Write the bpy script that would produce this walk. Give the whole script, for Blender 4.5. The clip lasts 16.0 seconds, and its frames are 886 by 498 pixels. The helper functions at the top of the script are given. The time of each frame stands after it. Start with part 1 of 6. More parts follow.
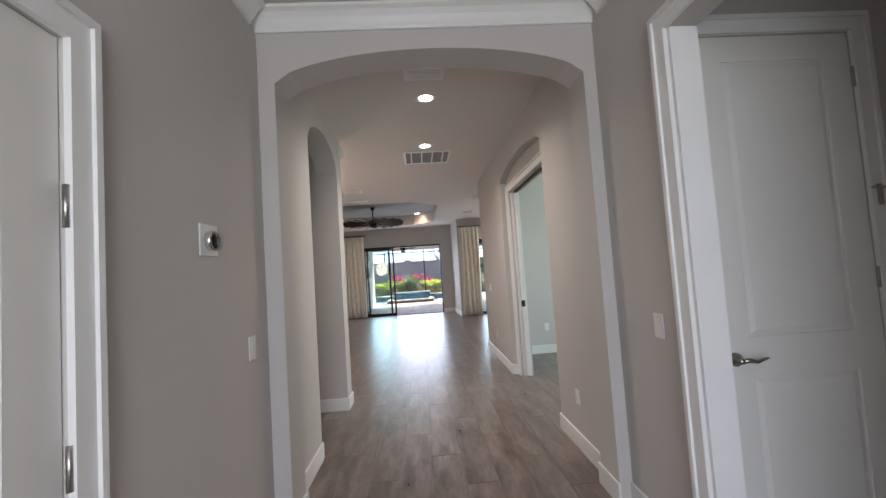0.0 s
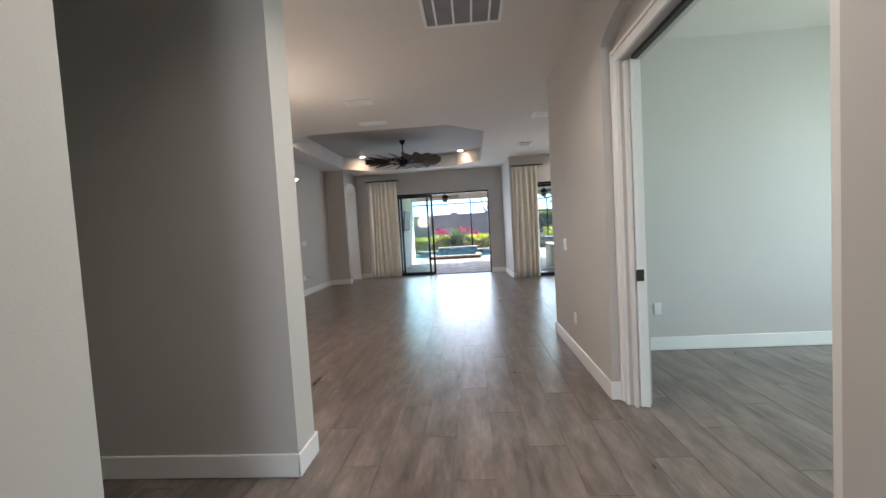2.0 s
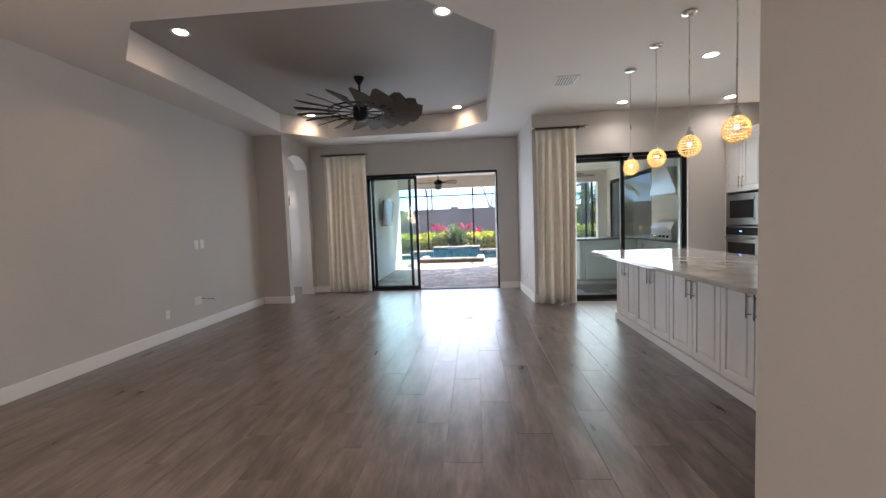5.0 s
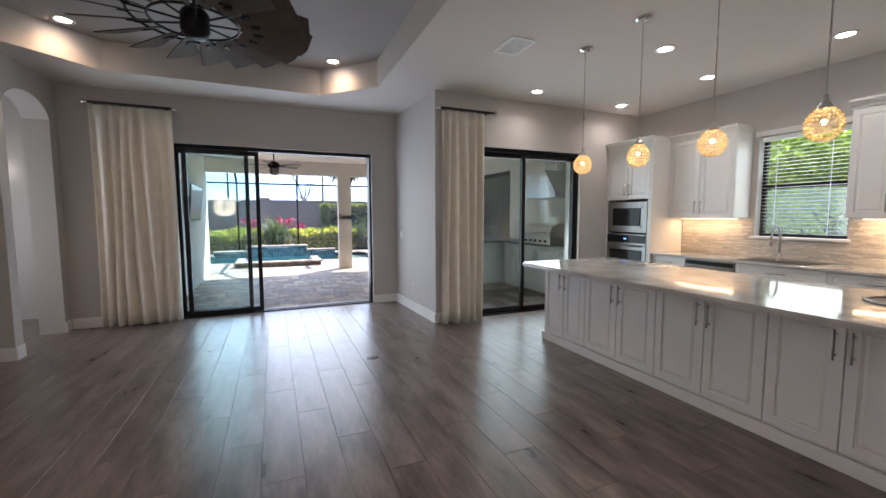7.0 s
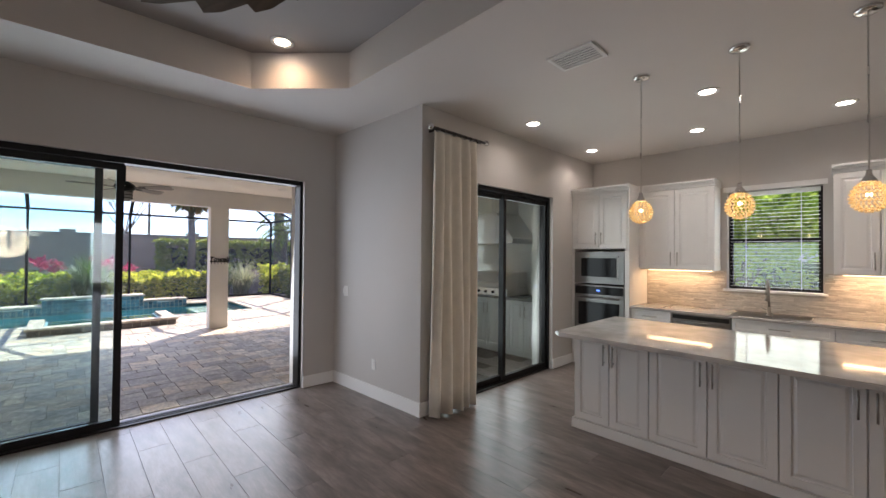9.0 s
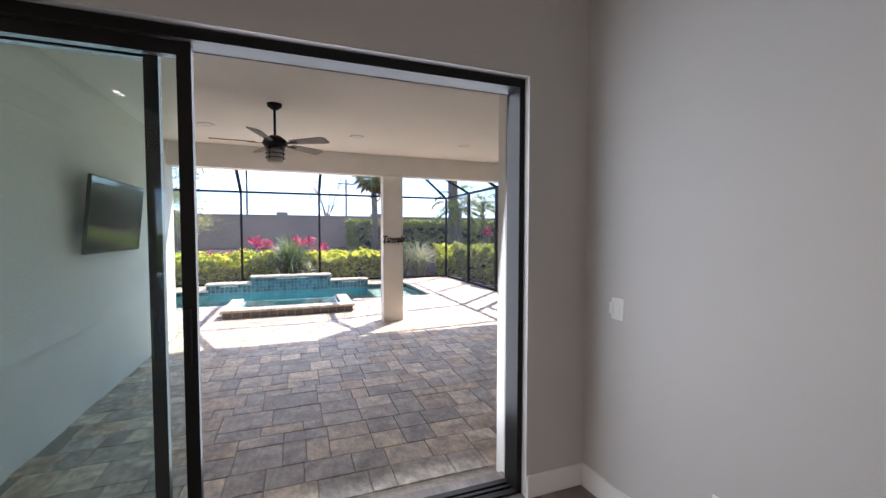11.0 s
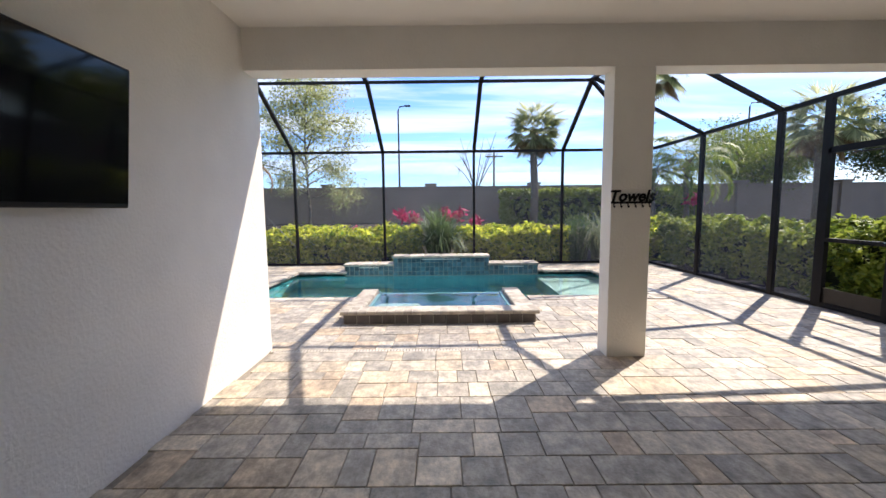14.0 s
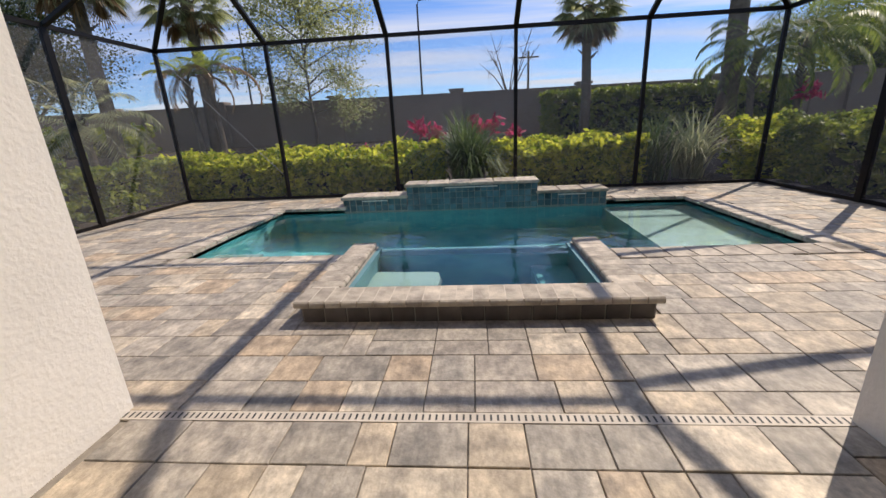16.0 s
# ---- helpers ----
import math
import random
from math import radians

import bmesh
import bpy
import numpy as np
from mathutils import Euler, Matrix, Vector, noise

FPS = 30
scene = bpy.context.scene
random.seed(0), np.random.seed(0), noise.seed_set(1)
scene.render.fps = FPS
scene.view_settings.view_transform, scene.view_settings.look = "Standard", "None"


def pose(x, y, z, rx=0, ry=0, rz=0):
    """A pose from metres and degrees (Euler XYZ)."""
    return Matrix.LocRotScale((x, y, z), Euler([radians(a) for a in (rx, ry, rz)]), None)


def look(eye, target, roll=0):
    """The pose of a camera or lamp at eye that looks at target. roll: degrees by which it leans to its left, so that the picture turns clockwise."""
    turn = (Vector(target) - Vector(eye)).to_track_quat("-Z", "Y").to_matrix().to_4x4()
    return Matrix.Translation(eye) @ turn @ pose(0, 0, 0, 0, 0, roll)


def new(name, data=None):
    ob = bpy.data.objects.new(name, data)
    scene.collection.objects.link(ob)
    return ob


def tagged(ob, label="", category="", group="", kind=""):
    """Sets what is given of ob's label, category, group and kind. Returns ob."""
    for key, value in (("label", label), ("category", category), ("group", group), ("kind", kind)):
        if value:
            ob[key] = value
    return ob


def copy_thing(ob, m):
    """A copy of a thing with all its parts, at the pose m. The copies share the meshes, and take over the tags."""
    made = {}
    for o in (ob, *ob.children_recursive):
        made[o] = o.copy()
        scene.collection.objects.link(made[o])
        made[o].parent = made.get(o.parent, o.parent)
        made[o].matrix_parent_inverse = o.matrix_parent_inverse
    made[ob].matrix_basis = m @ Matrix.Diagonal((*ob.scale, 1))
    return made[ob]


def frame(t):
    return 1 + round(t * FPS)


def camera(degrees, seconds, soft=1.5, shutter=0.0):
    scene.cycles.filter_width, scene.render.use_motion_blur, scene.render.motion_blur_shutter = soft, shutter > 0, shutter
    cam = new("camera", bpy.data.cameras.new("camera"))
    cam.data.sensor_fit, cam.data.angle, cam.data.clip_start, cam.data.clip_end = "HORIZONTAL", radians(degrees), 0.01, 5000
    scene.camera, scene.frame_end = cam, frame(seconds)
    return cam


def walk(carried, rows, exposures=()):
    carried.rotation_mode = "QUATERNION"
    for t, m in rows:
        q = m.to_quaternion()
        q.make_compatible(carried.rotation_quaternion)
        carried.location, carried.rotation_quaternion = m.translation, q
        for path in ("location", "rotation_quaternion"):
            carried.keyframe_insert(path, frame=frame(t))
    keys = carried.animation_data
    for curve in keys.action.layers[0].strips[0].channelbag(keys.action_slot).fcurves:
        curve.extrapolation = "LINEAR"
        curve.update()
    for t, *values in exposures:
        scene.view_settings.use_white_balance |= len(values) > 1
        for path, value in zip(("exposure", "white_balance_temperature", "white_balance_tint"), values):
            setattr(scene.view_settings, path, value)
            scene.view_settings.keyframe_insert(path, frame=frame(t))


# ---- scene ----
cam = camera(96.3, 16.0)
PATH = [
    (0, (0.247, 0.26, 1.428), (0.36, 2.253, 1.539), -3.8),
    (0.5, (0.288, 0.775, 1.39), (0.243, 2.775, 1.372), -2.4),
    (1, (0.321, 1.352, 1.361), (0.234, 3.349, 1.29), -2.8),
    (1.5, (0.354, 1.975, 1.327), (0.239, 3.969, 1.231), -3.3),
    (2, (0.398, 2.59, 1.338), (0.25, 4.582, 1.236), -3.3),
    (2.5, (0.43, 3.222, 1.28), (0.258, 5.213, 1.218), -2.6),
    (3, (0.435, 3.862, 1.30), (0.245, 5.852, 1.254), -2.4),
    (5.3, (0.453, 6.403, 1.343), (0.307, 8.393, 1.214), -1.9),
    (5.5, (0.359, 6.61, 1.372), (0.27, 8.603, 1.24), -1.6),
    (6, (0.128, 7.075, 1.388), (0.236, 9.066, 1.242), -0.9),
    (6.5, (-0.224, 7.456, 1.428), (0.215, 9.399, 1.249), -0.5),
    (7, (-0.536, 7.812, 1.412), (0.247, 9.645, 1.249), -0.1),
    (7.5, (-0.882, 8.153, 1.428), (0.206, 9.828, 1.317), 0.7),
    (8, (-1.089, 8.568, 1.49), (0.195, 10.1, 1.44), 1.1),
    (8.5, (-1.168, 9.099, 1.53), (0.23, 10.529, 1.523), 0.9),
    (9, (-1.085, 9.708, 1.561), (0.298, 11.153, 1.589), 0.5),
    (9.5, (-0.882, 10.311, 1.535), (0.39, 11.854, 1.562), -0.1),
    (10, (-0.657, 10.91, 1.54), (0.428, 12.589, 1.515), -0.4),
    (12.3, (-0.088, 13.830, 1.479), (0.180, 15.809, 1.364), 0.8),
    (12.5, (-0.090, 14.026, 1.457), (0.127, 16.010, 1.329), 0.7),
    (13, (-0.163, 14.503, 1.403), (-0.041, 16.493, 1.251), 0.5),
    (13.5, (-0.228, 14.993, 1.339), (-0.183, 16.986, 1.171), 0.1),
    (14, (-0.332, 15.564, 1.317), (-0.338, 17.555, 1.122), -0.6),
    (14.5, (-0.419, 16.142, 1.317), (-0.489, 18.125, 1.060), -2.6),
    (15, (-0.463, 16.719, 1.291), (-0.587, 18.689, 0.969), -3.4),
    (15.5, (-0.444, 17.306, 1.245), (-0.602, 19.254, 0.819), -3.2),
    (16, (-0.372, 17.855, 1.195), (-0.532, 19.759, 0.604), -2.9),
]
EXPO = [(0.0, 2.7, 6650, 17), (0.5, 2.65, 6450, 12), (1.0, 2.8, 6350, 12), (1.8, 2.74, 6400, 12), (2.4, 2.75, 6480, 17), (3.2, 2.68, 6500, 20), (5.3, 2.85, 6600, 16), (7.0, 2.5, 6450, 17), (9.0, 2.28, 6850, 19), (10.2, 2.33, 7000, 20), (12.3, 2.6, 6400, 14), (13.5, 2.0, 6750, 12), (14.5, 1.42, 6850, 15), (15.0, 1.14, 6950, 17), (16.0, 0.85, 7200, 14)]
walk(cam, [(t, look(eye, target, roll)) for t, eye, target, roll in PATH], EXPO)

# ---- world and sun ----
SUN = Vector((1.07, 1.0, 1.83)).normalized()
world = bpy.data.worlds.new("sky_world")
scene.world = world
world.use_nodes = True
wn, wl = world.node_tree.nodes, world.node_tree.links
wn.clear()
w_out = wn.new("ShaderNodeOutputWorld")
w_bg = wn.new("ShaderNodeBackground")
w_sky = wn.new("ShaderNodeTexSky")
w_sky.sky_type = "NISHITA"
w_sky.sun_disc = False
w_sky.sun_elevation = math.asin(SUN.z)
w_sky.sun_rotation = math.atan2(SUN.x, SUN.y)
w_sky.air_density, w_sky.dust_density, w_sky.ozone_density = 0.9, 0.2, 3.0
w_geo = wn.new("ShaderNodeTexCoord")
w_sep = wn.new("ShaderNodeSeparateXYZ")
w_max = wn.new("ShaderNodeMath"); w_max.operation = "ADD"; w_max.inputs[1].default_value = 0.11
w_dx = wn.new("ShaderNodeMath"); w_dx.operation = "DIVIDE"
w_dy = wn.new("ShaderNodeMath"); w_dy.operation = "DIVIDE"
w_com = wn.new("ShaderNodeCombineXYZ")
w_map = wn.new("ShaderNodeMapping"); w_map.inputs["Scale"].default_value = (0.35, 1.5, 1.0); w_map.inputs["Rotation"].default_value = (0, 0, 0.12)
w_noise = wn.new("ShaderNodeTexNoise"); w_noise.inputs["Scale"].default_value = 0.9; w_noise.inputs["Detail"].default_value = 7; w_noise.inputs["Roughness"].default_value = 0.58; w_noise.inputs["Distortion"].default_value = 0.5
w_ramp = wn.new("ShaderNodeValToRGB")
w_ramp.color_ramp.elements[0].position, w_ramp.color_ramp.elements[1].position = 0.44, 0.66
w_mix = wn.new("ShaderNodeMixRGB"); w_mix.inputs[2].default_value = (3.05, 3.2, 3.5, 1)
w_fac = wn.new("ShaderNodeMath"); w_fac.operation = "MULTIPLY"; w_fac.inputs[1].default_value = 0.8
w_bg.inputs["Strength"].default_value = 0.15
wl.new(w_geo.outputs["Generated"], w_sep.inputs[0])
wl.new(w_sep.outputs["Z"], w_max.inputs[0])
wl.new(w_sep.outputs["X"], w_dx.inputs[0]); wl.new(w_max.outputs[0], w_dx.inputs[1])
wl.new(w_sep.outputs["Y"], w_dy.inputs[0]); wl.new(w_max.outputs[0], w_dy.inputs[1])
wl.new(w_dx.outputs[0], w_com.inputs[0]); wl.new(w_dy.outputs[0], w_com.inputs[1])
wl.new(w_com.outputs[0], w_map.inputs[0]); wl.new(w_map.outputs[0], w_noise.inputs["Vector"])
wl.new(w_noise.outputs["Fac"], w_ramp.inputs[0]); wl.new(w_ramp.outputs["Color"], w_fac.inputs[0])
w_tint = wn.new("ShaderNodeMixRGB"); w_tint.blend_type = "MULTIPLY"; w_tint.inputs[0].default_value = 1.0; w_tint.inputs[2].default_value = (0.32, 0.43, 0.61, 1)
wl.new(w_sky.outputs[0], w_tint.inputs[1])
wl.new(w_fac.outputs[0], w_mix.inputs[0]); wl.new(w_tint.outputs[0], w_mix.inputs[1])
wl.new(w_mix.outputs[0], w_bg.inputs["Color"]); wl.new(w_bg.outputs[0], w_out.inputs[0])

sun_data = bpy.data.lights.new("sun", "SUN")
sun_data.energy, sun_data.angle, sun_data.color = 2.35, radians(0.53), (1.0, 0.94, 0.85)
sun_ob = new("sun", sun_data)
sun_ob.matrix_world = look(SUN * 40, (0, 0, 0))


def area_lamp(name, eye, target, w, h, watts, color, shape="RECTANGLE", spread=180):
    d = bpy.data.lights.new(name, "AREA")
    d.shape, d.size, d.energy, d.color = shape, w, watts, color
    if shape in ("RECTANGLE", "ELLIPSE"):
        d.size_y = h
    d.spread = radians(spread)
    ob = new(name, d)
    ob.matrix_world = look(eye, target)
    return ob


DAY = (0.86, 0.94, 1.0)
WARM = (1.0, 0.84, 0.66)
# sky light in the window openings
area_lamp("daylight_entry", (0.42, -2.3, 1.5), (0.35, 2.0, 1.4), 1.4, 2.4, 13.5, DAY)
area_lamp("daylight_den", (4.85, 4.8, 1.5), (1.5, 4.9, 1.3), 1.8, 1.8, 13, (0.76, 1.0, 0.96))
area_lamp("daylight_kitchen", (5.22, 10.41, 1.76), (3.0, 10.41, 1.4), 0.8, 1.1, 1.6, (0.88, 1.0, 0.97))
area_lamp("daylight_slider", (-0.4, 14.5, 1.35), (-0.4, 10, 0.6), 2.6, 2.2, 13, (0.72, 0.86, 1.0))
area_lamp("daylight_side_slider", (2.75, 12.95, 1.3), (2.6, 9, 0.8), 1.9, 2.0, 7, DAY)
# added fill on top of the open sky, aimed down to lift the lanai's shade
area_lamp("lanai_sky_fill", (1.3, 19.42, 1.3), (1.2, 15.0, -1.6), 6.1, 2.3, 4.5, (0.88, 0.94, 1.0), spread=76)
# no window is built in the side hall; this added lamp replaces its daylight
area_lamp("daylight_hall", (-4.5, 13.6, 1.5), (-2.5, 13.6, 1.3), 0.9, 1.4, 4, DAY)


# ---- materials ----
def material(name, base, rough=0.5, metal=0.0, var=0.06, scale=6.0, bump=0.0, bump_scale=80.0, spec=0.5, stretch=(1, 1, 1), tint=None, per_object=0.0, island=0.0, coat=0.0, hues=False, scuff=0.0):
    m = bpy.data.materials.new(name)
    m.use_nodes = True
    nt = m.node_tree
    n, l = nt.nodes, nt.links
    p = n["Principled BSDF"]
    p.inputs["Roughness"].default_value = rough
    p.inputs["Metallic"].default_value = metal
    p.inputs["Specular IOR Level"].default_value = spec
    p.inputs["Coat Weight"].default_value = coat
    tc = n.new("ShaderNodeTexCoord")
    mp = n.new("ShaderNodeMapping")
    mp.inputs["Scale"].default_value = stretch
    l.new(tc.outputs["Object"], mp.inputs[0])
    if per_object or island:
        rnd = n.new("ShaderNodeObjectInfo").outputs["Random"] if per_object else n.new("ShaderNodeNewGeometry").outputs["Random Per Island"]
        far_off = n.new("ShaderNodeVectorMath"); far_off.operation = "MULTIPLY_ADD"
        far_off.inputs[1].default_value = (37.0, 61.0, 23.0)
        l.new(rnd, far_off.inputs[0]); l.new(tc.outputs["Object"], far_off.inputs[2]); l.new(far_off.outputs[0], mp.inputs[0])
    big = n.new("ShaderNodeTexNoise")
    big.inputs["Scale"].default_value = scale
    big.inputs["Detail"].default_value = 6
    l.new(mp.outputs[0], big.inputs["Vector"])
    lo = [c * (1 - var) for c in base]
    hi = [min(1, c * (1 + var)) for c in base] if tint is None else tint
    ramp = n.new("ShaderNodeValToRGB")
    ramp.color_ramp.elements[0].position, ramp.color_ramp.elements[1].position = 0.3, 0.7
    ramp.color_ramp.elements[0].color, ramp.color_ramp.elements[1].color = (*lo, 1), (*hi, 1)
    l.new(big.outputs["Fac"], ramp.inputs[0])
    col = ramp.outputs["Color"]
    if per_object or island:
        hsv = n.new("ShaderNodeHueSaturation")
        mr = n.new("ShaderNodeMapRange")
        amount = per_object or island
        mr.inputs["To Min"].default_value, mr.inputs["To Max"].default_value = 1 - amount, 1 + amount
        if per_object:
            src = n.new("ShaderNodeObjectInfo").outputs["Random"]
        else:
            src = n.new("ShaderNodeNewGeometry").outputs["Random Per Island"]
        l.new(src, mr.inputs["Value"])
        l.new(mr.outputs[0], hsv.inputs["Value"])
        l.new(col, hsv.inputs["Color"])
        col = hsv.outputs["Color"]
        if hues:
            hr = n.new("ShaderNodeValToRGB")
            hr.color_ramp.interpolation = "CONSTANT"
            for pos, shade in ((0.14, (1.06, 0.97, 0.85)), (0.30, (0.78, 0.77, 0.76)), (0.46, (1.22, 1.16, 1.07)), (0.60, (1.02, 0.88, 0.74)), (0.72, (0.72, 0.71, 0.70)), (0.86, (0.83, 0.80, 0.78))):
                e = hr.color_ramp.elements.new(pos)
                e.color = (*shade, 1)
            hr.color_ramp.elements[0].color = (0.9, 0.88, 0.86, 1)
            hr.color_ramp.elements[-1].color = (1.02, 0.95, 0.86, 1)
            frac = n.new("ShaderNodeMath"); frac.operation = "MULTIPLY"; frac.inputs[1].default_value = 7.31
            fr2 = n.new("ShaderNodeMath"); fr2.operation = "FRACT"
            l.new(src, frac.inputs[0]); l.new(frac.outputs[0], fr2.inputs[0]); l.new(fr2.outputs[0], hr.inputs[0])
            mul = n.new("ShaderNodeMixRGB"); mul.blend_type = "MULTIPLY"; mul.inputs[0].default_value = 1.0
            l.new(col, mul.inputs[1]); l.new(hr.outputs["Color"], mul.inputs[2])
            col = mul.outputs["Color"]
    if scuff:
        worn = n.new("ShaderNodeTexNoise"); worn.inputs["Scale"].default_value = 30; worn.inputs["Detail"].default_value = 8; worn.inputs["Roughness"].default_value = 0.7
        drawn = n.new("ShaderNodeMapping"); drawn.inputs["Scale"].default_value = (0.9, 0.5, 1.0) if hues else (0.5, 0.35, 1.0)
        l.new(mp.outputs[0], drawn.inputs[0]); l.new(drawn.outputs[0], worn.inputs["Vector"])
        sr = n.new("ShaderNodeMapRange"); sr.inputs["From Min"].default_value, sr.inputs["From Max"].default_value = 0.38, 0.64
        sr.inputs["To Min"].default_value, sr.inputs["To Max"].default_value = 1 - scuff, 1 + scuff
        sh = n.new("ShaderNodeHueSaturation"); l.new(worn.outputs["Fac"], sr.inputs["Value"]); l.new(sr.outputs[0], sh.inputs["Value"]); l.new(col, sh.inputs["Color"])
        col = sh.outputs["Color"]
    l.new(col, p.inputs["Base Color"])
    fine = n.new("ShaderNodeTexNoise")
    fine.inputs["Scale"].default_value = bump_scale
    fine.inputs["Detail"].default_value = 4
    l.new(mp.outputs[0], fine.inputs["Vector"])
    rr = n.new("ShaderNodeMapRange")
    rr.inputs["To Min"].default_value, rr.inputs["To Max"].default_value = max(0.0, rough - 0.06), min(1, rough + 0.06)
    l.new(big.outputs["Fac"], rr.inputs["Value"])
    l.new(rr.outputs[0], p.inputs["Roughness"])
    if bump:
        b = n.new("ShaderNodeBump")
        b.inputs["Strength"].default_value = bump
        b.inputs["Distance"].default_value = 0.01
        l.new(fine.outputs["Fac"], b.inputs["Height"])
        l.new(b.outputs[0], p.inputs["Normal"])
    return m


def glass(name, color=(1, 1, 1), rough=0.0):
    m = bpy.data.materials.new(name)
    m.use_nodes = True
    n, l = m.node_tree.nodes, m.node_tree.links
    n.clear()
    o = n.new("ShaderNodeOutputMaterial")
    t = n.new("ShaderNodeBsdfTransparent"); t.inputs[0].default_value = (*color, 1)
    g = n.new("ShaderNodeBsdfGlossy"); g.inputs["Roughness"].default_value = rough
    w = n.new("ShaderNodeLayerWeight"); w.inputs[0].default_value = 0.5
    pw = n.new("ShaderNodeMath"); pw.operation = "POWER"; pw.inputs[1].default_value = 4.0
    f = n.new("ShaderNodeMath"); f.operation = "MULTIPLY_ADD"; f.inputs[1].default_value, f.inputs[2].default_value = 0.8, 0.035
    l.new(w.outputs["Facing"], pw.inputs[0]); l.new(pw.outputs[0], f.inputs[0])
    mx = n.new("ShaderNodeMixShader")
    l.new(f.outputs[0], mx.inputs[0]); l.new(t.outputs[0], mx.inputs[1]); l.new(g.outputs[0], mx.inputs[2]); l.new(mx.outputs[0], o.inputs[0])
    return m


def see_through(name, color, amount, cloth="ShaderNodeBsdfDiffuse"):
    m = bpy.data.materials.new(name)
    m.use_nodes = True
    n, l = m.node_tree.nodes, m.node_tree.links
    n.clear()
    o = n.new("ShaderNodeOutputMaterial")
    t = n.new("ShaderNodeBsdfTransparent")
    d = n.new(cloth); d.inputs[0].default_value = (*color, 1)
    mx = n.new("ShaderNodeMixShader"); mx.inputs[0].default_value = amount
    l.new(t.outputs[0], mx.inputs[1]); l.new(d.outputs[0], mx.inputs[2]); l.new(mx.outputs[0], o.inputs[0])
    return m


def emit(name, color, strength):
    m = bpy.data.materials.new(name)
    m.use_nodes = True
    p = m.node_tree.nodes["Principled BSDF"]
    p.inputs["Base Color"].default_value = (*color, 1)
    p.inputs["Emission Color"].default_value = (*color, 1)
    p.inputs["Emission Strength"].default_value = strength
    return m


def leaf_mat(name, a, b, trans=0.45, rough=0.45):
    m = bpy.data.materials.new(name)
    m.use_nodes = True
    n, l = m.node_tree.nodes, m.node_tree.links
    n.clear()
    o = n.new("ShaderNodeOutputMaterial")
    p = n.new("ShaderNodeBsdfPrincipled"); p.inputs["Roughness"].default_value = rough
    t = n.new("ShaderNodeBsdfTranslucent")
    mx = n.new("ShaderNodeMixShader"); mx.inputs[0].default_value = trans
    g = n.new("ShaderNodeNewGeometry")
    r = n.new("ShaderNodeValToRGB")
    r.color_ramp.elements[0].color, r.color_ramp.elements[1].color = (*a, 1), (*b, 1)
    l.new(g.outputs["Random Per Island"], r.inputs[0])
    l.new(r.outputs["Color"], p.inputs["Base Color"]); l.new(r.outputs["Color"], t.inputs["Color"])
    l.new(p.outputs[0], mx.inputs[1]); l.new(t.outputs[0], mx.inputs[2]); l.new(mx.outputs[0], o.inputs[0])
    return m


M_WALL = material("greige_wall_paint", (0.50, 0.475, 0.45), 0.75, var=0.03, scale=1.2, bump=0.08, bump_scale=140)
M_CEIL = material("ceiling_paint", (0.62, 0.58, 0.545), 0.85, var=0.02, scale=1.0, bump=0.1, bump_scale=120)
M_TRAY = material("tray_ceiling_paint", (0.34, 0.315, 0.30), 0.8, var=0.03, scale=1.2, bump=0.1, bump_scale=120)
M_TRIM = material("white_trim_paint", (0.76, 0.75, 0.73), 0.35, var=0.02, scale=3)
M_DOOR = material("off_white_door_paint", (0.70, 0.68, 0.64), 0.35, var=0.02, scale=3)
M_CAB = material("white_cabinet_paint", (0.76, 0.75, 0.73), 0.35, var=0.02, scale=4)
M_PLANK = material("grey_brown_plank_tile", (0.120, 0.091, 0.078), 0.30, var=0.25, scale=3.0, bump=0.05, bump_scale=30, stretch=(3.2, 0.8, 1), tint=(0.225, 0.183, 0.163), scuff=0.16, per_object=0.07)
M_PLANKS = material("grey_brown_plank_tiles", (0.120, 0.091, 0.078), 0.30, var=0.25, scale=3.0, bump=0.05, bump_scale=30, stretch=(3.2, 0.8, 1), tint=(0.225, 0.183, 0.163), scuff=0.16, island=0.07)
M_GROUT = material("dark_grout", (0.11, 0.092, 0.08), 0.8, var=0.1, scale=20)
M_BLACK = material("black_bronze_aluminium", (0.009, 0.008, 0.008), 0.45, var=0.2, scale=8, spec=0.18)
M_GLASS = glass("window_glass", (0.98, 0.99, 0.985))
M_TINT = glass("slider_glass", (0.91, 0.985, 0.98))
M_STUCCO = material("cream_stucco", (0.82, 0.785, 0.73), 0.9, var=0.05, scale=2, bump=0.4, bump_scale=48)
M_SOFFIT = material("lanai_ceiling_paint", (0.82, 0.79, 0.74), 0.85, var=0.02, scale=1.5, bump=0.1, bump_scale=90)
M_PAVER = material("mottled_paver", (0.35, 0.32, 0.285), 0.62, var=0.27, scale=8, bump=0.4, bump_scale=45, tint=(0.56, 0.50, 0.42), scuff=0.26, per_object=0.10, hues=True)
M_PAVERS = material("mottled_pavers", (0.35, 0.32, 0.285), 0.62, var=0.27, scale=8, bump=0.4, bump_scale=45, tint=(0.56, 0.50, 0.42), scuff=0.26, island=0.10, hues=True)
M_SAND = material("joint_sand", (0.24, 0.21, 0.175), 0.95, var=0.2, scale=30)
M_GRASS = material("lawn_green", (0.035, 0.075, 0.012), 0.9, var=0.4, scale=1.5, bump=0.8, bump_scale=60, tint=(0.09, 0.14, 0.025))
M_FARWALL = material("taupe_block_wall", (0.25, 0.20, 0.165), 0.9, var=0.12, scale=0.7, bump=0.4, bump_scale=12)


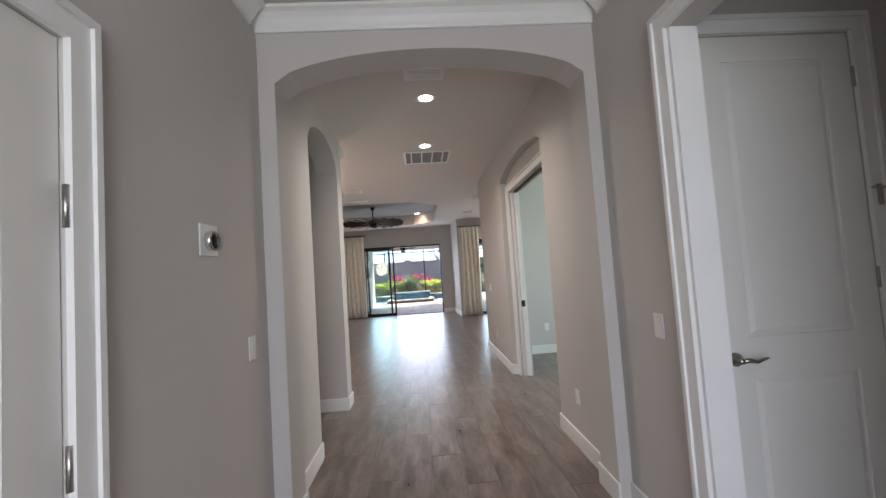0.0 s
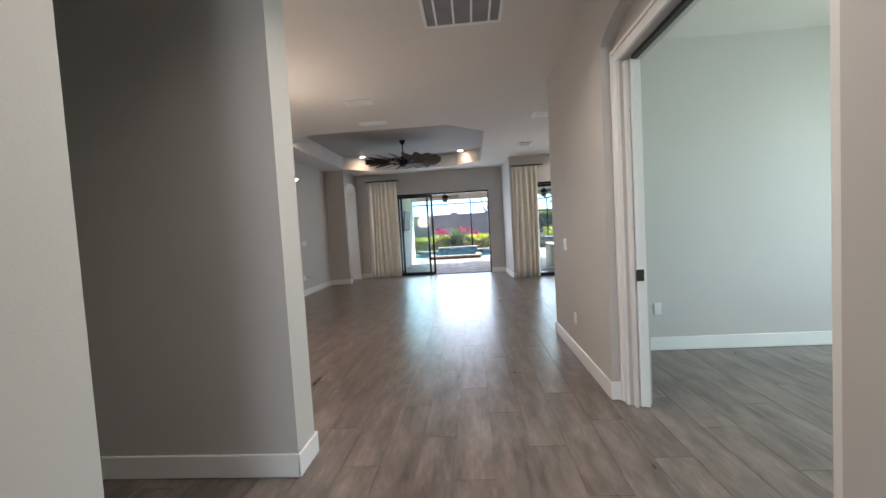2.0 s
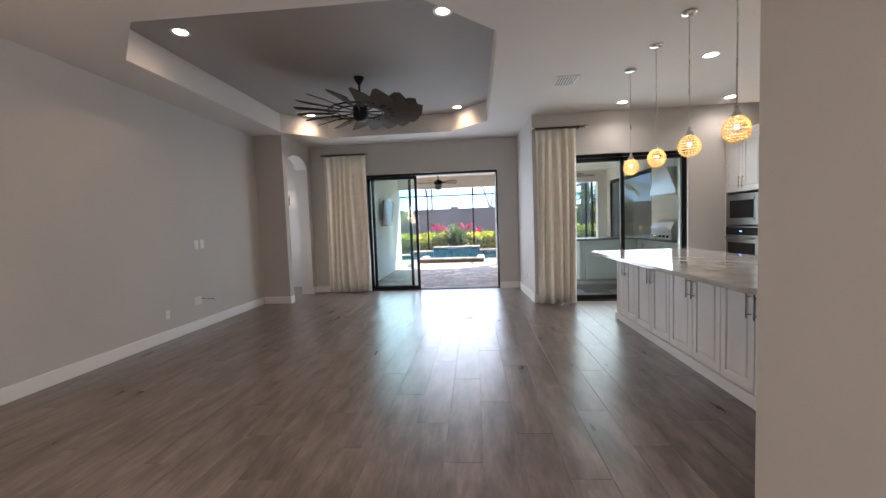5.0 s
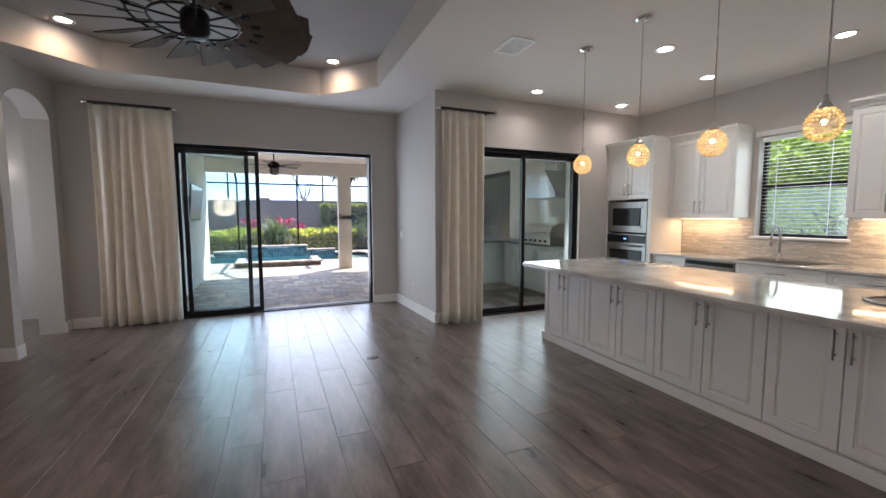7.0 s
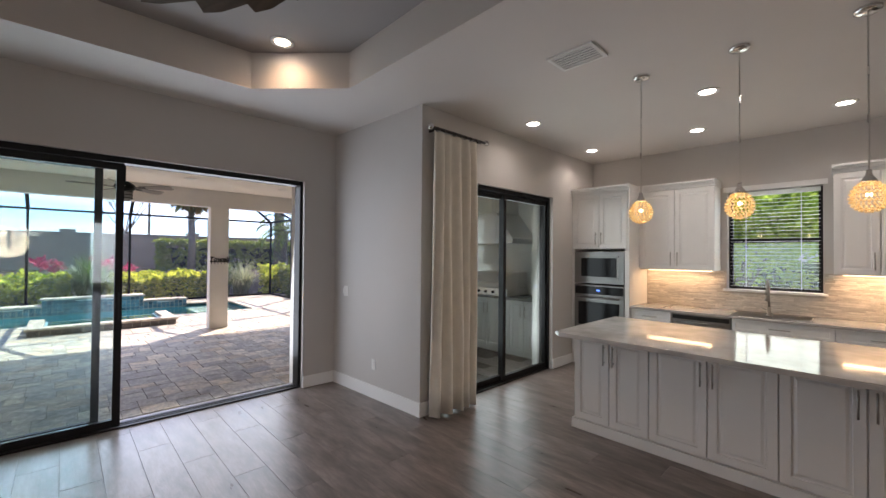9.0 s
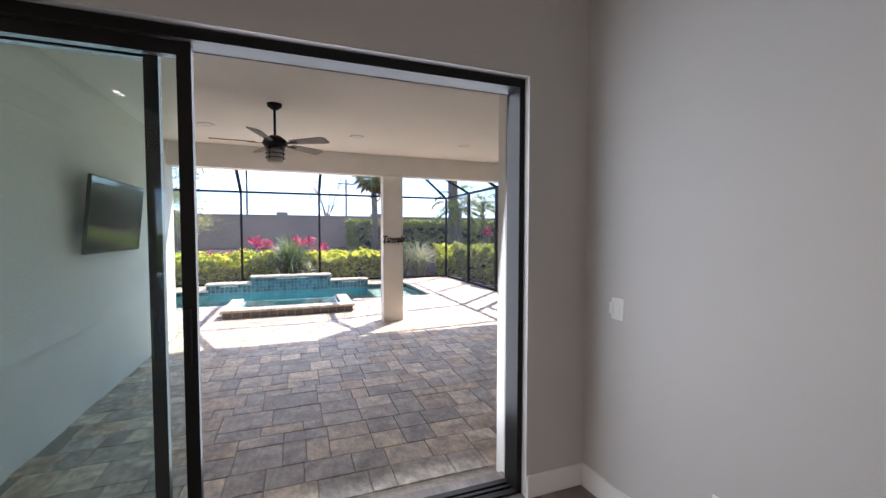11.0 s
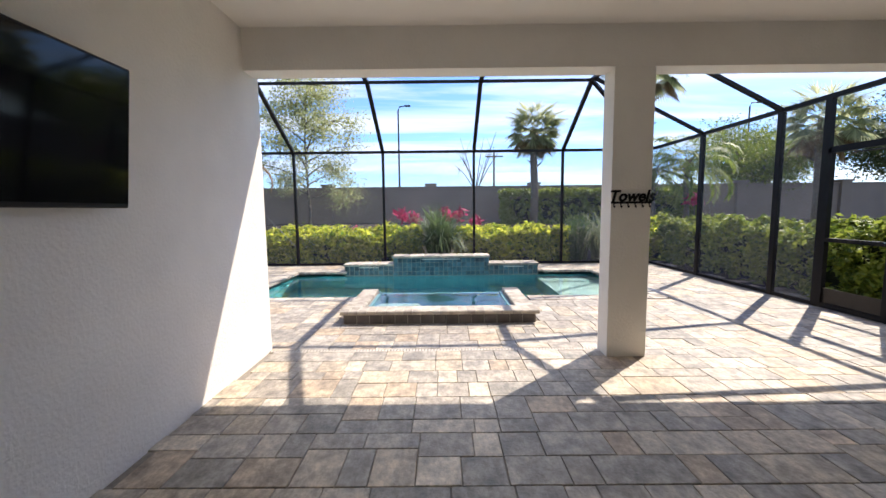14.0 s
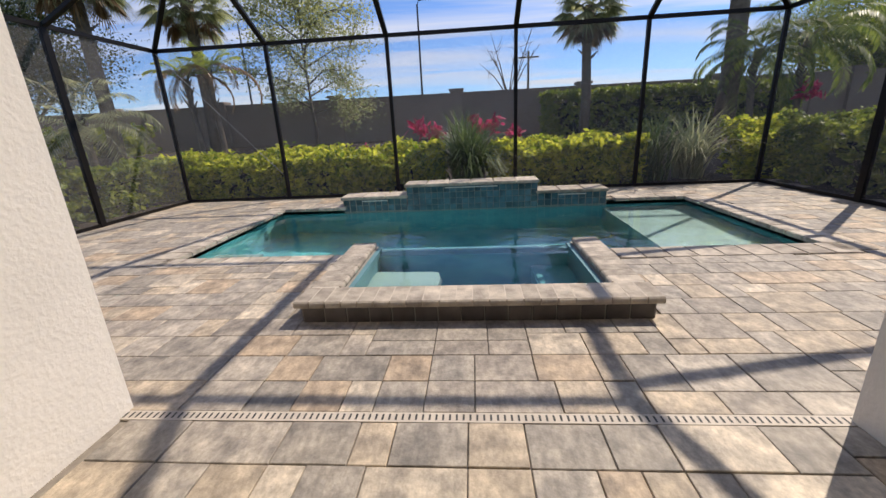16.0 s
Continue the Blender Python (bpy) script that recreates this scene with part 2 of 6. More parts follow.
# ---- builders ----
def box(bm, x0, y0, z0, x1, y1, z1):
    v = [bm.verts.new(c) for c in ((x0, y0, z0), (x1, y0, z0), (x1, y1, z0), (x0, y1, z0), (x0, y0, z1), (x1, y0, z1), (x1, y1, z1), (x0, y1, z1))]
    for f in ((3, 2, 1, 0), (4, 5, 6, 7), (0, 1, 5, 4), (1, 2, 6, 5), (2, 3, 7, 6), (3, 0, 4, 7)):
        bm.faces.new([v[i] for i in f])
    return bm


def boxes(*rows):
    bm = bmesh.new()
    for r in rows:
        box(bm, *r)
    return bm


def soft_box(x0, y0, z0, x1, y1, z1, r=0.004, seg=1):
    bm = boxes((x0, y0, z0, x1, y1, z1))
    bmesh.ops.bevel(bm, geom=bm.edges[:], offset=r, segments=seg, affect="EDGES")
    return bm


def prism(points, z0, z1):
    """A plan outline, counter-clockwise, pulled up from z0 to z1."""
    bm = bmesh.new()
    lo = [bm.verts.new((x, y, z0)) for x, y in points]
    hi = [bm.verts.new((x, y, z1)) for x, y in points]
    bm.faces.new(lo[::-1]); bm.faces.new(hi)
    k = len(points)
    for i in range(k):
        bm.faces.new((lo[i], lo[(i + 1) % k], hi[(i + 1) % k], hi[i]))
    return bm


def slab(axis, outline, a, b):
    """An upright outline of (u, z) pulled from a to b along the other plan axis. axis: the one along which u runs."""
    bm = bmesh.new()
    put = (lambda u, z, w: (u, w, z)) if axis == "x" else (lambda u, z, w: (w, u, z))
    p = [bm.verts.new(put(u, z, a)) for u, z in outline]
    q = [bm.verts.new(put(u, z, b)) for u, z in outline]
    bm.faces.new(p); bm.faces.new(q[::-1])
    k = len(outline)
    for i in range(k):
        bm.faces.new((p[i], p[(i + 1) % k], q[(i + 1) % k], q[i]))
    bmesh.ops.recalc_face_normals(bm, faces=bm.faces[:])
    return bm


def arched(u0, u1, z1, holes, z0=0.0):
    """The outline of a wall from u0 to u1 with openings (a, b, spring, rise) from the floor."""
    out = [(u0, z0)]
    for a, b, spring, rise in holes:
        out += [(a, z0), (a, spring)]
        if rise:
            for i in range(1, 20):
                s = i / 20
                out.append((a + (b - a) * s, spring + rise * (1 - (2 * s - 1) ** 2) ** 0.62))
        out += [(b, spring), (b, z0)]
    return out + [(u1, z0), (u1, z1), (u0, z1)]


def tube(points, r, n=8, cap=True, bm=None):
    bm = bm or bmesh.new()
    pts = [Vector(p) for p in points]
    rings = []
    rs = r if isinstance(r, (list, tuple)) else [r] * len(pts)
    for i, p in enumerate(pts):
        d = (pts[min(i + 1, len(pts) - 1)] - pts[max(i - 1, 0)]).normalized()
        up = Vector((0, 0, 1)) if abs(d.z) < 0.95 else Vector((1, 0, 0))
        e1 = d.cross(up).normalized()
        e2 = d.cross(e1).normalized()
        rings.append([bm.verts.new(p + rs[i] * (math.cos(a) * e1 + math.sin(a) * e2)) for a in [2 * math.pi * k / n for k in range(n)]])
    for a, b in zip(rings, rings[1:]):
        for k in range(n):
            bm.faces.new((a[k], a[(k + 1) % n], b[(k + 1) % n], b[k]))
    if cap:
        bm.faces.new(rings[0][::-1]); bm.faces.new(rings[-1])
    bmesh.ops.recalc_face_normals(bm, faces=bm.faces[:])
    return bm


def lathe(profile, n=24, bm=None, at=(0, 0, 0), closed=False):
    """Turns (r, z) pairs round a vertical axis."""
    bm = bm or bmesh.new()
    rings = []
    for r, z in profile:
        if r < 1e-5:
            rings.append([bm.verts.new((at[0], at[1], at[2] + z))])
        else:
            rings.append([bm.verts.new((at[0] + r * math.cos(2 * math.pi * k / n), at[1] + r * math.sin(2 * math.pi * k / n), at[2] + z)) for k in range(n)])
    for a, b in zip(rings, rings[1:]):
        for k in range(n):
            f = [a[k % len(a)], a[(k + 1) % len(a)], b[(k + 1) % len(b)], b[k % len(b)]]
            f = list(dict.fromkeys(f))
            if len(f) > 2:
                bm.faces.new(f)
    bmesh.ops.recalc_face_normals(bm, faces=bm.faces[:])
    return bm


def part(name, bm, mat, parent=None, label="", smooth=False):
    me = bpy.data.meshes.new(name)
    bm.to_mesh(me)
    bm.free()
    me.materials.append(mat)
    if smooth:
        me.polygons.foreach_set("use_smooth", [True] * len(me.polygons))
        me.update()
    ob = new(name, me)
    if parent:
        ob.parent = parent
    if label:
        tagged(ob, label)
    return ob


def built(name, bm, mat, label, category, smooth=False):
    return tagged(part(name, bm, mat, smooth=smooth), label, category, kind="structure")


def thing(name, label, category, group="", at=(0, 0, 0), turn=0):
    ob = new(name)
    ob.matrix_basis = pose(*at, 0, 0, turn)
    return tagged(ob, label, category, group)


# ---- structure: house ----
H = 3.02
WL = "greige painted drywall wall"
built("wall_foyer_left", slab("y", arched(-2.4, 2.59, H, [(0.50, 1.31, 2.10, 0)]), -0.80, -0.647), M_WALL, WL, "wall")
built("wall_foyer_right", slab("y", arched(-2.4, 2.59, H, [(0.28, 1.905, 2.435, 0)]), 1.395, 1.525), M_WALL, WL, "wall")
built("wall_alcove", slab("x", arched(1.525, 3.0, H, [(1.592, 2.418, 2.476, 0)]), 2.05, 2.17), M_WALL, WL, "wall")
built("wall_alcove_side", boxes((2.9, 0.25, 0, 3.0, 2.05, H), (1.525, 0.15, 0, 3.0, 0.25, H)), M_WALL, WL, "wall")
built("wall_entry", boxes((-0.8, -2.55, 0, -0.45, -2.4, H), (1.15, -2.55, 0, 1.55, -2.4, H), (-0.45, -2.55, 2.75, 1.15, -2.4, H)), M_WALL, WL, "wall")
built("wall_arch", slab("x", arched(-0.647, 1.395, H, [(-0.55, 1.317, 2.60, 0.18)]), 2.59, 2.83), M_WALL, "greige wall with a wide arched opening", "wall")
built("wall_hall_left", slab("y", arched(2.83, 4.91, H, [(3.56, 4.68, 2.62, 0.22)]), -0.87, -0.633), M_WALL, "greige wall with a tall arched passage", "wall")
built("wall_passage", boxes((-3.2, 4.68, 0, -0.87, 4.91, H), (-3.2, 3.3, 0, -0.87, 3.42, H), (-3.2, 3.42, 0, -3.08, 4.68, H)), M_WALL, WL, "wall")
built("wall_hall_right", slab("y", arched(2.83, 7.47, H, [(3.72, 5.56, 2.56, 0.14)]), 1.378, 1.465), M_WALL, "greige wall with an arched recess round a doorway", "wall")
built("wall_den_door", slab("y", arched(2.83, 6.65, H, [(3.83, 5.46, 2.42, 0)]), 1.468, 1.62), M_WALL, WL, "wall")
built("wall_den_far", boxes((1.62, 6.65, 0, 5.0, 6.80, H)), M_WALL, WL, "wall")
built("wall_den_near", boxes((1.60, 2.82, 0, 5.0, 2.95, H)), M_WALL, WL, "wall")
built("wall_den_window", boxes((5.0, 2.82, 0, 5.15, 3.85, H), (5.0, 5.75, 0, 5.15, 6.8, H), (5.0, 3.85, 0, 5.15, 5.75, 0.6), (5.0, 3.85, 2.4, 5.15, 5.75, H)), M_WALL, WL, "wall")
built("wall_kitchen_south", boxes((1.58, 7.35, 0, 5.2, 7.47, H)), M_WALL, WL, "wall")
built("wall_dining_left", boxes((-3.6, 4.91, 0, -3.44, 8.02, H), (-3.6, 8.02, 0, -3.37, 8.30, H), (-3.6, 8.30, 0, -3.42, 12.98, H)), M_WALL, WL, "wall")
built("wall_return", boxes((-3.6, 12.98, 0, -3.155, 13.10, H)), M_WALL, WL, "wall")
built("wall_side_arch", slab("y", arched(12.98, 14.42, H, [(13.12, 14.0, 2.55, 0.2)]), -3.155, -2.91), M_WALL, "greige wall with a narrow arched opening", "wall")
built("wall_side_hall", boxes((-4.7, 12.98, 0, -4.58, 15.2, H), (-4.58, 15.05, 0, -2.91, 15.2, H), (-4.58, 12.98, 0, -3.6, 13.10, H), (-3.155, 14.42, 0, -2.91, 15.05, H)), M_WALL, WL, "wall")
built("wall_back", slab("x", arched(-2.91, 1.56, H, [(-1.775, 0.938, 2.40, 0)]), 14.16, 14.42), M_WALL, "greige wall with a wide sliding door opening", "wall")
built("wall_corner", prism([(1.41, 12.62), (1.66, 12.62), (1.66, 14.42), (1.56, 14.42), (1.56, 14.16), (1.335, 14.16)], 0, H), M_WALL, WL, "wall")
built("wall_side_slider", slab("x", arched(1.66, 5.2, H, [(1.74, 3.80, 2.36, 0)]), 12.62, 12.86), M_WALL, "greige wall with a sliding door opening", "wall")
built("wall_kitchen", boxes((5.0, 7.47, 0, 5.2, 9.97, H), (5.0, 10.85, 0, 5.2, 12.62, H), (5.0, 9.97, 0, 5.2, 10.85, 1.16), (5.0, 9.97, 2.38, 5.2, 10.85, H)), M_WALL, "greige kitchen wall with a window opening", "wall")

TX0, TX1, TY0, TY1, TC, TZ = -2.83, 0.72, 9.13, 13.43, 0.62, 3.34
OCT = [(TX0 + TC, TY0), (TX1 - TC, TY0), (TX1, TY0 + TC), (TX1, TY1 - TC), (TX1 - TC, TY1), (TX0 + TC, TY1), (TX0, TY1 - TC), (TX0, TY0 + TC)]
bm = boxes((-4.7, -2.55, H, 5.2, TY0, H + 0.1), (-4.7, TY1, H, 5.2, 15.2, H + 0.1), (-4.7, TY0, H, TX0, TY1, H + 0.1), (TX1, TY0, H, 5.2, TY1, H + 0.1))
built("ceiling", bm, M_CEIL, "smooth white painted ceiling", "ceiling")
bm = bmesh.new()
for c in ([(TX0, TY0), (TX0 + TC, TY0), (TX0, TY0 + TC)], [(TX1, TY0), (TX1, TY0 + TC), (TX1 - TC, TY0)], [(TX1, TY1), (TX1 - TC, TY1), (TX1, TY1 - TC)], [(TX0, TY1), (TX0, TY1 - TC), (TX0 + TC, TY1)]):
    q = prism(c, H, H + 0.1)
    tmp = bpy.data.meshes.new("tmp"); q.to_mesh(tmp); q.free(); bm.from_mesh(tmp); bpy.data.meshes.remove(tmp)
built("ceiling_corners", bm, M_CEIL, "smooth white painted ceiling", "ceiling")
# the tray's riser and its top
bm = bmesh.new()
for i in range(8):
    (ax, ay), (bx, by) = OCT[i], OCT[(i + 1) % 8]
    cx, cy = -1.055, 11.28
    inn = lambda x, y: (cx + (x - cx) * 0.998, cy + (y - cy) * 0.998)
    out = lambda x, y: (cx + (x - cx) * 1.03, cy + (y - cy) * 1.03)
    q = prism([inn(ax, ay), inn(bx, by), out(bx, by), out(ax, ay)][::-1], H + 0.0005, TZ)
    tmp = bpy.data.meshes.new("tmp"); q.to_mesh(tmp); q.free(); bm.from_mesh(tmp); bpy.data.meshes.remove(tmp)
bmesh.ops.recalc_face_normals(bm, faces=bm.faces[:])
built("ceiling_tray_riser", bm, M_CEIL, "white riser of the octagonal tray ceiling", "ceiling")
built("ceiling_tray", boxes((TX0 - 0.2, TY0 - 0.2, TZ + 0.002, TX1 + 0.2, TY1 + 0.2, TZ + 0.1)), M_TRAY, "taupe painted octagonal tray ceiling", "ceiling")
built("roof", boxes((-6.4, -2.6, 3.602, 5.2, 19.28, 3.75)), M_STUCCO, "flat roof deck above the ceilings", "roof")
built("floor_base", boxes((-4.7, -2.55, -0.25, 5.2, 14.44, -0.006)), M_GROUT, "dark grout bed under the floor tiles", "floor")

# ---- structure: lanai ----
LZ, LC, LX, RX, BY0, BY1 = -0.03, 2.87, -2.035, 4.65, 19.08, 19.30
built("wall_lanai_left", boxes((-2.30, 14.42, LZ - 0.1, LX, BY1 + 0.05, 3.6)), M_STUCCO, "cream textured stucco wall", "wall")
built("wall_pool_side", boxes((-6.4, BY1 - 0.3, LZ - 0.1, -2.30, BY1, 3.6)), M_STUCCO, "cream textured stucco wall", "wall")
built("beam_lanai", boxes((LX, BY0, 2.52, RX + 0.28, BY1, 3.6)), M_STUCCO, "cream stucco beam across the lanai", "beam")
built("eave", boxes((-2.30, BY1 + 0.052, 2.87, RX + 0.28, 19.80, 3.06)), M_TRIM, "white roof eave and gutter above the lanai beam", "eave")
built("column", boxes((1.14, BY0, LZ - 0.02, 1.49, BY1, 2.518)), M_STUCCO, "square cream stucco column", "column")
built("column_corner", boxes((4.37, BY0, LZ - 0.02, RX + 0.28, BY1, 2.518)), M_STUCCO, "square cream stucco corner column", "column")
built("wall_screen_side", slab("y", arched(12.86, BY0, 3.6, [(15.9, 18.82, 2.50, 0)], LZ - 0.02), RX, RX + 0.28), M_STUCCO, "cream stucco side wall with a screened opening", "wall")
built("ceiling_lanai", boxes((LX, 14.522, LC, RX, BY0, LC + 0.1), (1.665, 12.952, LC, RX, 14.522, LC + 0.1)), M_SOFFIT, "cream painted lanai ceiling", "ceiling")
built("wall_house_back", slab("x", arched(LX, 1.66, LC, [(-1.775, 0.938, 2.40, 0)], LZ - 0.02), 14.425, 14.52), M_STUCCO, "cream stucco house wall", "wall")
built("wall_house_side", boxes((1.665, 12.865, 2.36, RX, 12.95, LC), (3.80, 12.865, LZ - 0.02, RX, 12.95, 2.36)), M_STUCCO, "cream stucco house wall", "wall")
PX0, PX1, PY0, PY1 = -3.64, 2.98, 21.56, 24.34
DZ = LZ - 0.012
built("paver_bed", boxes((-6.2, BY1, -0.2, PX0, 25.6, DZ), (PX1, BY1, -0.2, RX + 0.28, 25.6, DZ), (PX0, BY1, -0.2, PX1, 20.2, DZ), (PX0, 20.2, -0.2, -1.55, PY0, DZ), (0.79, 20.2, -0.2, PX1, PY0, DZ), (PX0, PY1, -0.2, PX1, 25.6, DZ), (LX, 14.445, -0.2, RX + 0.28, BY1, DZ), (1.6, 12.865, -0.2, RX + 0.28, 14.445, DZ)), M_SAND, "sand bed between the pavers", "pavement")

# ---- more materials ----
M_STEEL = material("brushed_stainless_steel", (0.25, 0.243, 0.236), 0.36, 1.0, var=0.02, scale=3, stretch=(1, 1, 3))
M_CHROME = material("polished_chrome", (0.75, 0.74, 0.72), 0.12, 1.0, var=0.03)
M_NICKEL = material("brushed_nickel", (0.42, 0.40, 0.37), 0.32, 1.0, var=0.05)
M_PEWTER = material("dark_bronze_metal", (0.05, 0.045, 0.04), 0.4, 0.8, var=0.1)
M_OVEN = material("black_oven_glass", (0.012, 0.012, 0.013), 0.12, var=0.1, spec=0.25)
M_QUARTZ = material("polished_pale_quartz", (0.42, 0.40, 0.38), 0.07, var=0.10, scale=5, tint=(0.56, 0.54, 0.51))
M_SPLASH = material("beige_linear_mosaic", (0.50, 0.45, 0.39), 0.32, var=0.08, scale=5, stretch=(1, 2.2, 9), tint=(0.66, 0.62, 0.56), island=0.22)
M_SPLASHGROUT = material("mosaic_grout", (0.42, 0.38, 0.33), 0.8, var=0.05)
M_LINEN = material("ivory_linen_curtain", (0.76, 0.71, 0.62), 0.9, var=0.05, scale=9, bump=0.25, bump_scale=260)
M_BLADE = material("weathered_grey_wood_blade", (0.085, 0.064, 0.048), 0.75, var=0.2, scale=6, spec=0.15, stretch=(4, 1, 1), bump=0.15, bump_scale=40)
M_LED = emit("lit_lamp_lens", (1.0, 0.88, 0.74), 5)
M_LEDK = emit("lit_lamp_lens_kitchen", (1.0, 0.95, 0.88), 5)
M_BULB = emit("lit_bulb", (1.0, 0.76, 0.45), 2.5)
M_OPAL = emit("lit_opal_glass", (1.0, 0.95, 0.88), 0.9)
M_STRIP = emit("under_cabinet_light", (1.0, 0.72, 0.42), 2)
M_CRYSTAL = leaf_mat("amber_crystal", (0.95, 0.78, 0.48), (1.0, 0.92, 0.70), 0.6, 0.08)
M_VENTBACK = material("grey_vent_backing", (0.20, 0.20, 0.21), 0.8, var=0.1)
M_PLATE = material("white_plastic_plate", (0.72, 0.71, 0.68), 0.4, var=0.02)
M_DARK = material("dark_slot", (0.03, 0.03, 0.03), 0.6, var=0.1)
M_BLIND = leaf_mat("white_blind_slat", (0.80, 0.82, 0.80), (0.86, 0.87, 0.85), 0.5, 0.5)
M_TV = material("black_screen_glass", (0.006, 0.006, 0.007), 0.06, var=0.1, spec=0.28)


# ---- trim ----
def base_x(name, y, x0, x1, face):
    """A baseboard on a wall that runs along x. face: +1 or -1, the way it looks along y."""
    y1 = y + 0.016 * face
    return built(name, soft_box(x0, min(y, y1), 0.001, x1, max(y, y1), 0.135, 0.005), M_TRIM, "white painted baseboard", "baseboard")


def base_y(name, x, y0, y1, face):
    x1 = x + 0.016 * face
    return built(name, soft_box(min(x, x1), y0, 0.001, max(x, x1), y1, 0.135, 0.005), M_TRIM, "white painted baseboard", "baseboard")


for x, y0, y1, f in ((-0.647, 1.40, 2.59, 1), (-0.647, -2.4, 0.40, 1), (1.395, 1.995, 2.59, -1), (-0.55, 2.575, 2.845, 1), (1.317, 2.575, 2.845, -1), (-0.633, 2.846, 3.56, 1), (-0.633, 4.664, 4.926, 1), (1.378, 2.846, 3.736, -1), (1.378, 5.545, 7.486, -1),
                     (-3.44, 4.92, 8.02, 1), (-3.37, 8.006, 8.314, 1), (-3.42, 8.316, 12.965, 1), (-2.91, 12.965, 13.12, 1), (-2.91, 14.0, 14.145, 1), (1.40, 14.40, 14.41, -1)):
    if y1 - y0 > 0.05:
        base_y("baseboard", x, y0, y1, f)
for y, x0, x1, f in ((4.68, -3.08, -0.618, -1), (4.91, -3.43, -0.618, 1), (6.65, 1.63, 5.0, -1), (7.47, 1.378, 5.0, 1), (12.98, -3.40, -2.895, -1), (14.16, -2.895, -1.775, -1), (14.16, 0.938, 1.322, -1), (12.62, 3.80, 4.34, -1), (3.72, 1.37, 1.465, 1), (5.56, 1.37, 1.465, -1)):
    base_x("baseboard", y, x0, x1, f)
built("baseboard", prism([(1.41, 12.604), (1.66, 12.604), (1.66, 12.619), (1.409, 12.619), (1.334, 14.159), (1.318, 14.159), (1.394, 12.604)], 0.001, 0.135), M_TRIM, "white painted baseboard", "baseboard")
# crown moulding of the foyer
CROWN = [(0.0, 0.0), (0.10, 0.0), (0.10, -0.018), (0.075, -0.03), (0.05, -0.055), (0.03, -0.085), (0.018, -0.10), (0.018, -0.118), (0.0, -0.118)]


def crown_x(y, x0, x1, face):
    bm = bmesh.new()
    a = [bm.verts.new((x0, y + face * d, H - 0.002 + z)) for d, z in CROWN]
    b = [bm.verts.new((x1, y + face * d, H - 0.002 + z)) for d, z in CROWN]
    k = len(CROWN)
    for i in range(k):
        bm.faces.new((a[i], a[(i + 1) % k], b[(i + 1) % k], b[i]))
    bm.faces.new(a); bm.faces.new(b)
    bmesh.ops.recalc_face_normals(bm, faces=bm.faces[:])
    return bm


def crown_y(x, y0, y1, face):
    bm = crown_x(x, y0, y1, face)
    for v in bm.verts:
        v.co.x, v.co.y = v.co.y, v.co.x
    bmesh.ops.recalc_face_normals(bm, faces=bm.faces[:])
    return bm


built("trim_crown_arch", crown_x(2.59, -0.647, 1.395, -1), M_TRIM, "white stepped crown moulding", "trim")
built("trim_crown_left", crown_y(-0.647, -2.4, 2.49, 1), M_TRIM, "white stepped crown moulding", "trim")
built("trim_crown_right", crown_y(1.395, -2.4, 2.49, -1), M_TRIM, "white stepped crown moulding", "trim")


# door casings: flat boards with a raised outer bead
def casing_y(name, x, face, y0, y1, top, w=0.085):
    a, b = sorted((x, x + 0.02 * face))
    c, d = sorted((x, x + 0.032 * face))
    bm = boxes((a, y0 - w, 0, b, y0, top + w), (a, y1, 0, b, y1 + w, top + w), (a, y0, top, b, y1, top + w),
               (c, y0 - w, 0, d, y0 - w + 0.022, top + w), (c, y1 + w - 0.022, 0, d, y1 + w, top + w), (c, y0 - w + 0.022, top + w - 0.022, d, y1 + w - 0.022, top + w))
    return built(name, bm, M_TRIM, "white painted door casing", "trim")


def casing_x(name, y, face, x0, x1, top, w=0.085):
    a, b = sorted((y - 0.002 * face, y + 0.02 * face))
    c, d = sorted((y, y + 0.032 * face))
    bm = boxes((x0 - w, a, 0, x0, b, top + w), (x1, a, 0, x1 + w, b, top + w), (x0, a, top, x1, b, top + w),
               (x0 - w, c, 0, x0 - w + 0.022, d, top + w), (x1 + w - 0.022, c, 0, x1 + w, d, top + w), (x0 - w + 0.022, c, top + w - 0.022, x1 + w - 0.022, d, top + w))
    return built(name, bm, M_TRIM, "white painted door casing", "trim")


casing_y("trim_casing_left", -0.647, 1, 0.50, 1.31, 2.10)
casing_y("trim_casing_right", 1.395, -1, 0.28, 1.905, 2.435)
casing_x("trim_casing_alcove", 2.05, -1, 1.59, 2.42, 2.48)
casing_y("trim_casing_den", 1.467, -1, 3.83, 5.46, 2.42)
built("trim_jamb_right", boxes((1.396, 1.887, 0, 1.524, 1.903, 2.433), (1.396, 0.282, 0, 1.524, 0.298, 2.433)), M_TRIM, "white painted door jamb", "trim")


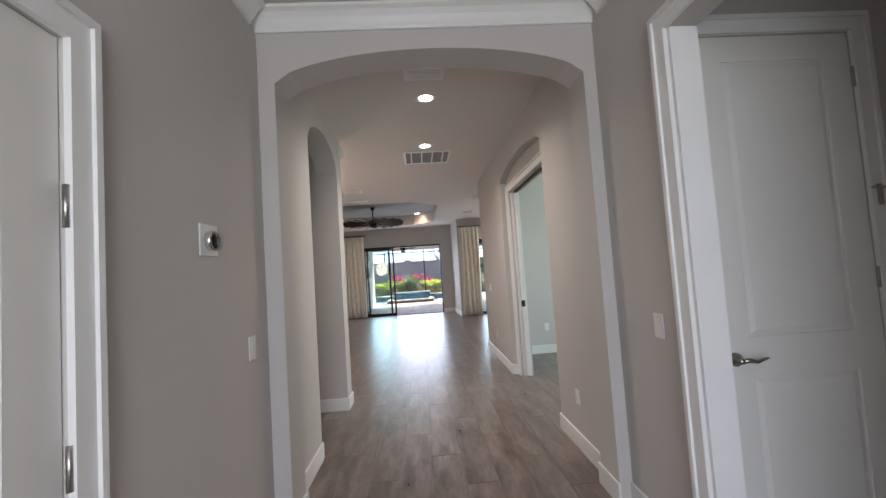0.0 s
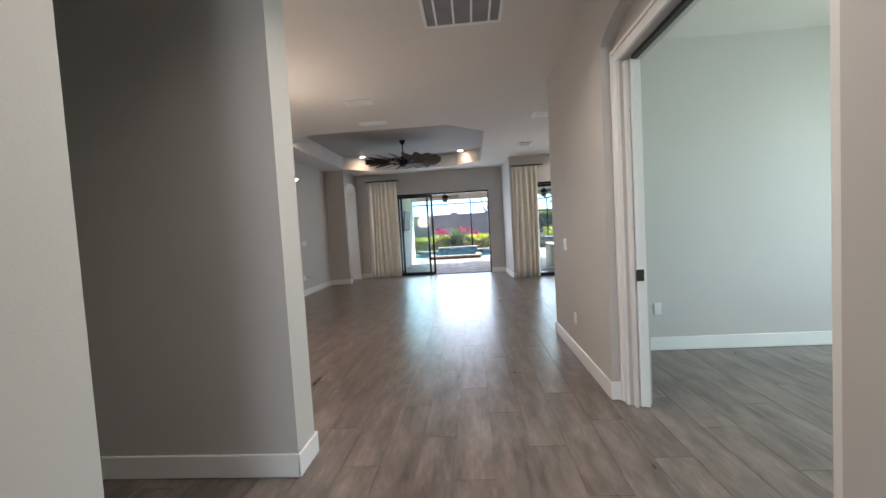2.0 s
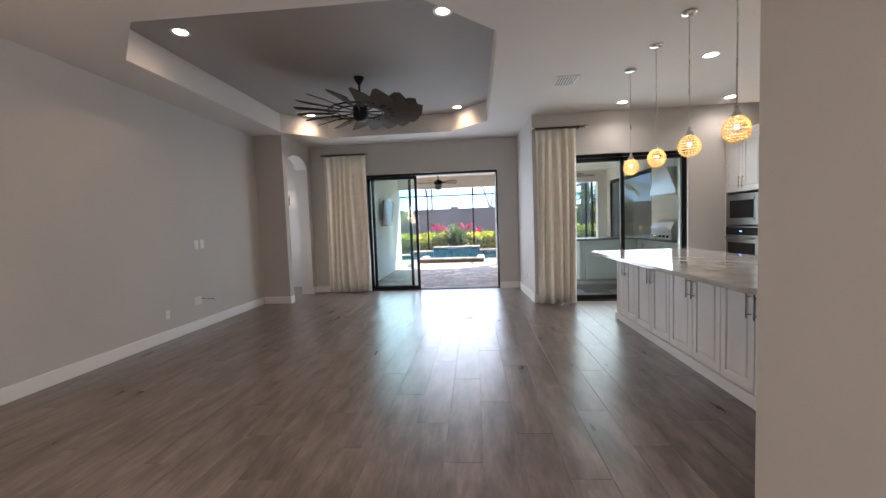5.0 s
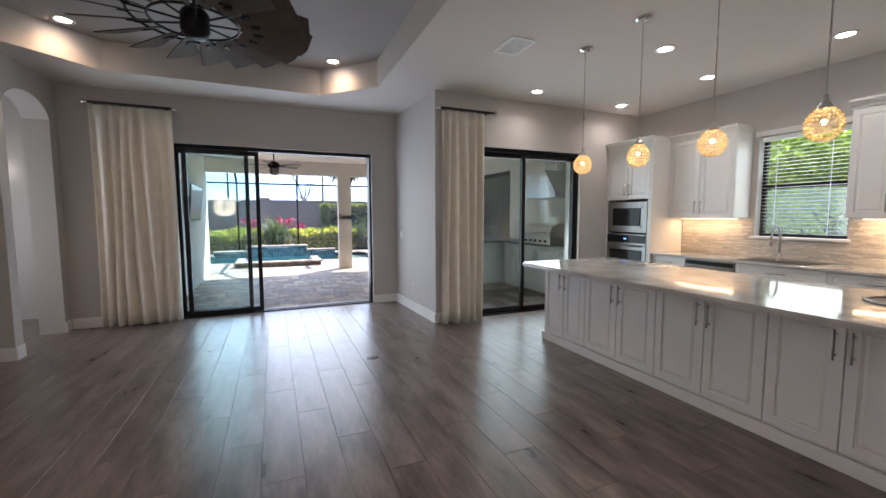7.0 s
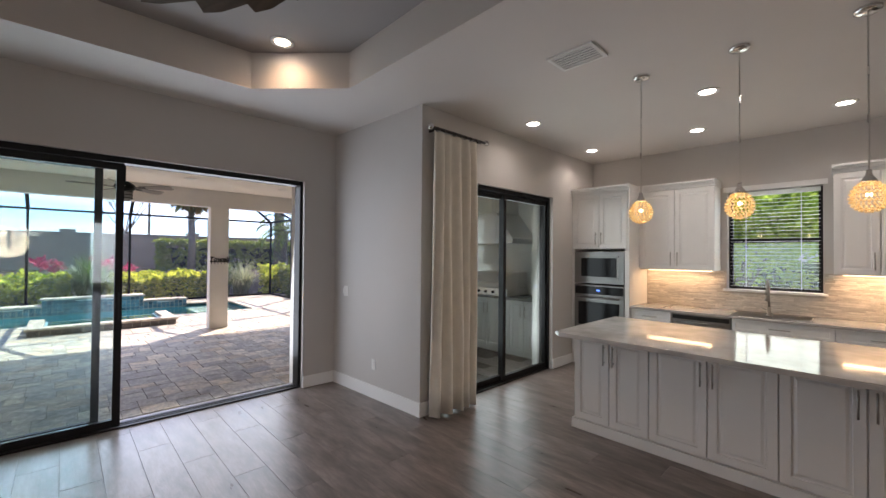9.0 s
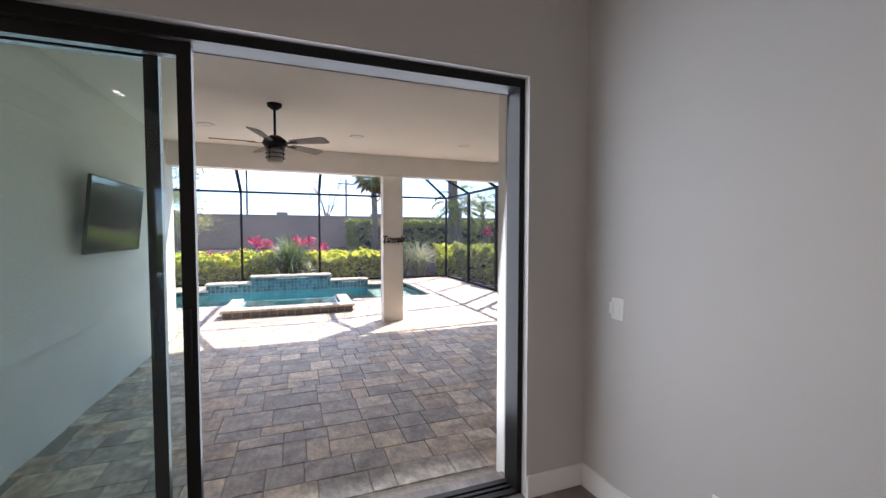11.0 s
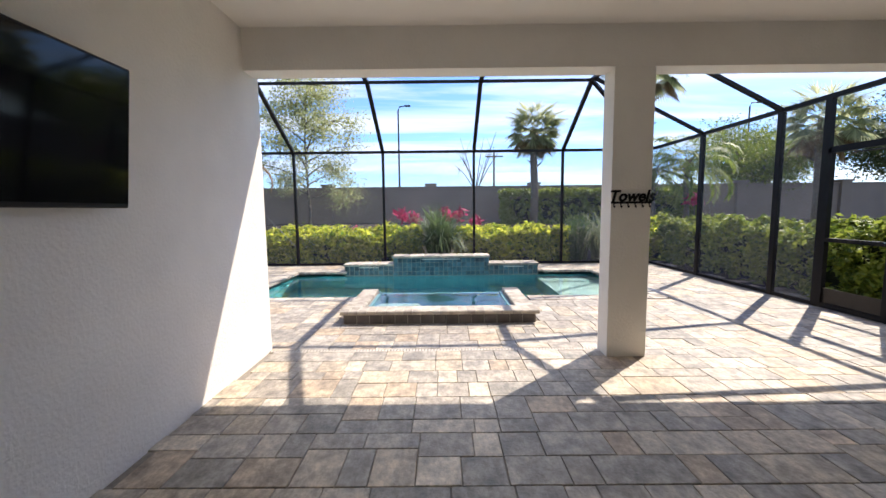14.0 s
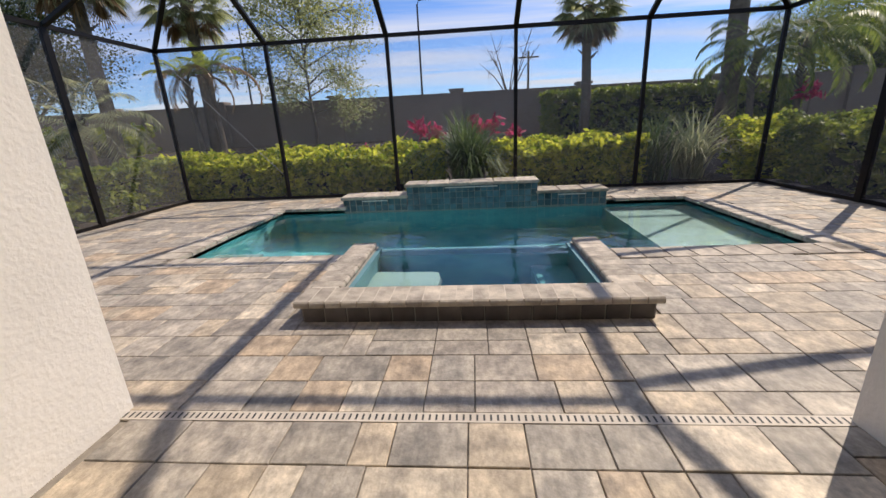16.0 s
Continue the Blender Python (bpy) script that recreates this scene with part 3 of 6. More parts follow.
def panel_leaf(w, h, t, panels):
    """A door leaf in x (width) and z, its face at y = 0, with sunk, bevelled panels (x0, z0, x1, z1)."""
    bm = boxes((0, 0.008, 0, w, t, h))
    xs = sorted({0, w, *[p[0] for p in panels], *[p[2] for p in panels]})
    zs = sorted({0, h, *[p[1] for p in panels], *[p[3] for p in panels]})
    for x0, x1 in zip(xs, xs[1:]):
        for z0, z1 in zip(zs, zs[1:]):
            cx, cz = (x0 + x1) / 2, (z0 + z1) / 2
            if not any(p[0] < cx < p[2] and p[1] < cz < p[3] for p in panels):
                box(bm, x0, 0, z0, x1, 0.009, z1)
    for x0, z0, x1, z1 in panels:
        g = 0.035
        a = [bm.verts.new(c) for c in ((x0 + 0.008, 0.0085, z0 + 0.008), (x1 - 0.008, 0.0085, z0 + 0.008), (x1 - 0.008, 0.0085, z1 - 0.008), (x0 + 0.008, 0.0085, z1 - 0.008))]
        b = [bm.verts.new(c) for c in ((x0 + g, 0.001, z0 + g), (x1 - g, 0.001, z0 + g), (x1 - g, 0.001, z1 - g), (x0 + g, 0.001, z1 - g))]
        bm.faces.new(b)
        for i in range(4):
            bm.faces.new((a[i], a[(i + 1) % 4], b[(i + 1) % 4], b[i]))
    bmesh.ops.recalc_face_normals(bm, faces=bm.faces[:])
    return bm


def lever(parent, x, z):
    part("rose", lathe([(0, 0), (0.031, 0), (0.031, 0.012), (0.012, 0.02), (0.012, 0.05), (0, 0.05)], 20), M_NICKEL, parent, smooth=True).matrix_basis = pose(x, 0.0, z, 90)
    part("door_handle", tube([(x, -0.045, z), (x + 0.03, -0.05, z + 0.004), (x + 0.07, -0.05, z - 0.006), (x + 0.10, -0.048, z + 0.004), (x + 0.125, -0.045, z + 0.008)], [0.011, 0.010, 0.008, 0.007, 0.005], 10), M_NICKEL, parent, "brushed nickel curved lever handle", True)


def hinge(parent, x, y, z, h=0.10):
    part("hinge", tube([(x, y, z - h / 2), (x, y, z + h / 2)], 0.008, 10), M_NICKEL, parent, "nickel hinge knuckle", True)


d = new("door_1"); tagged(d, "closed off-white two-panel interior door with a nickel lever", "door", kind="structure")
d.matrix_basis = pose(1.60, 2.05, 0.006)
part("leaf", panel_leaf(0.81, 2.465, 0.04, [(0.15, 0.22, 0.67, 0.84), (0.15, 1.02, 0.67, 2.34)]), M_DOOR, d)
lever(d, 0.065, 0.925)
for z in (0.28, 1.26, 2.24):
    hinge(d, 0.815, -0.005, z)
part("flip_lock", boxes((0.845, -0.035, 1.60, 0.857, -0.018, 1.70), (0.815, -0.035, 1.68, 0.885, -0.022, 1.692)), M_NICKEL, d)
d = new("door_2"); tagged(d, "closed pale grey panel door with steel hinges", "door", kind="structure")
d.matrix_basis = pose(-0.657, 0.505, 0.006, 0, 0, 90)
part("leaf", panel_leaf(0.80, 2.09, 0.04, [(0.14, 0.2, 0.66, 0.8), (0.14, 0.92, 0.66, 1.95)]), M_DOOR, d)
for z in (0.25, 1.0, 1.65):
    hinge(d, 0.803, -0.015, z, 0.11)
# pocket doors of the den, drawn almost into the wall
d = new("door_3"); tagged(d, "white pocket door slid back into the wall", "door", kind="structure")
part("leaf", soft_box(1.518, 5.40, 0.01, 1.558, 5.46, 2.41, 0.003), M_TRIM, d)
part("latch", boxes((1.513, 5.393, 0.90, 1.563, 5.40, 0.98)), M_PEWTER, d, "dark bronze edge pull")
part("track", boxes((1.52, 3.84, 2.395, 1.558, 5.39, 2.418)), M_DARK, d)
part("stop", boxes((1.49, 5.415, 0.0, 1.512, 5.459, 2.40), (1.564, 5.415, 0.0, 1.59, 5.459, 2.40)), M_TRIM, d)
d = new("door_4"); tagged(d, "tall glazed white entry door", "door", kind="structure")
part("frame", boxes((-0.45, -2.5, 0, -0.33, -2.42, 2.74), (1.03, -2.5, 0, 1.15, -2.42, 2.74), (-0.33, -2.5, 2.62, 1.03, -2.42, 2.74), (-0.33, -2.5, 0, 1.03, -2.42, 0.2), (0.30, -2.5, 0.2, 0.40, -2.42, 2.62)), M_TRIM, d)
part("pane", boxes((-0.33, -2.464, 0.2, 0.30, -2.456, 2.62), (0.40, -2.464, 0.2, 1.03, -2.456, 2.62)), M_GLASS, d).visible_shadow = False


# ---- sliding doors ----
def slider(name, label, axis_y, panels, x0, x1, top):
    d = new(name); tagged(d, label, "sliding door", kind="structure")
    part("frame", boxes((x0, axis_y - 0.07, top - 0.05, x1, axis_y + 0.07, top), (x0, axis_y - 0.07, 0, x0 + 0.035, axis_y + 0.07, top - 0.05), (x1 - 0.035, axis_y - 0.07, 0, x1, axis_y + 0.07, top - 0.05)), M_BLACK, d)
    part("track", boxes((x0, axis_y - 0.07, -0.004, x1, axis_y - 0.03, 0.014), (x0, axis_y - 0.01, -0.004, x1, axis_y + 0.01, 0.014), (x0, axis_y + 0.03, -0.004, x1, axis_y + 0.07, 0.014)), M_BLACK, d)
    for a, b, dy in panels:
        y = axis_y + dy
        p = part("panel", boxes((a, y - 0.02, 0.02, a + 0.055, y + 0.02, top - 0.055), (b - 0.055, y - 0.02, 0.02, b, y + 0.02, top - 0.055), (a + 0.055, y - 0.02, 0.02, b - 0.055, y + 0.02, 0.085), (a + 0.055, y - 0.02, top - 0.115, b - 0.055, y + 0.02, top - 0.055)), M_BLACK, d)
        g = part("pane", boxes((a + 0.055, y - 0.004, 0.085, b - 0.055, y + 0.004, top - 0.115)), M_TINT, p)
        g.visible_shadow = False
        part("handle", soft_box(b - 0.045, y - 0.035, 0.95, b - 0.02, y - 0.02, 1.2, 0.004), M_BLACK, p)
    return d


slider("door_5", "half-open black-framed glass sliding door to the lanai", 14.28, [(-1.75, -0.84, 0.045), (-1.655, -0.70, -0.03)], -1.777, 0.940, 2.40)
slider("door_6", "closed black-framed glass sliding door beside the kitchen", 12.74, [(1.75, 2.88, 0.03), (2.80, 3.79, -0.02)], 1.742, 3.802, 2.362)

# ---- kitchen window with blinds ----
M_WINSCREEN = see_through("pale_insect_screen", (0.60, 0.80, 0.74), 0.05, "ShaderNodeBsdfTranslucent")
d = new("window_1"); tagged(d, "black single-hung kitchen window with open white blinds", "window", kind="structure")
part("window_frame", boxes((5.10, 9.972, 1.162, 5.15, 10.012, 2.378), (5.10, 10.808, 1.162, 5.15, 10.848, 2.378), (5.10, 10.012, 1.162, 5.15, 10.808, 1.20), (5.10, 10.012, 2.34, 5.15, 10.808, 2.378), (5.10, 10.012, 1.74, 5.15, 10.808, 1.79)), M_BLACK, d)
part("pane", boxes((5.122, 10.012, 1.20, 5.128, 10.808, 1.74), (5.122, 10.012, 1.79, 5.128, 10.808, 2.34)), M_GLASS, d).visible_shadow = False
part("insect_screen", boxes((5.138, 10.012, 1.20, 5.1395, 10.808, 1.765)), M_WINSCREEN, d).visible_shadow = False
part("window_sill", soft_box(4.96, 9.93, 1.135, 5.10, 10.89, 1.162, 0.004), M_TRIM, d)
bl = thing("window_blind", "white horizontal slat blind, slats open", "blind")
part("headrail", soft_box(5.02, 9.99, 2.315, 5.075, 10.83, 2.365, 0.004), M_BLIND, bl)
for i in range(26):
    b = boxes((-0.014, 9.995, -0.001, 0.014, 10.825, 0.001))
    part("slat", b, M_BLIND, bl).matrix_basis = pose(5.05, 0, 1.20 + i * 0.0425, 0, 2, 0)
part("ladder_tape", boxes((5.028, 10.15, 1.19, 5.030, 10.156, 2.32), (5.028, 10.66, 1.19, 5.030, 10.666, 2.32)), M_BLIND, bl)
built("trim_window", boxes((4.985, 9.93, 2.381, 4.999, 10.89, 2.44)), M_TRIM, "white window head trim", "trim")


# ---- cabinets (all fronts look towards -x) ----
def cab_leaf(y0, y1, z0, z1, xf, raised=True):
    """A framed cabinet door whose face is at xf."""
    w, h = y1 - y0, z1 - z0
    m = min(0.06, w * 0.28, h * 0.28)
    steps = [(0.020, 0.0), (0.002, 0.0), (0.0, 0.002), (0.0, m - 0.004), (0.010, m)]
    if raised and w > 0.2 and h > 0.2:
        steps += [(0.010, m + 0.012), (0.003, m + 0.028)]
    bm = bmesh.new()
    rings = [[bm.verts.new((xf + d, y, z)) for y, z in ((y0 + e, z0 + e), (y1 - e, z0 + e), (y1 - e, z1 - e), (y0 + e, z1 - e))] for d, e in steps]
    bm.faces.new(rings[0]); bm.faces.new(rings[-1])
    for a, b in zip(rings, rings[1:]):
        for i in range(4):
            bm.faces.new((a[i], a[(i + 1) % 4], b[(i + 1) % 4], b[i]))
    bmesh.ops.recalc_face_normals(bm, faces=bm.faces[:])
    return bm



def bar_handle(parent, xf, y, z, upright=True, l=0.175):
    dy, dz = (0, l / 2) if upright else (l / 2, 0)
    bm = tube([(xf - 0.032, y - dy, z - dz), (xf - 0.032, y + dy, z + dz)], 0.006, 8)
    tube([(xf, y - dy * 0.7, z - dz * 0.7), (xf - 0.032, y - dy * 0.7, z - dz * 0.7)], 0.005, 6, bm=bm)
    tube([(xf, y + dy * 0.7, z + dz * 0.7), (xf - 0.032, y + dy * 0.7, z + dz * 0.7)], 0.005, 6, bm=bm)
    part("handle", bm, M_NICKEL, parent, "brushed nickel bar handle", True)


def cabinet(name, label, group, xf, xb, y0, y1, z0, z1, doors=2, drawer=0.0, grip="top", kick=0.0):
    c = thing(name, label, "cabinet", group)
    part("body", boxes((xf + 0.021, y0 + 0.001, z0 + kick, xb, y1 - 0.001, z1)), M_CAB, c)
    if kick:
        part("plinth", boxes((xf + 0.03, y0 + 0.001, z0, xb, y1 - 0.001, z0 + kick)), M_CAB, c)
    zt = z1 - 0.006
    if drawer:
        p = part("drawer", cab_leaf(y0 + 0.004, y1 - 0.004, zt - drawer, zt, xf, False), M_CAB, c)
        bar_handle(p, xf, (y0 + y1) / 2, zt - drawer / 2, False)
        zt -= drawer + 0.008
    w = (y1 - y0) / doors if doors else 0
    for i in range(doors):
        a, b = y0 + i * w + 0.004, y0 + (i + 1) * w - 0.004
        p = part("door", cab_leaf(a, b, z0 + kick + 0.004, zt, xf), M_CAB, c)
        y = b - 0.035 if (i % 2 == 0 and doors > 1) else a + 0.035
        z = zt - 0.16 if grip == "top" else z0 + kick + 0.14
        bar_handle(p, xf, y, z)
    return c


# island
for a, b in ((10.87, 11.51), (10.07, 10.87), (9.27, 10.07), (8.52, 9.27)):
    cabinet("island_cabinet", "white raised-panel island cabinet with two nickel handles", "island cabinets", 2.32, 2.85, a, b, 0.0, 0.868, 2, kick=0.09)
for a, b in ((10.6, 11.51), (9.6, 10.6), (8.52, 9.6)):
    c = thing("island_cabinet", "white island cabinet facing the sink run", "cabinet", "island cabinets")
    part("body", boxes((2.852, a + 0.001, 0.0, 3.16, b - 0.001, 0.868)), M_CAB, c)
    part("back_panel", soft_box(3.161, a + 0.02, 0.1, 3.178, b - 0.02, 0.86, 0.003), M_CAB, c)
built_skirt = thing("island_skirt", "white base moulding round the kitchen island", "moulding")
part("skirt", boxes((2.302, 8.505, 0.001, 2.319, 11.525, 0.085), (2.319, 11.511, 0.001, 3.17, 11.525, 0.085), (2.319, 8.505, 0.001, 3.17, 8.519, 0.085)), M_CAB, built_skirt)
isl = thing("island_worktop", "pale polished quartz island worktop with clipped corners", "worktop")
bm = prism([(1.985, 8.50), (2.28, 8.20), (3.27, 8.20), (3.27, 11.54), (2.04, 11.54), (1.985, 11.48)], 0.870, 0.905)
bmesh.ops.bevel(bm, geom=[e for e in bm.edges if abs(e.verts[0].co.z - e.verts[1].co.z) < 1e-6], offset=0.006, segments=2, affect="EDGES")
part("top", bm, M_QUARTZ, isl)


def faucet(at, turn, tall, label):
    f = thing("faucet", label, "faucet", at=at, turn=turn)
    part("base", lathe([(0, 0), (0.028, 0), (0.028, 0.012), (0.018, 0.03), (0.018, 0.10), (0, 0.10)], 18), M_NICKEL, f, smooth=True)
    pts = [(0, 0, 0.08), (0, 0, tall * 0.62)] + [(-0.085 + 0.085 * math.cos(a), 0, tall * 0.62 + (tall * 0.38) * math.sin(a)) for a in [math.pi * k / 10 for k in range(1, 10)]] + [(-0.17, 0, tall * 0.62)]
    part("spout", tube(pts, 0.012, 12), M_NICKEL, f, smooth=True)
    part("spray_head", tube([(-0.17, 0, tall * 0.62), (-0.17, 0, tall * 0.45)], [0.014, 0.018], 12), M_NICKEL, f, smooth=True)
    part("lever", tube([(0, 0.018, 0.07), (0, 0.05, 0.08), (0, 0.085, 0.12)], [0.010, 0.008, 0.006], 8), M_NICKEL, f, smooth=True)


faucet((4.66, 10.40, 0.901), 0, 0.40, "brushed nickel gooseneck kitchen faucet behind the sink")
faucet((3.03, 8.86, 0.906), 10, 0.32, "brushed nickel gooseneck faucet beside the round island sink")
s = thing("prep_sink", "round stainless island sink with a rolled rim", "sink", at=(2.82, 8.80, 0.906))
part("rim", lathe([(0.19, 0.0), (0.215, 0.0), (0.215, 0.008), (0.20, 0.012), (0.185, 0.008), (0.185, 0.001)], 36), M_STEEL, s, smooth=True)
# flat dark disc stands in for the shaded hollow of the sink
part("bowl_shade", lathe([(0.184, 0.002), (0.10, 0.001), (0.0, 0.0005)], 36), M_PEWTER, s, smooth=True)

# wall run
cabinet("oven_cabinet", "tall white cabinet above the wall oven with crown", "kitchen cabinets", 4.34, 4.999, 11.83, 12.60, 1.66, 2.44, 2, grip="low")
cabinet("drawer_cabinet", "white drawer cabinet below the wall oven", "kitchen cabinets", 4.34, 4.999, 11.83, 12.60, 0.0, 0.48, 0, drawer=0.30, kick=0.1)
c = thing("oven_housing", "white side panels round the built-in ovens", "cabinet", "kitchen cabinets")
part("side_panel", boxes((4.345, 11.805, 0.0, 4.999, 11.829, 2.44)), M_CAB, c)
part("side_panel", boxes((4.345, 12.601, 0.0, 4.999, 12.617, 2.44)), M_CAB, c)
part("stile", boxes((4.345, 11.83, 0.482, 4.365, 11.862, 1.658)), M_CAB, c)
part("stile", boxes((4.345, 12.578, 0.482, 4.365, 12.60, 1.658)), M_CAB, c)
for nm, lab, z0, z1 in (("microwave", "built-in stainless microwave with a black window", 1.17, 1.62), ("wall_oven", "built-in stainless wall oven with a black glass door", 0.50, 1.15)):
    o = thing(nm, lab, "oven")
    part("body", soft_box(4.335, 11.864, z0, 4.9, 12.576, z1, 0.004), M_STEEL, o)
    if nm == "microwave":
        part("window", soft_box(4.322, 11.97, z0 + 0.10, 4.336, 12.47, z1 - 0.09, 0.004), M_OVEN, o)
        part("trim_ring", boxes((4.318, 11.94, z0 + 0.07, 4.334, 12.50, z0 + 0.095), (4.318, 11.94, z1 - 0.085, 4.334, 12.50, z1 - 0.06)), M_STEEL, o)
    else:
        part("control_panel", soft_box(4.322, 11.88, z1 - 0.13, 4.336, 12.56, z1 - 0.02, 0.004), M_OVEN, o)
        part("display", boxes((4.319, 12.19, z1 - 0.082, 4.3215, 12.24, z1 - 0.066)), emit("blue_display", (0.1, 0.25, 1.0), 0.8), o)
        part("window", soft_box(4.322, 11.93, z0 + 0.08, 4.336, 12.51, z1 - 0.24, 0.004), M_OVEN, o)
        part("handle", tube([(4.29, 11.92, z1 - 0.175), (4.29, 12.52, z1 - 0.175)], 0.011, 10), M_STEEL, o, smooth=True)
        part("bracket", boxes((4.29, 11.93, z1 - 0.182, 4.336, 11.945, z1 - 0.168)), M_STEEL, o)
        part("bracket", boxes((4.29, 12.495, z1 - 0.182, 4.336, 12.51, z1 - 0.168)), M_STEEL, o)
cabinet("wall_cabinet", "white raised-panel wall cabinet beside the window", "kitchen cabinets", 4.68, 4.999, 10.92, 11.803, 1.39, 2.44, 2, grip="low")
cabinet("wall_cabinet", "white raised-panel wall cabinet between window and fridge", "kitchen cabinets", 4.68, 4.999, 9.22, 9.88, 1.39, 2.44, 2, grip="low")
cabinet("fridge_cabinet", "deep white cabinet above the refrigerator", "kitchen cabinets", 4.36, 4.999, 8.24, 9.20, 1.80, 2.44, 2, grip="low")
c = thing("tall_side_board", "white tall panel beside the refrigerator", "panel")
part("board", soft_box(4.36, 9.201, 0.0, 4.999, 9.219, 2.44, 0.002), M_CAB, c)
for y0, y1, xf in ((11.80, 12.618, 4.34), (10.91, 11.805, 4.68), (9.21, 9.89, 4.68), (8.22, 9.21, 4.36)):
    c = thing("cabinet_crown", "white stepped crown on top of the cabinets", "moulding", "cabinet crowns")
    part("crown", boxes((xf - 0.005, y0, 2.441, 4.999, y1, 2.475), (xf - 0.03, y0 - 0.0, 2.476, 4.999, y1, 2.50), (xf - 0.055, y0, 2.501, 4.999, y1, 2.525)), M_CAB, c)
cabinet("base_cabinet", "white base cabinet with one drawer", "kitchen cabinets", 4.40, 4.98, 11.32, 11.80, 0.0, 0.868, 1, drawer=0.14, kick=0.1)
cabinet("base_cabinet", "white sink base cabinet with two doors", "kitchen cabinets", 4.40, 4.98, 9.86, 10.70, 0.0, 0.868, 2, drawer=0.14, kick=0.1)
cabinet("base_cabinet", "white base cabinet with one drawer", "kitchen cabinets", 4.40, 4.98, 9.22, 9.86, 0.0, 0.868, 2, drawer=0.14, kick=0.1)
o = thing("dishwasher", "stainless dishwasher with a bar handle", "dishwasher")
part("body", soft_box(4.40, 10.705, 0.1, 4.98, 11.315, 0.866, 0.004), M_STEEL, o)
part("control_strip", boxes((4.394, 10.72, 0.80, 4.3995, 11.30, 0.85)), M_OVEN, o)
part("handle", tube([(4.36, 10.75, 0.77), (4.36, 11.27, 0.77)], 0.010, 10), M_STEEL, o, smooth=True)
part("plinth", boxes((4.46, 10.705, 0.0, 4.98, 11.315, 0.099)), M_DARK, o)
w = thing("worktop", "pale quartz worktop along the kitchen wall", "worktop")
part("top", soft_box(4.365, 9.221, 0.870, 4.998, 11.803, 0.900, 0.004), M_QUARTZ, w)
s = thing("kitchen_sink", "stainless undermount sink under the window", "sink")
part("rim", boxes((4.44, 10.04, 0.9005, 4.86, 10.05, 0.904), (4.44, 10.72, 0.9005, 4.86, 10.73, 0.904), (4.44, 10.05, 0.9005, 4.45, 10.72, 0.904), (4.85, 10.05, 0.9005, 4.86, 10.72, 0.904)), M_STEEL, s)
# flat dark sheet on the worktop, drawn as the sink's shaded hollow
part("bowl_shade", boxes((4.45, 10.05, 0.9003, 4.85, 10.72, 0.9012)), M_PEWTER, s)
splash = built("backsplash", boxes((4.990, 9.22, 0.902, 4.9985, 9.965, 1.388), (4.990, 9.966, 0.902, 4.9985, 10.855, 1.134), (4.990, 10.856, 0.902, 4.9985, 11.803, 1.388)), M_SPLASHGROUT, "beige and grey linear stone mosaic backsplash", "backsplash")
rs2 = random.Random(12)
V, F = [], []
z = 0.904
while z < 1.375:
    hh = rs2.choice((0.012, 0.016, 0.022))
    y = 9.222
    while y < 11.80:
        w = rs2.uniform(0.06, 0.20)
        y1 = min(y + w, 11.802)
        if z + hh < 1.132 or y1 < 9.96 or y > 10.86:
            b, xx = len(V), 4.988 - rs2.uniform(0, 0.003)
            V += [(4.9895, y, z), (4.9895, y1 - 0.002, z), (4.9895, y1 - 0.002, z + hh - 0.002), (4.9895, y, z + hh - 0.002), (xx, y + 0.001, z + 0.001), (xx, y1 - 0.003, z + 0.001), (xx, y1 - 0.003, z + hh - 0.003), (xx, y + 0.001, z + hh - 0.003)]
            F += [(b + 7, b + 6, b + 5, b + 4)] + [(b + k, b + 4 + k, b + 4 + (k + 1) % 4, b + (k + 1) % 4) for k in range(4)]
        y = y1 + 0.0001
    z += hh
me = bpy.data.meshes.new("mosaic_strips"); me.from_pydata(V, [], F); me.materials.append(M_SPLASH)
ob = new("mosaic_strips", me); ob.parent = splash; tagged(ob, kind="stuff")
for a, b in ((10.98, 11.75), (9.28, 9.82)):
    s = thing("under_cabinet_lamp", "thin warm light bar under the wall cabinet", "lamp", "under-cabinet lamps")
    part("housing", boxes((4.86, a, 1.378, 4.90, b, 1.3895)), M_PLATE, s)
    part("diffuser", boxes((4.862, a + 0.01, 1.374, 4.898, b - 0.01, 1.3775)), M_STRIP, s)
    area_lamp("under_cabinet_glow", (4.85, (a + b) / 2, 1.368), (4.86, (a + b) / 2, 0.9), b - a, 0.05, 0.6, (1.0, 0.66, 0.36))
f = thing("refrigerator", "stainless side-by-side refrigerator with an ice dispenser", "refrigerator")
part("body", soft_box(4.36, 8.27, 0.02, 4.98, 9.19, 1.76, 0.006), M_PEWTER, f)
p = part("door", soft_box(4.30, 8.75, 0.03, 4.358, 9.185, 1.755, 0.012, 2), M_STEEL, f)
part("handle", tube([(4.25, 8.79, 0.6), (4.245, 8.79, 1.1), (4.25, 8.79, 1.6)], 0.012, 10), M_STEEL, p, smooth=True)
part("dispenser", boxes((4.296, 8.86, 0.92, 4.299, 9.10, 1.30)), M_OVEN, p)
p = part("door", soft_box(4.30, 8.275, 0.03, 4.358, 8.742, 1.755, 0.012, 2), M_STEEL, f)
part("handle", tube([(4.25, 8.70, 0.6), (4.245, 8.70, 1.1), (4.25, 8.70, 1.6)], 0.012, 10), M_STEEL, p, smooth=True)


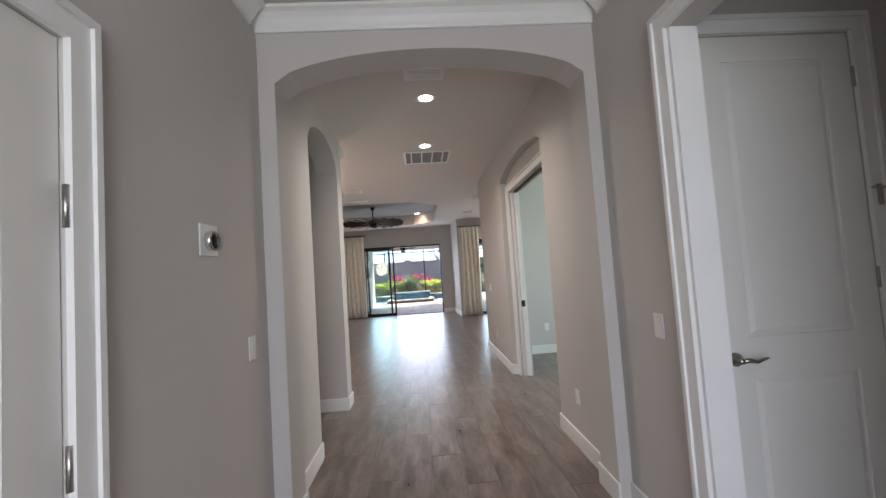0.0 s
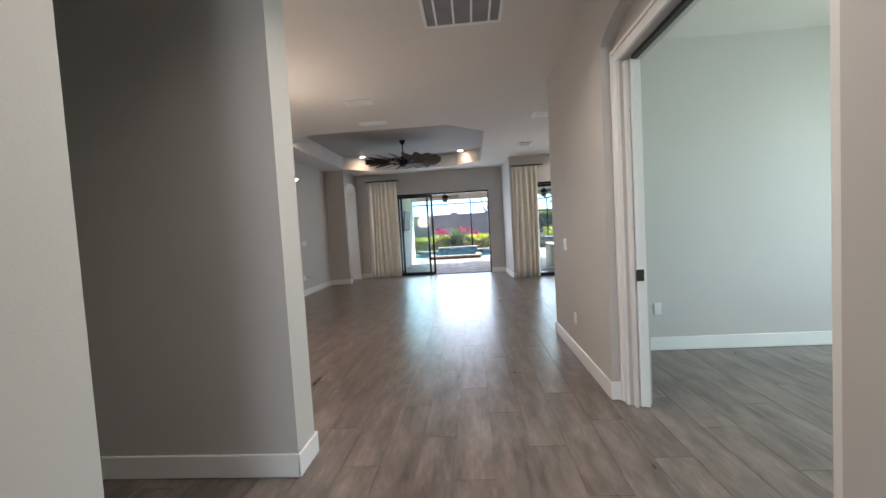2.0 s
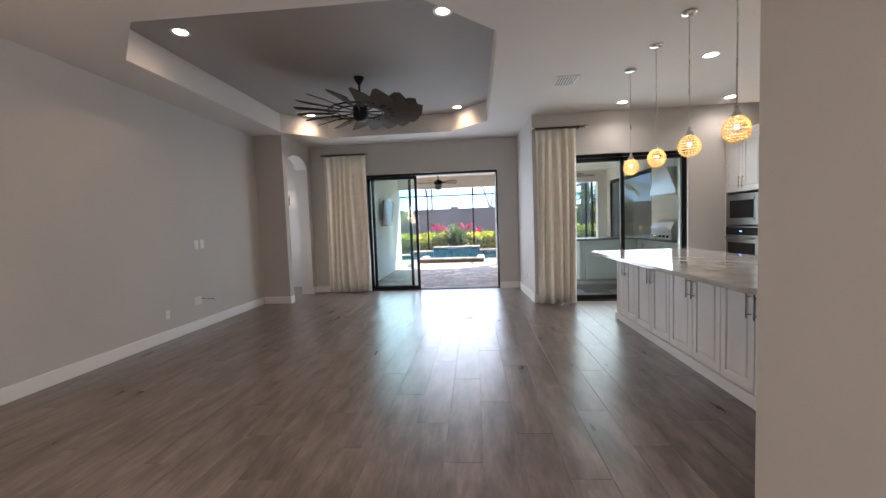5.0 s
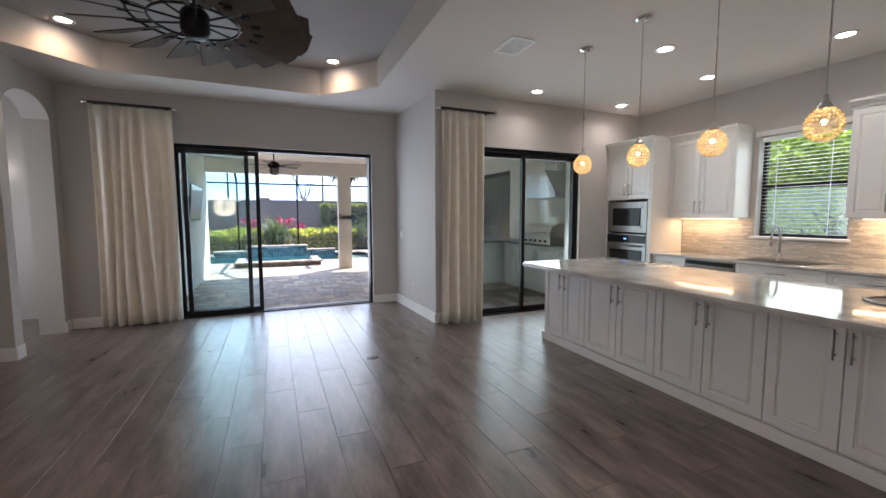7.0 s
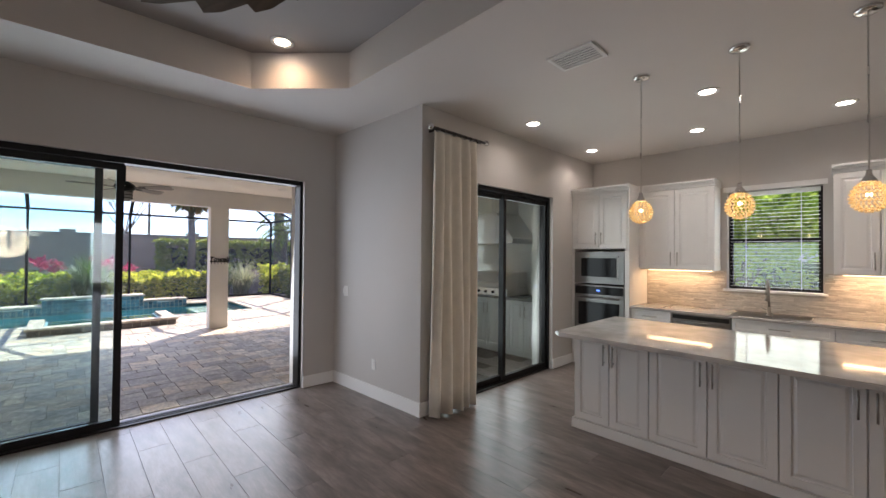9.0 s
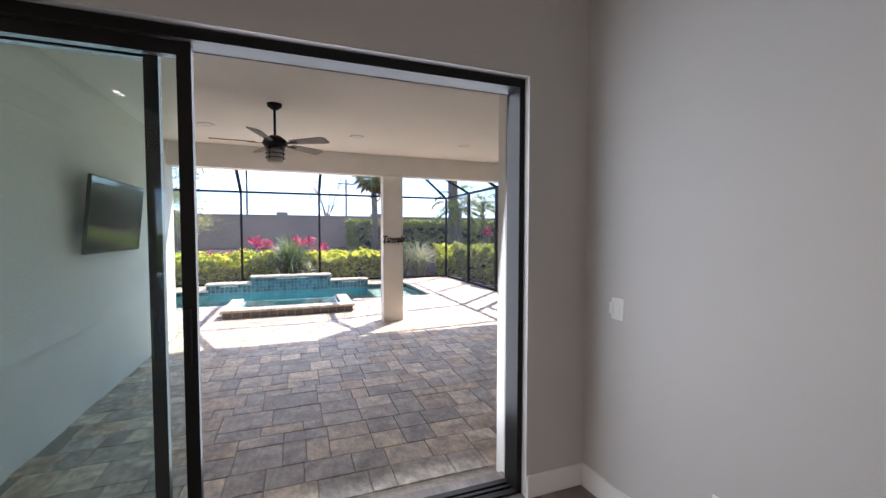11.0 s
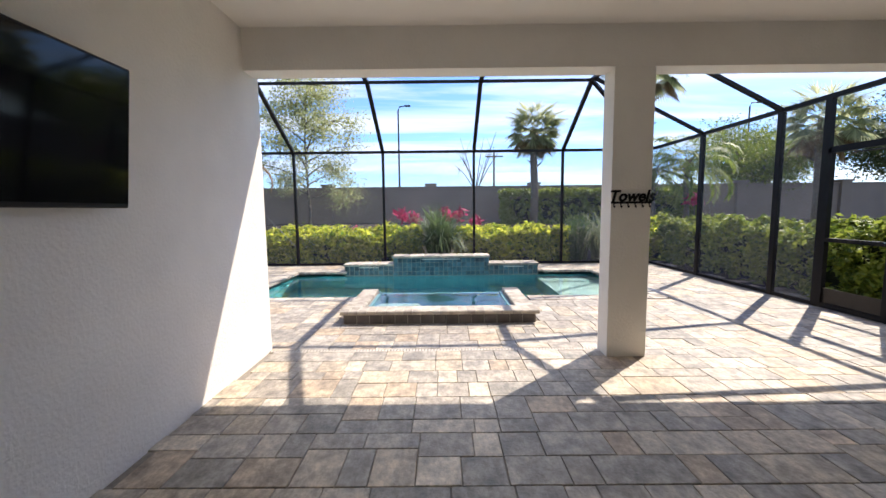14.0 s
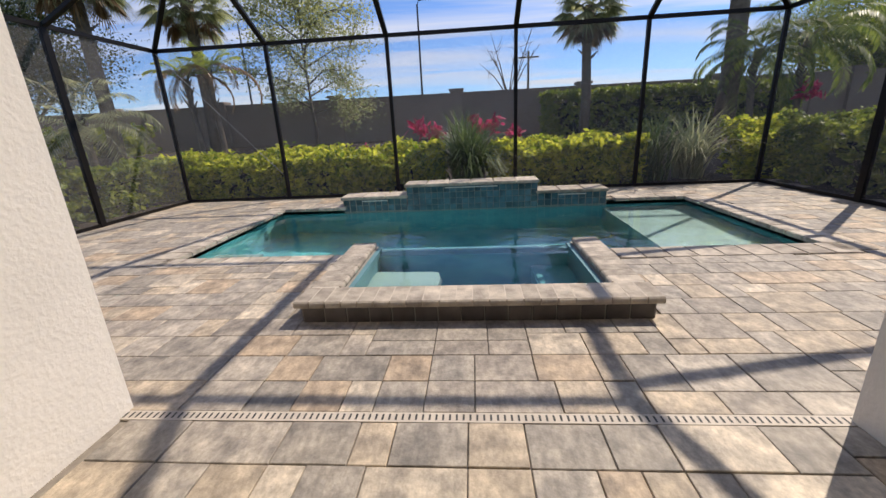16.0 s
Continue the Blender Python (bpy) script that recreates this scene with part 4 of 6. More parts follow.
# ---- lamps ----
def can_light(x, y, z, watts, color, mat, label, group):
    c = thing("recessed_light", label, "lamp", group, (x, y, z))
    part("trim_ring", lathe([(0.062, 0.0), (0.095, 0.0), (0.092, -0.008), (0.066, -0.006), (0.062, 0.0)], 28), M_PLATE, c, smooth=True)
    part("lens", lathe([(0.0, -0.003), (0.0615, -0.003)], 28), mat, c)
    if watts:
        area_lamp("can_glow", (x, y, z - 0.012), (x, y, 0), 0.12, 0.12, watts, color, "DISK", 128 if z > H else 140)


for x, y in ((2.66, 12.19), (4.19, 12.25), (3.0, 10.62), (4.17, 10.98), (4.2, 9.78), (2.99, 9.38)):
    can_light(x, y, H, 0.62, (1.0, 0.94, 0.86), M_LEDK, "lit recessed ceiling light with a white ring", "kitchen ceiling lights")
for x, y in ((-2.36, 13.0), (0.22, 13.05), (-2.40, 9.95), (0.22, 9.95)):
    can_light(x, y, TZ, 0.5, (1.0, 0.68, 0.40), M_LED, "lit warm recessed light in the tray ceiling", "tray ceiling lights")
for x, y in ((0.38, 3.81), (0.385, 5.19)):
    can_light(x, y, H, 2.4, (1.0, 0.91, 0.80), M_LED, "lit recessed hall light with a white ring", "hall ceiling lights")

M_CORD = material("silver_cord", (0.5, 0.48, 0.45), 0.4, 0.7, var=0.05)
rng2 = random.Random(7)
first = None
for x, y in ((2.29, 10.92), (2.29, 10.27), (2.29, 9.66), (2.29, 9.05)):
    if first:
        copy_thing(first, pose(x, y, H))
    else:
        p = thing("pendant_lamp", "amber crystal bead globe pendant on a silver cord", "pendant lamp", "pendants over the island", (x, y, H))
        part("canopy", lathe([(0, 0), (0.062, 0), (0.062, -0.016), (0.045, -0.026), (0.012, -0.03), (0, -0.03)], 24), M_CHROME, p, smooth=True)
        part("cord", tube([(0, 0, -0.03), (0, 0, -0.96)], 0.0045, 6), M_CORD, p)
        for z in (-0.34, -0.62):
            part("sleeve", tube([(0, 0, z), (0, 0, z - 0.05)], 0.007, 8), M_CHROME, p)
        part("cap", lathe([(0, -0.945), (0.012, -0.945), (0.015, -0.975), (0.034, -1.005), (0.038, -1.018), (0, -1.018)], 20), M_CHROME, p, "chrome cap", True)
        bm = bmesh.new()
        for r in range(11):
            th = 0.34 + (math.pi * 0.95 - 0.34) * r / 10
            wide = 0.082 * math.sin(th) * (1.0 - 0.10 * math.cos(th))
            n = max(6, int(wide * 2 * math.pi / 0.0225))
            for k in range(n):
                ph = 2 * math.pi * (k + 0.5 * (r % 2)) / n
                c = Vector((wide * math.cos(ph), wide * math.sin(ph), -1.100 + 0.090 * math.cos(th)))
                bmesh.ops.create_icosphere(bm, subdivisions=1, radius=0.0086, matrix=Matrix.Translation(c))
        part("shade", bm, M_CRYSTAL, p, "globe of amber crystal beads")
        bm = bmesh.new(); bmesh.ops.create_uvsphere(bm, u_segments=14, v_segments=8, radius=0.015, matrix=Matrix.Translation((0, 0, -1.09)))
        part("bulb", bm, M_BULB, p, smooth=True)
        first = p
    pl = bpy.data.lights.new("pendant_glow", "POINT")
    pl.energy, pl.color, pl.shadow_soft_size = 0.17, (1.0, 0.70, 0.38), 0.03
    new("pendant_glow", pl).location = (x, y, H - 1.09)

# chandelier of the dining end
CHX, CHY = -1.90, 6.68
ch = thing("chandelier", "brushed nickel chandelier with nine lit opal glass bells", "chandelier", at=(CHX, CHY, H))
part("canopy", lathe([(0, 0), (0.065, 0), (0.06, -0.02), (0.02, -0.04), (0, -0.04)], 24), M_NICKEL, ch, smooth=True)
bm = bmesh.new()
for i in range(42):
    z = -0.04 - i * 0.019
    tube([(0.006 * (i % 2), 0.006 * (1 - i % 2), z), (-0.006 * (i % 2), -0.006 * (1 - i % 2), z - 0.026)], 0.003, 5, bm=bm)
part("chain", bm, M_NICKEL, ch)
part("stem", lathe([(0, -0.83), (0.012, -0.83), (0.010, -1.05), (0.03, -1.10), (0.035, -1.14), (0.02, -1.25), (0.028, -1.36), (0.012, -1.40), (0, -1.44)], 18), M_NICKEL, ch, smooth=True)
for ring, (n, rad, z1) in enumerate(((6, 0.385, -1.155), (3, 0.25, -1.055))):
    for k in range(n):
        a = 2 * math.pi * (k + 0.1 + 0.9 * ring) / n
        ca, sa = math.cos(a), math.sin(a)
        arm = [(0.02, z1 - 0.10), (rad * 0.35, z1 - 0.18), (rad * 0.75, z1 - 0.17), (rad * 0.97, z1 - 0.10), (rad, z1 - 0.02)]
        part("arm", tube([(r * ca, r * sa, z) for r, z in arm], 0.008, 8), M_NICKEL, ch, smooth=True)
        part("cup", lathe([(0, -0.02), (0.022, -0.02), (0.03, 0.012), (0.02, 0.02), (0, 0.02)], 14, at=(rad * ca, rad * sa, z1)), M_PEWTER, ch, smooth=True)
        part("shade", lathe([(0.025, 0.015), (0.05, 0.03), (0.07, 0.065), (0.105, 0.09), (0.10, 0.092), (0.066, 0.07), (0.046, 0.036), (0.02, 0.02)], 22, at=(rad * ca, rad * sa, z1)), M_OPAL, ch, "lit opal glass bell", True)
pl = bpy.data.lights.new("chandelier_glow", "POINT")
pl.energy, pl.color, pl.shadow_soft_size = 7.5, (1.0, 0.78, 0.58), 0.3
new("chandelier_glow", pl).location = (CHX, CHY, H - 1.30)

# windmill fan
fan = thing("windmill_fan", "windmill ceiling fan with grey wooden blades on a bronze wheel", "ceiling fan", at=(-1.03, 11.44, TZ))
part("canopy", lathe([(0, 0), (0.07, 0), (0.065, -0.02), (0.025, -0.09), (0, -0.09)], 20), M_BLACK, fan, smooth=True)
part("rod", tube([(0, 0, -0.08), (0, 0, -0.36)], 0.014, 10), M_BLACK, fan)
part("motor", lathe([(0, -0.34), (0.06, -0.35), (0.10, -0.40), (0.10, -0.52), (0.07, -0.57), (0, -0.58)], 24), M_BLACK, fan, smooth=True)
FZ = -0.46


def ring(r, z, t):
    return tube([(r * math.cos(2 * math.pi * k / 36), r * math.sin(2 * math.pi * k / 36), z) for k in range(37)], t, 6, cap=False)


part("inner_ring", ring(0.30, FZ, 0.010), M_BLACK, fan, smooth=True)
part("outer_ring", ring(0.42, FZ + 0.01, 0.010), M_BLACK, fan, smooth=True)
for k in range(9):
    a = 2 * math.pi * k / 9
    part("spoke", tube([(0.09 * math.cos(a), 0.09 * math.sin(a), FZ), (0.44 * math.cos(a), 0.44 * math.sin(a), FZ)], 0.008, 6), M_BLACK, fan)
bm = bmesh.new()
outline = [(0.32, -0.042), (0.57, -0.092), (0.77, -0.142), (0.845, -0.11), (0.83, 0.055), (0.79, 0.133), (0.57, 0.092), (0.32, 0.042)]
lo = [bm.verts.new((x, y, -0.004)) for x, y in outline]; hi = [bm.verts.new((x, y, 0.004)) for x, y in outline]
bm.faces.new(lo[::-1]); bm.faces.new(hi)
for i in range(8):
    bm.faces.new((lo[i], lo[(i + 1) % 8], hi[(i + 1) % 8], hi[i]))
blade = part("blade", bm, M_BLADE, fan, "weathered grey wooden blade")
for k in range(18):
    ob = blade if k == 0 else new("blade", blade.data)
    ob.parent = fan
    ob.matrix_basis = pose(0, 0, FZ, 0, 0, 20 * k + 6) @ pose(0, 0, 0, -22, 0, 0)
    if k:
        tagged(ob, "weathered grey wooden blade")
    part("bracket", boxes((0.40, -0.012, -0.016, 0.47, 0.012, -0.005)), M_BLACK, fan).matrix_basis = pose(0, 0, FZ, 0, 0, 20 * k + 6) @ pose(0, 0, 0, -22, 0, 0)


# ---- curtains ----
def curtain(name, label, x0, x1, y, z0, z1, folds, face=-1, seed=1):
    c = thing(name, label, "curtain", "linen curtains")
    r = random.Random(seed)
    n, m = folds * 10, 12
    bm = bmesh.new()
    ph = [r.uniform(0.45, 1.5) for _ in range(folds + 1)]
    rows = []
    for j in range(m + 1):
        s = j / m
        row = []
        for i in range(n + 1):
            u = i / n
            amp = (0.028 + 0.022 * s) * ph[int(u * folds)]
            x = x0 + (x1 - x0) * u + 0.012 * math.sin(7 * u + 3 * s)
            yy = y + amp * math.sin(2 * math.pi * folds * u + 1.1 * math.sin(2.0 * s + 8.3 * u + seed)) + 0.010 * math.sin(23 * u + 4 * s)
            if s < 0.07:
                yy = y + 0.4 * (yy - y)
            row.append(bm.verts.new((x, yy, z1 - (z1 - z0) * s)))
        rows.append(row)
    for a, b in zip(rows, rows[1:]):
        for i in range(n):
            bm.faces.new((a[i], a[i + 1], b[i + 1], b[i]))
    ob = part("cloth", bm, M_LINEN, c, smooth=True)
    ob.modifiers.new("thickness", "SOLIDIFY").thickness = 0.006
    return c


def rod(x0, x1, y, z, wall_y):
    c = thing("curtain_rod", "dark bronze curtain rod with glass ball ends", "curtain rod", "curtain rods")
    part("pole", tube([(x0, y, z), (x1, y, z)], 0.014, 12), M_PEWTER, c, smooth=True)
    for x, s in ((x0, -1), (x1, 1)):
        bm = bmesh.new(); bmesh.ops.create_uvsphere(bm, u_segments=14, v_segments=10, radius=0.03, matrix=Matrix.Translation((x + s * 0.035, y, z)))
        part("finial", bm, M_CHROME, c, "clear glass ball finial", True)
        part("bracket", boxes((x - s * 0.06 - 0.008, y, z - 0.01, x - s * 0.06 + 0.008, wall_y - 0.001, z + 0.01)), M_PEWTER, c)
    for k in range(9):
        x = x0 + (x1 - x0) * (k + 0.7) / 9.6
        part("ring", lathe([(0.016, -0.004), (0.022, -0.004), (0.022, 0.004), (0.016, 0.004), (0.016, -0.004)], 14), M_PEWTER, c).matrix_basis = pose(x, y, z - 0.006, 0, 90, 0)


curtain("curtain", "ivory linen curtain gathered beside the lanai door", -2.56, -1.70, 14.04, 0.02, 2.78, 7, seed=3)
rod(-2.56, -1.70, 14.04, 2.81, 14.16)
curtain("curtain", "ivory linen curtain gathered at the kitchen slider", 1.44, 2.05, 12.49, 0.02, 2.74, 5, seed=5)
rod(1.44, 2.18, 12.49, 2.77, 12.62)


# ---- small wall and ceiling things ----
def vent(name, label, x0, y0, x1, y1, z, slats, along="x"):
    c = thing(name, label, "vent", "ceiling vents")
    part("frame", boxes((x0, y0, z - 0.012, x1, y0 + 0.025, z - 0.0005), (x0, y1 - 0.025, z - 0.012, x1, y1, z - 0.0005), (x0, y0 + 0.025, z - 0.012, x0 + 0.025, y1 - 0.025, z - 0.0005), (x1 - 0.025, y0 + 0.025, z - 0.012, x1, y1 - 0.025, z - 0.0005)), M_PLATE, c)
    # plain grey sheet closes the vent behind its slats
    part("backing", boxes((x0 + 0.025, y0 + 0.025, z - 0.003, x1 - 0.025, y1 - 0.025, z - 0.0005)), M_VENTBACK, c)
    for k in range(slats):
        if along == "x":
            y = y0 + 0.03 + (y1 - y0 - 0.06) * (k + 0.5) / slats
            part("slat", boxes((x0 + 0.025, y - 0.008, z - 0.010, x1 - 0.025, y + 0.008, z - 0.004)), M_PLATE, c)
        else:
            x = x0 + 0.03 + (x1 - x0 - 0.06) * (k + 0.5) / slats
            part("slat", boxes((x - 0.008, y0 + 0.025, z - 0.010, x + 0.008, y1 - 0.025, z - 0.004)), M_PLATE, c)


vent("return_air_vent", "white slatted return-air grille in the hall ceiling", 0.10, 5.42, 0.73, 5.98, H, 4, "y")
vent("air_vent", "white ceiling air vent in the hall", 0.20, 3.25, 0.52, 3.45, H, 6)
vent("air_vent", "white ceiling air vent", -1.13, 7.59, -0.79, 7.81, H, 6)
vent("air_vent", "white ceiling air vent by the tray", -1.23, 8.58, -0.81, 8.78, H, 6)
vent("air_vent", "white ceiling air vent", 1.43, 8.76, 1.69, 9.06, H, 6)
vent("air_vent", "white slatted ceiling air vent beside the tray", 1.48, 10.95, 1.74, 11.30, H, 6, "y")


def plate_x(name, label, x, y, z, w, h, face, rocker=1):
    """A wall plate on a wall that faces +x or -x."""
    c = thing(name, label, "wall plate")
    a, b = sorted((x, x + 0.007 * face))
    part("plate", soft_box(a, y - w / 2, z - h / 2, b, y + w / 2, z + h / 2, 0.002), M_PLATE, c)
    for k in range(rocker):
        yy = y + (k - (rocker - 1) / 2) * 0.046
        a2, b2 = sorted((x + 0.0072 * face, x + 0.011 * face))
        part("rocker", soft_box(a2, yy - 0.016, z - 0.032, b2, yy + 0.016, z + 0.032, 0.001), M_PLATE, c)


plate_x("light_switch", "white rocker light switch on the foyer wall", -0.647, 2.37, 1.10, 0.075, 0.12, 1)
plate_x("light_switch", "white rocker light switch beside the alcove", 1.395, 2.17, 1.09, 0.075, 0.12, -1)
plate_x("power_outlet", "white power outlet low on the hall wall", 1.378, 3.3, 0.40, 0.07, 0.11, -1, 1)
plate_x("light_switch", "white double light switch on the hall wall", 1.378, 6.85, 1.10, 0.12, 0.12, -1, 2)
plate_x("power_outlet", "white power outlet low on the hall wall", 1.378, 6.55, 0.38, 0.07, 0.11, -1, 1)
plate_x("light_switch", "white wall plate on the living room wall", -3.42, 11.32, 1.18, 0.075, 0.12, 1)
plate_x("light_switch", "white wall plate on the living room wall", -3.42, 11.44, 1.18, 0.075, 0.12, 1)
plate_x("power_outlet", "white recessed cable plate with a loose black cable", -3.42, 11.28, 0.40, 0.14, 0.11, 1, 2)
plate_x("power_outlet", "white power outlet low on the living room wall", -3.42, 10.72, 0.33, 0.07, 0.11, 1)
plate_x("power_outlet", "white power outlet with a plugged-in night light", 1.375, 13.35, 0.36, 0.07, 0.11, -1)
plate_x("light_switch", "white double light switch near the lanai door", 1.352, 13.93, 1.12, 0.12, 0.12, -1, 2)
c = thing("cable", "short black cable hanging from the wall plate", "cable")
part("wire", tube([(-3.405, 11.33, 0.42), (-3.36, 11.40, 0.40), (-3.34, 11.48, 0.39), (-3.35, 11.53, 0.36)], 0.004, 6), M_BLACK, c)
c = thing("power_outlet", "white power outlet on the den wall", "wall plate")
part("plate", soft_box(2.17, 6.642, 0.36, 2.24, 6.649, 0.48, 0.002), M_PLATE, c)
c = thing("thermostat", "round dark-glass thermostat on a white square plate", "thermostat")
part("plate", soft_box(-0.646, 1.91, 1.555, -0.639, 2.05, 1.69, 0.003), M_PLATE, c)
part("dial", lathe([(0, 0), (0.042, 0), (0.042, 0.02), (0.036, 0.026), (0, 0.026)], 28), M_CHROME, c, "chrome dial ring", True).matrix_basis = pose(-0.639, 1.98, 1.62, 0, 90, 0)
part("glass", lathe([(0, 0.0262), (0.034, 0.0262), (0.03, 0.030), (0, 0.031)], 28), M_TV, c, "black glass face", True).matrix_basis = pose(-0.639, 1.98, 1.62, 0, 90, 0)
c = thing("motion_sensor", "small white corner alarm sensor under the ceiling", "sensor")
part("housing", soft_box(-0.63, 4.75, 2.80, -0.57, 4.87, 2.92, 0.012, 2), M_PLATE, c)
c = thing("floor_outlet", "round dark floor outlet cover in the plank floor", "floor outlet", at=(0.34, 11.67, 0.0005))
part("cover", lathe([(0, 0.003), (0.055, 0.003), (0.062, 0.0)], 28), M_PEWTER, c, smooth=True)
c = thing("wall_sconce", "small lit wall sconce in the side hall", "wall lamp")
part("backplate", soft_box(-3.9, 15.03, 1.9, -3.8, 15.048, 2.15, 0.003), M_PEWTER, c)
part("shade", lathe([(0.03, 0), (0.055, 0.16), (0.05, 0.16), (0.026, 0.0)], 18, at=(-3.85, 14.97, 1.95)), M_OPAL, c, "lit frosted glass shade", True)
built("floor_side_hall", boxes((-4.58, 13.10, -0.0055, -3.16, 15.05, -0.001)), M_PLANKS, "grey-brown tile floor of the side hall", "floor")

# ---- outdoors: materials ----
M_HEDGE = leaf_mat("bright_hedge_leaf", (0.13, 0.22, 0.012), (0.90, 0.88, 0.11), 0.72)
M_SIDEHEDGE = leaf_mat("green_hedge_leaf", (0.10, 0.16, 0.02), (0.38, 0.43, 0.07), 0.5)
M_CLIPPED = leaf_mat("clipped_ficus_leaf", (0.09, 0.14, 0.015), (0.30, 0.36, 0.04), 0.45)
M_TREE = leaf_mat("pale_tree_leaf", (0.23, 0.27, 0.10), (0.58, 0.58, 0.28), 0.66)
M_PALM = leaf_mat("palm_frond", (0.22, 0.25, 0.13), (0.56, 0.58, 0.34), 0.68)
M_FEATHER = leaf_mat("sunlit_feather_frond", (0.10, 0.16, 0.03), (0.32, 0.38, 0.08), 0.5)
M_YOUNG = leaf_mat("young_palm_frond", (0.22, 0.30, 0.03), (0.55, 0.60, 0.12), 0.65)
M_DARKTREE = leaf_mat("dark_tree_leaf", (0.02, 0.04, 0.012), (0.07, 0.10, 0.03), 0.35)
M_STRAP = leaf_mat("strap_leaf", (0.05, 0.09, 0.025), (0.17, 0.24, 0.08), 0.4)
M_RED = leaf_mat("magenta_leaf", (0.30, 0.012, 0.06), (0.68, 0.08, 0.20), 0.55)
M_WINTREE = leaf_mat("sunlit_young_leaf", (0.22, 0.36, 0.04), (0.55, 0.70, 0.12), 0.75)
M_DRY = leaf_mat("dry_frond", (0.16, 0.09, 0.04), (0.30, 0.19, 0.10), 0.3)
M_BARK = material("grey_bark", (0.16, 0.13, 0.10), 0.9, var=0.3, scale=9, bump=0.7, bump_scale=30)
M_SOIL = material("dark_mulch", (0.035, 0.024, 0.018), 0.95, var=0.4, scale=14, bump=1.0, bump_scale=50)
M_POOL = material("teal_pool_plaster", (0.06, 0.30, 0.34), 0.6, var=0.12, scale=3, tint=(0.10, 0.42, 0.46))
M_SHELF = material("pale_pool_plaster", (0.20, 0.29, 0.28), 0.6, var=0.08, scale=3)
M_COPING = material("tumbled_coping_stone", (0.36, 0.31, 0.26), 0.85, var=0.25, scale=9, bump=0.5, bump_scale=60, tint=(0.58, 0.51, 0.42), per_object=0.22)
M_BLUETILE = material("blue_glass_tile", (0.035, 0.085, 0.12), 0.15, var=0.3, scale=6, tint=(0.09, 0.20, 0.25), per_object=0.35)
M_SPATILE = material("brown_slate_tile", (0.07, 0.058, 0.052), 0.4, var=0.3, scale=6, tint=(0.13, 0.11, 0.10), per_object=0.25)
M_MORTAR = material("pale_coping_mortar", (0.56, 0.50, 0.42), 0.9, var=0.1, scale=15)
M_TGROUT = material("pale_tile_grout", (0.32, 0.30, 0.27), 0.9, var=0.1, scale=12)
M_MESHSCREEN = see_through("insect_screen", (0.34, 0.34, 0.34), 0.09)
M_SHADE = see_through("roll_down_screen_cloth", (0.13, 0.127, 0.12), 0.70)
M_FANBLADE = material("grey_fan_blade", (0.30, 0.28, 0.255), 0.6, var=0.15, scale=10, stretch=(1, 8, 1))
M_COUNTER = material("grey_outdoor_stone", (0.22, 0.22, 0.20), 0.25, var=0.2, scale=8)
M_FROST = material("frosted_lamp_glass", (0.42, 0.40, 0.36), 0.4, var=0.04)

M_WATER = bpy.data.materials.new("pool_water")
M_WATER.use_nodes = True
_n, _l = M_WATER.node_tree.nodes, M_WATER.node_tree.links
_p = _n["Principled BSDF"]
_p.inputs["Base Color"].default_value = (0.72, 0.95, 0.98, 1)
_p.inputs["Roughness"].default_value = 0.02
_p.inputs["IOR"].default_value = 1.33
_p.inputs["Transmission Weight"].default_value = 1.0
_w = _n.new("ShaderNodeTexNoise"); _w.inputs["Scale"].default_value = 3.5; _w.inputs["Detail"].default_value = 3
_b = _n.new("ShaderNodeBump"); _b.inputs["Strength"].default_value = 0.2; _b.inputs["Distance"].default_value = 0.06
_c = _n.new("ShaderNodeTexCoord")
_l.new(_c.outputs["Object"], _w.inputs["Vector"]); _l.new(_w.outputs["Fac"], _b.inputs["Height"]); _l.new(_b.outputs[0], _p.inputs["Normal"])

# ---- ground ----
bm = bmesh.new()
for x0, y0, x1, y1 in ((-400, 25.6, 400, 900), (-400, -300, 400, -2.6), (-400, -2.6, -6.2, 25.6), (4.93, -2.6, 400, 25.6)):
    bm.faces.new([bm.verts.new(c) for c in ((x0, y0, -0.06), (x1, y0, -0.06), (x1, y1, -0.06), (x0, y1, -0.06))])
built("ground", bm, M_GRASS, "green lawn round the house", "ground")
bm = slab("y", [(27.2, -0.05), (28.5, 0.25), (31.5, 0.62), (36.5, 0.75), (40, 0.5), (44, -0.05)], -45, 45)
built("ground_bed", bm, M_SOIL, "dark mulched planting bank", "ground")
bm = boxes((-6.6, 25.6, -0.058, 5.2, 27.4, -0.03), (4.95, 19.0, -0.058, 6.4, 25.6, -0.03), (-7.6, 19.3, -0.058, -6.2, 25.6, -0.03))
built("ground_hedge_bed", bm, M_SOIL, "dark soil under the hedges", "ground")

# ---- far garden wall ----
gw = new("wall_garden"); tagged(gw, "long taupe block garden wall with capped piers", "wall", kind="structure")
part("panel_run", boxes((-45, 35.0, 0.4, 45, 35.18, 2.40)), M_FARWALL, gw)
part("cap", boxes((-45, 34.96, 2.402, 45, 35.22, 2.46)), M_FARWALL, gw)
for k in range(-8, 9):
    x = -0.95 + 5.0 * k
    part("pier", boxes((x - 0.24, 34.86, 0.4, x + 0.24, 35.3, 2.50)), M_FARWALL, gw)
    part("pier_cap", boxes((x - 0.29, 34.81, 2.502, x + 0.29, 35.35, 2.60)), M_FARWALL, gw)


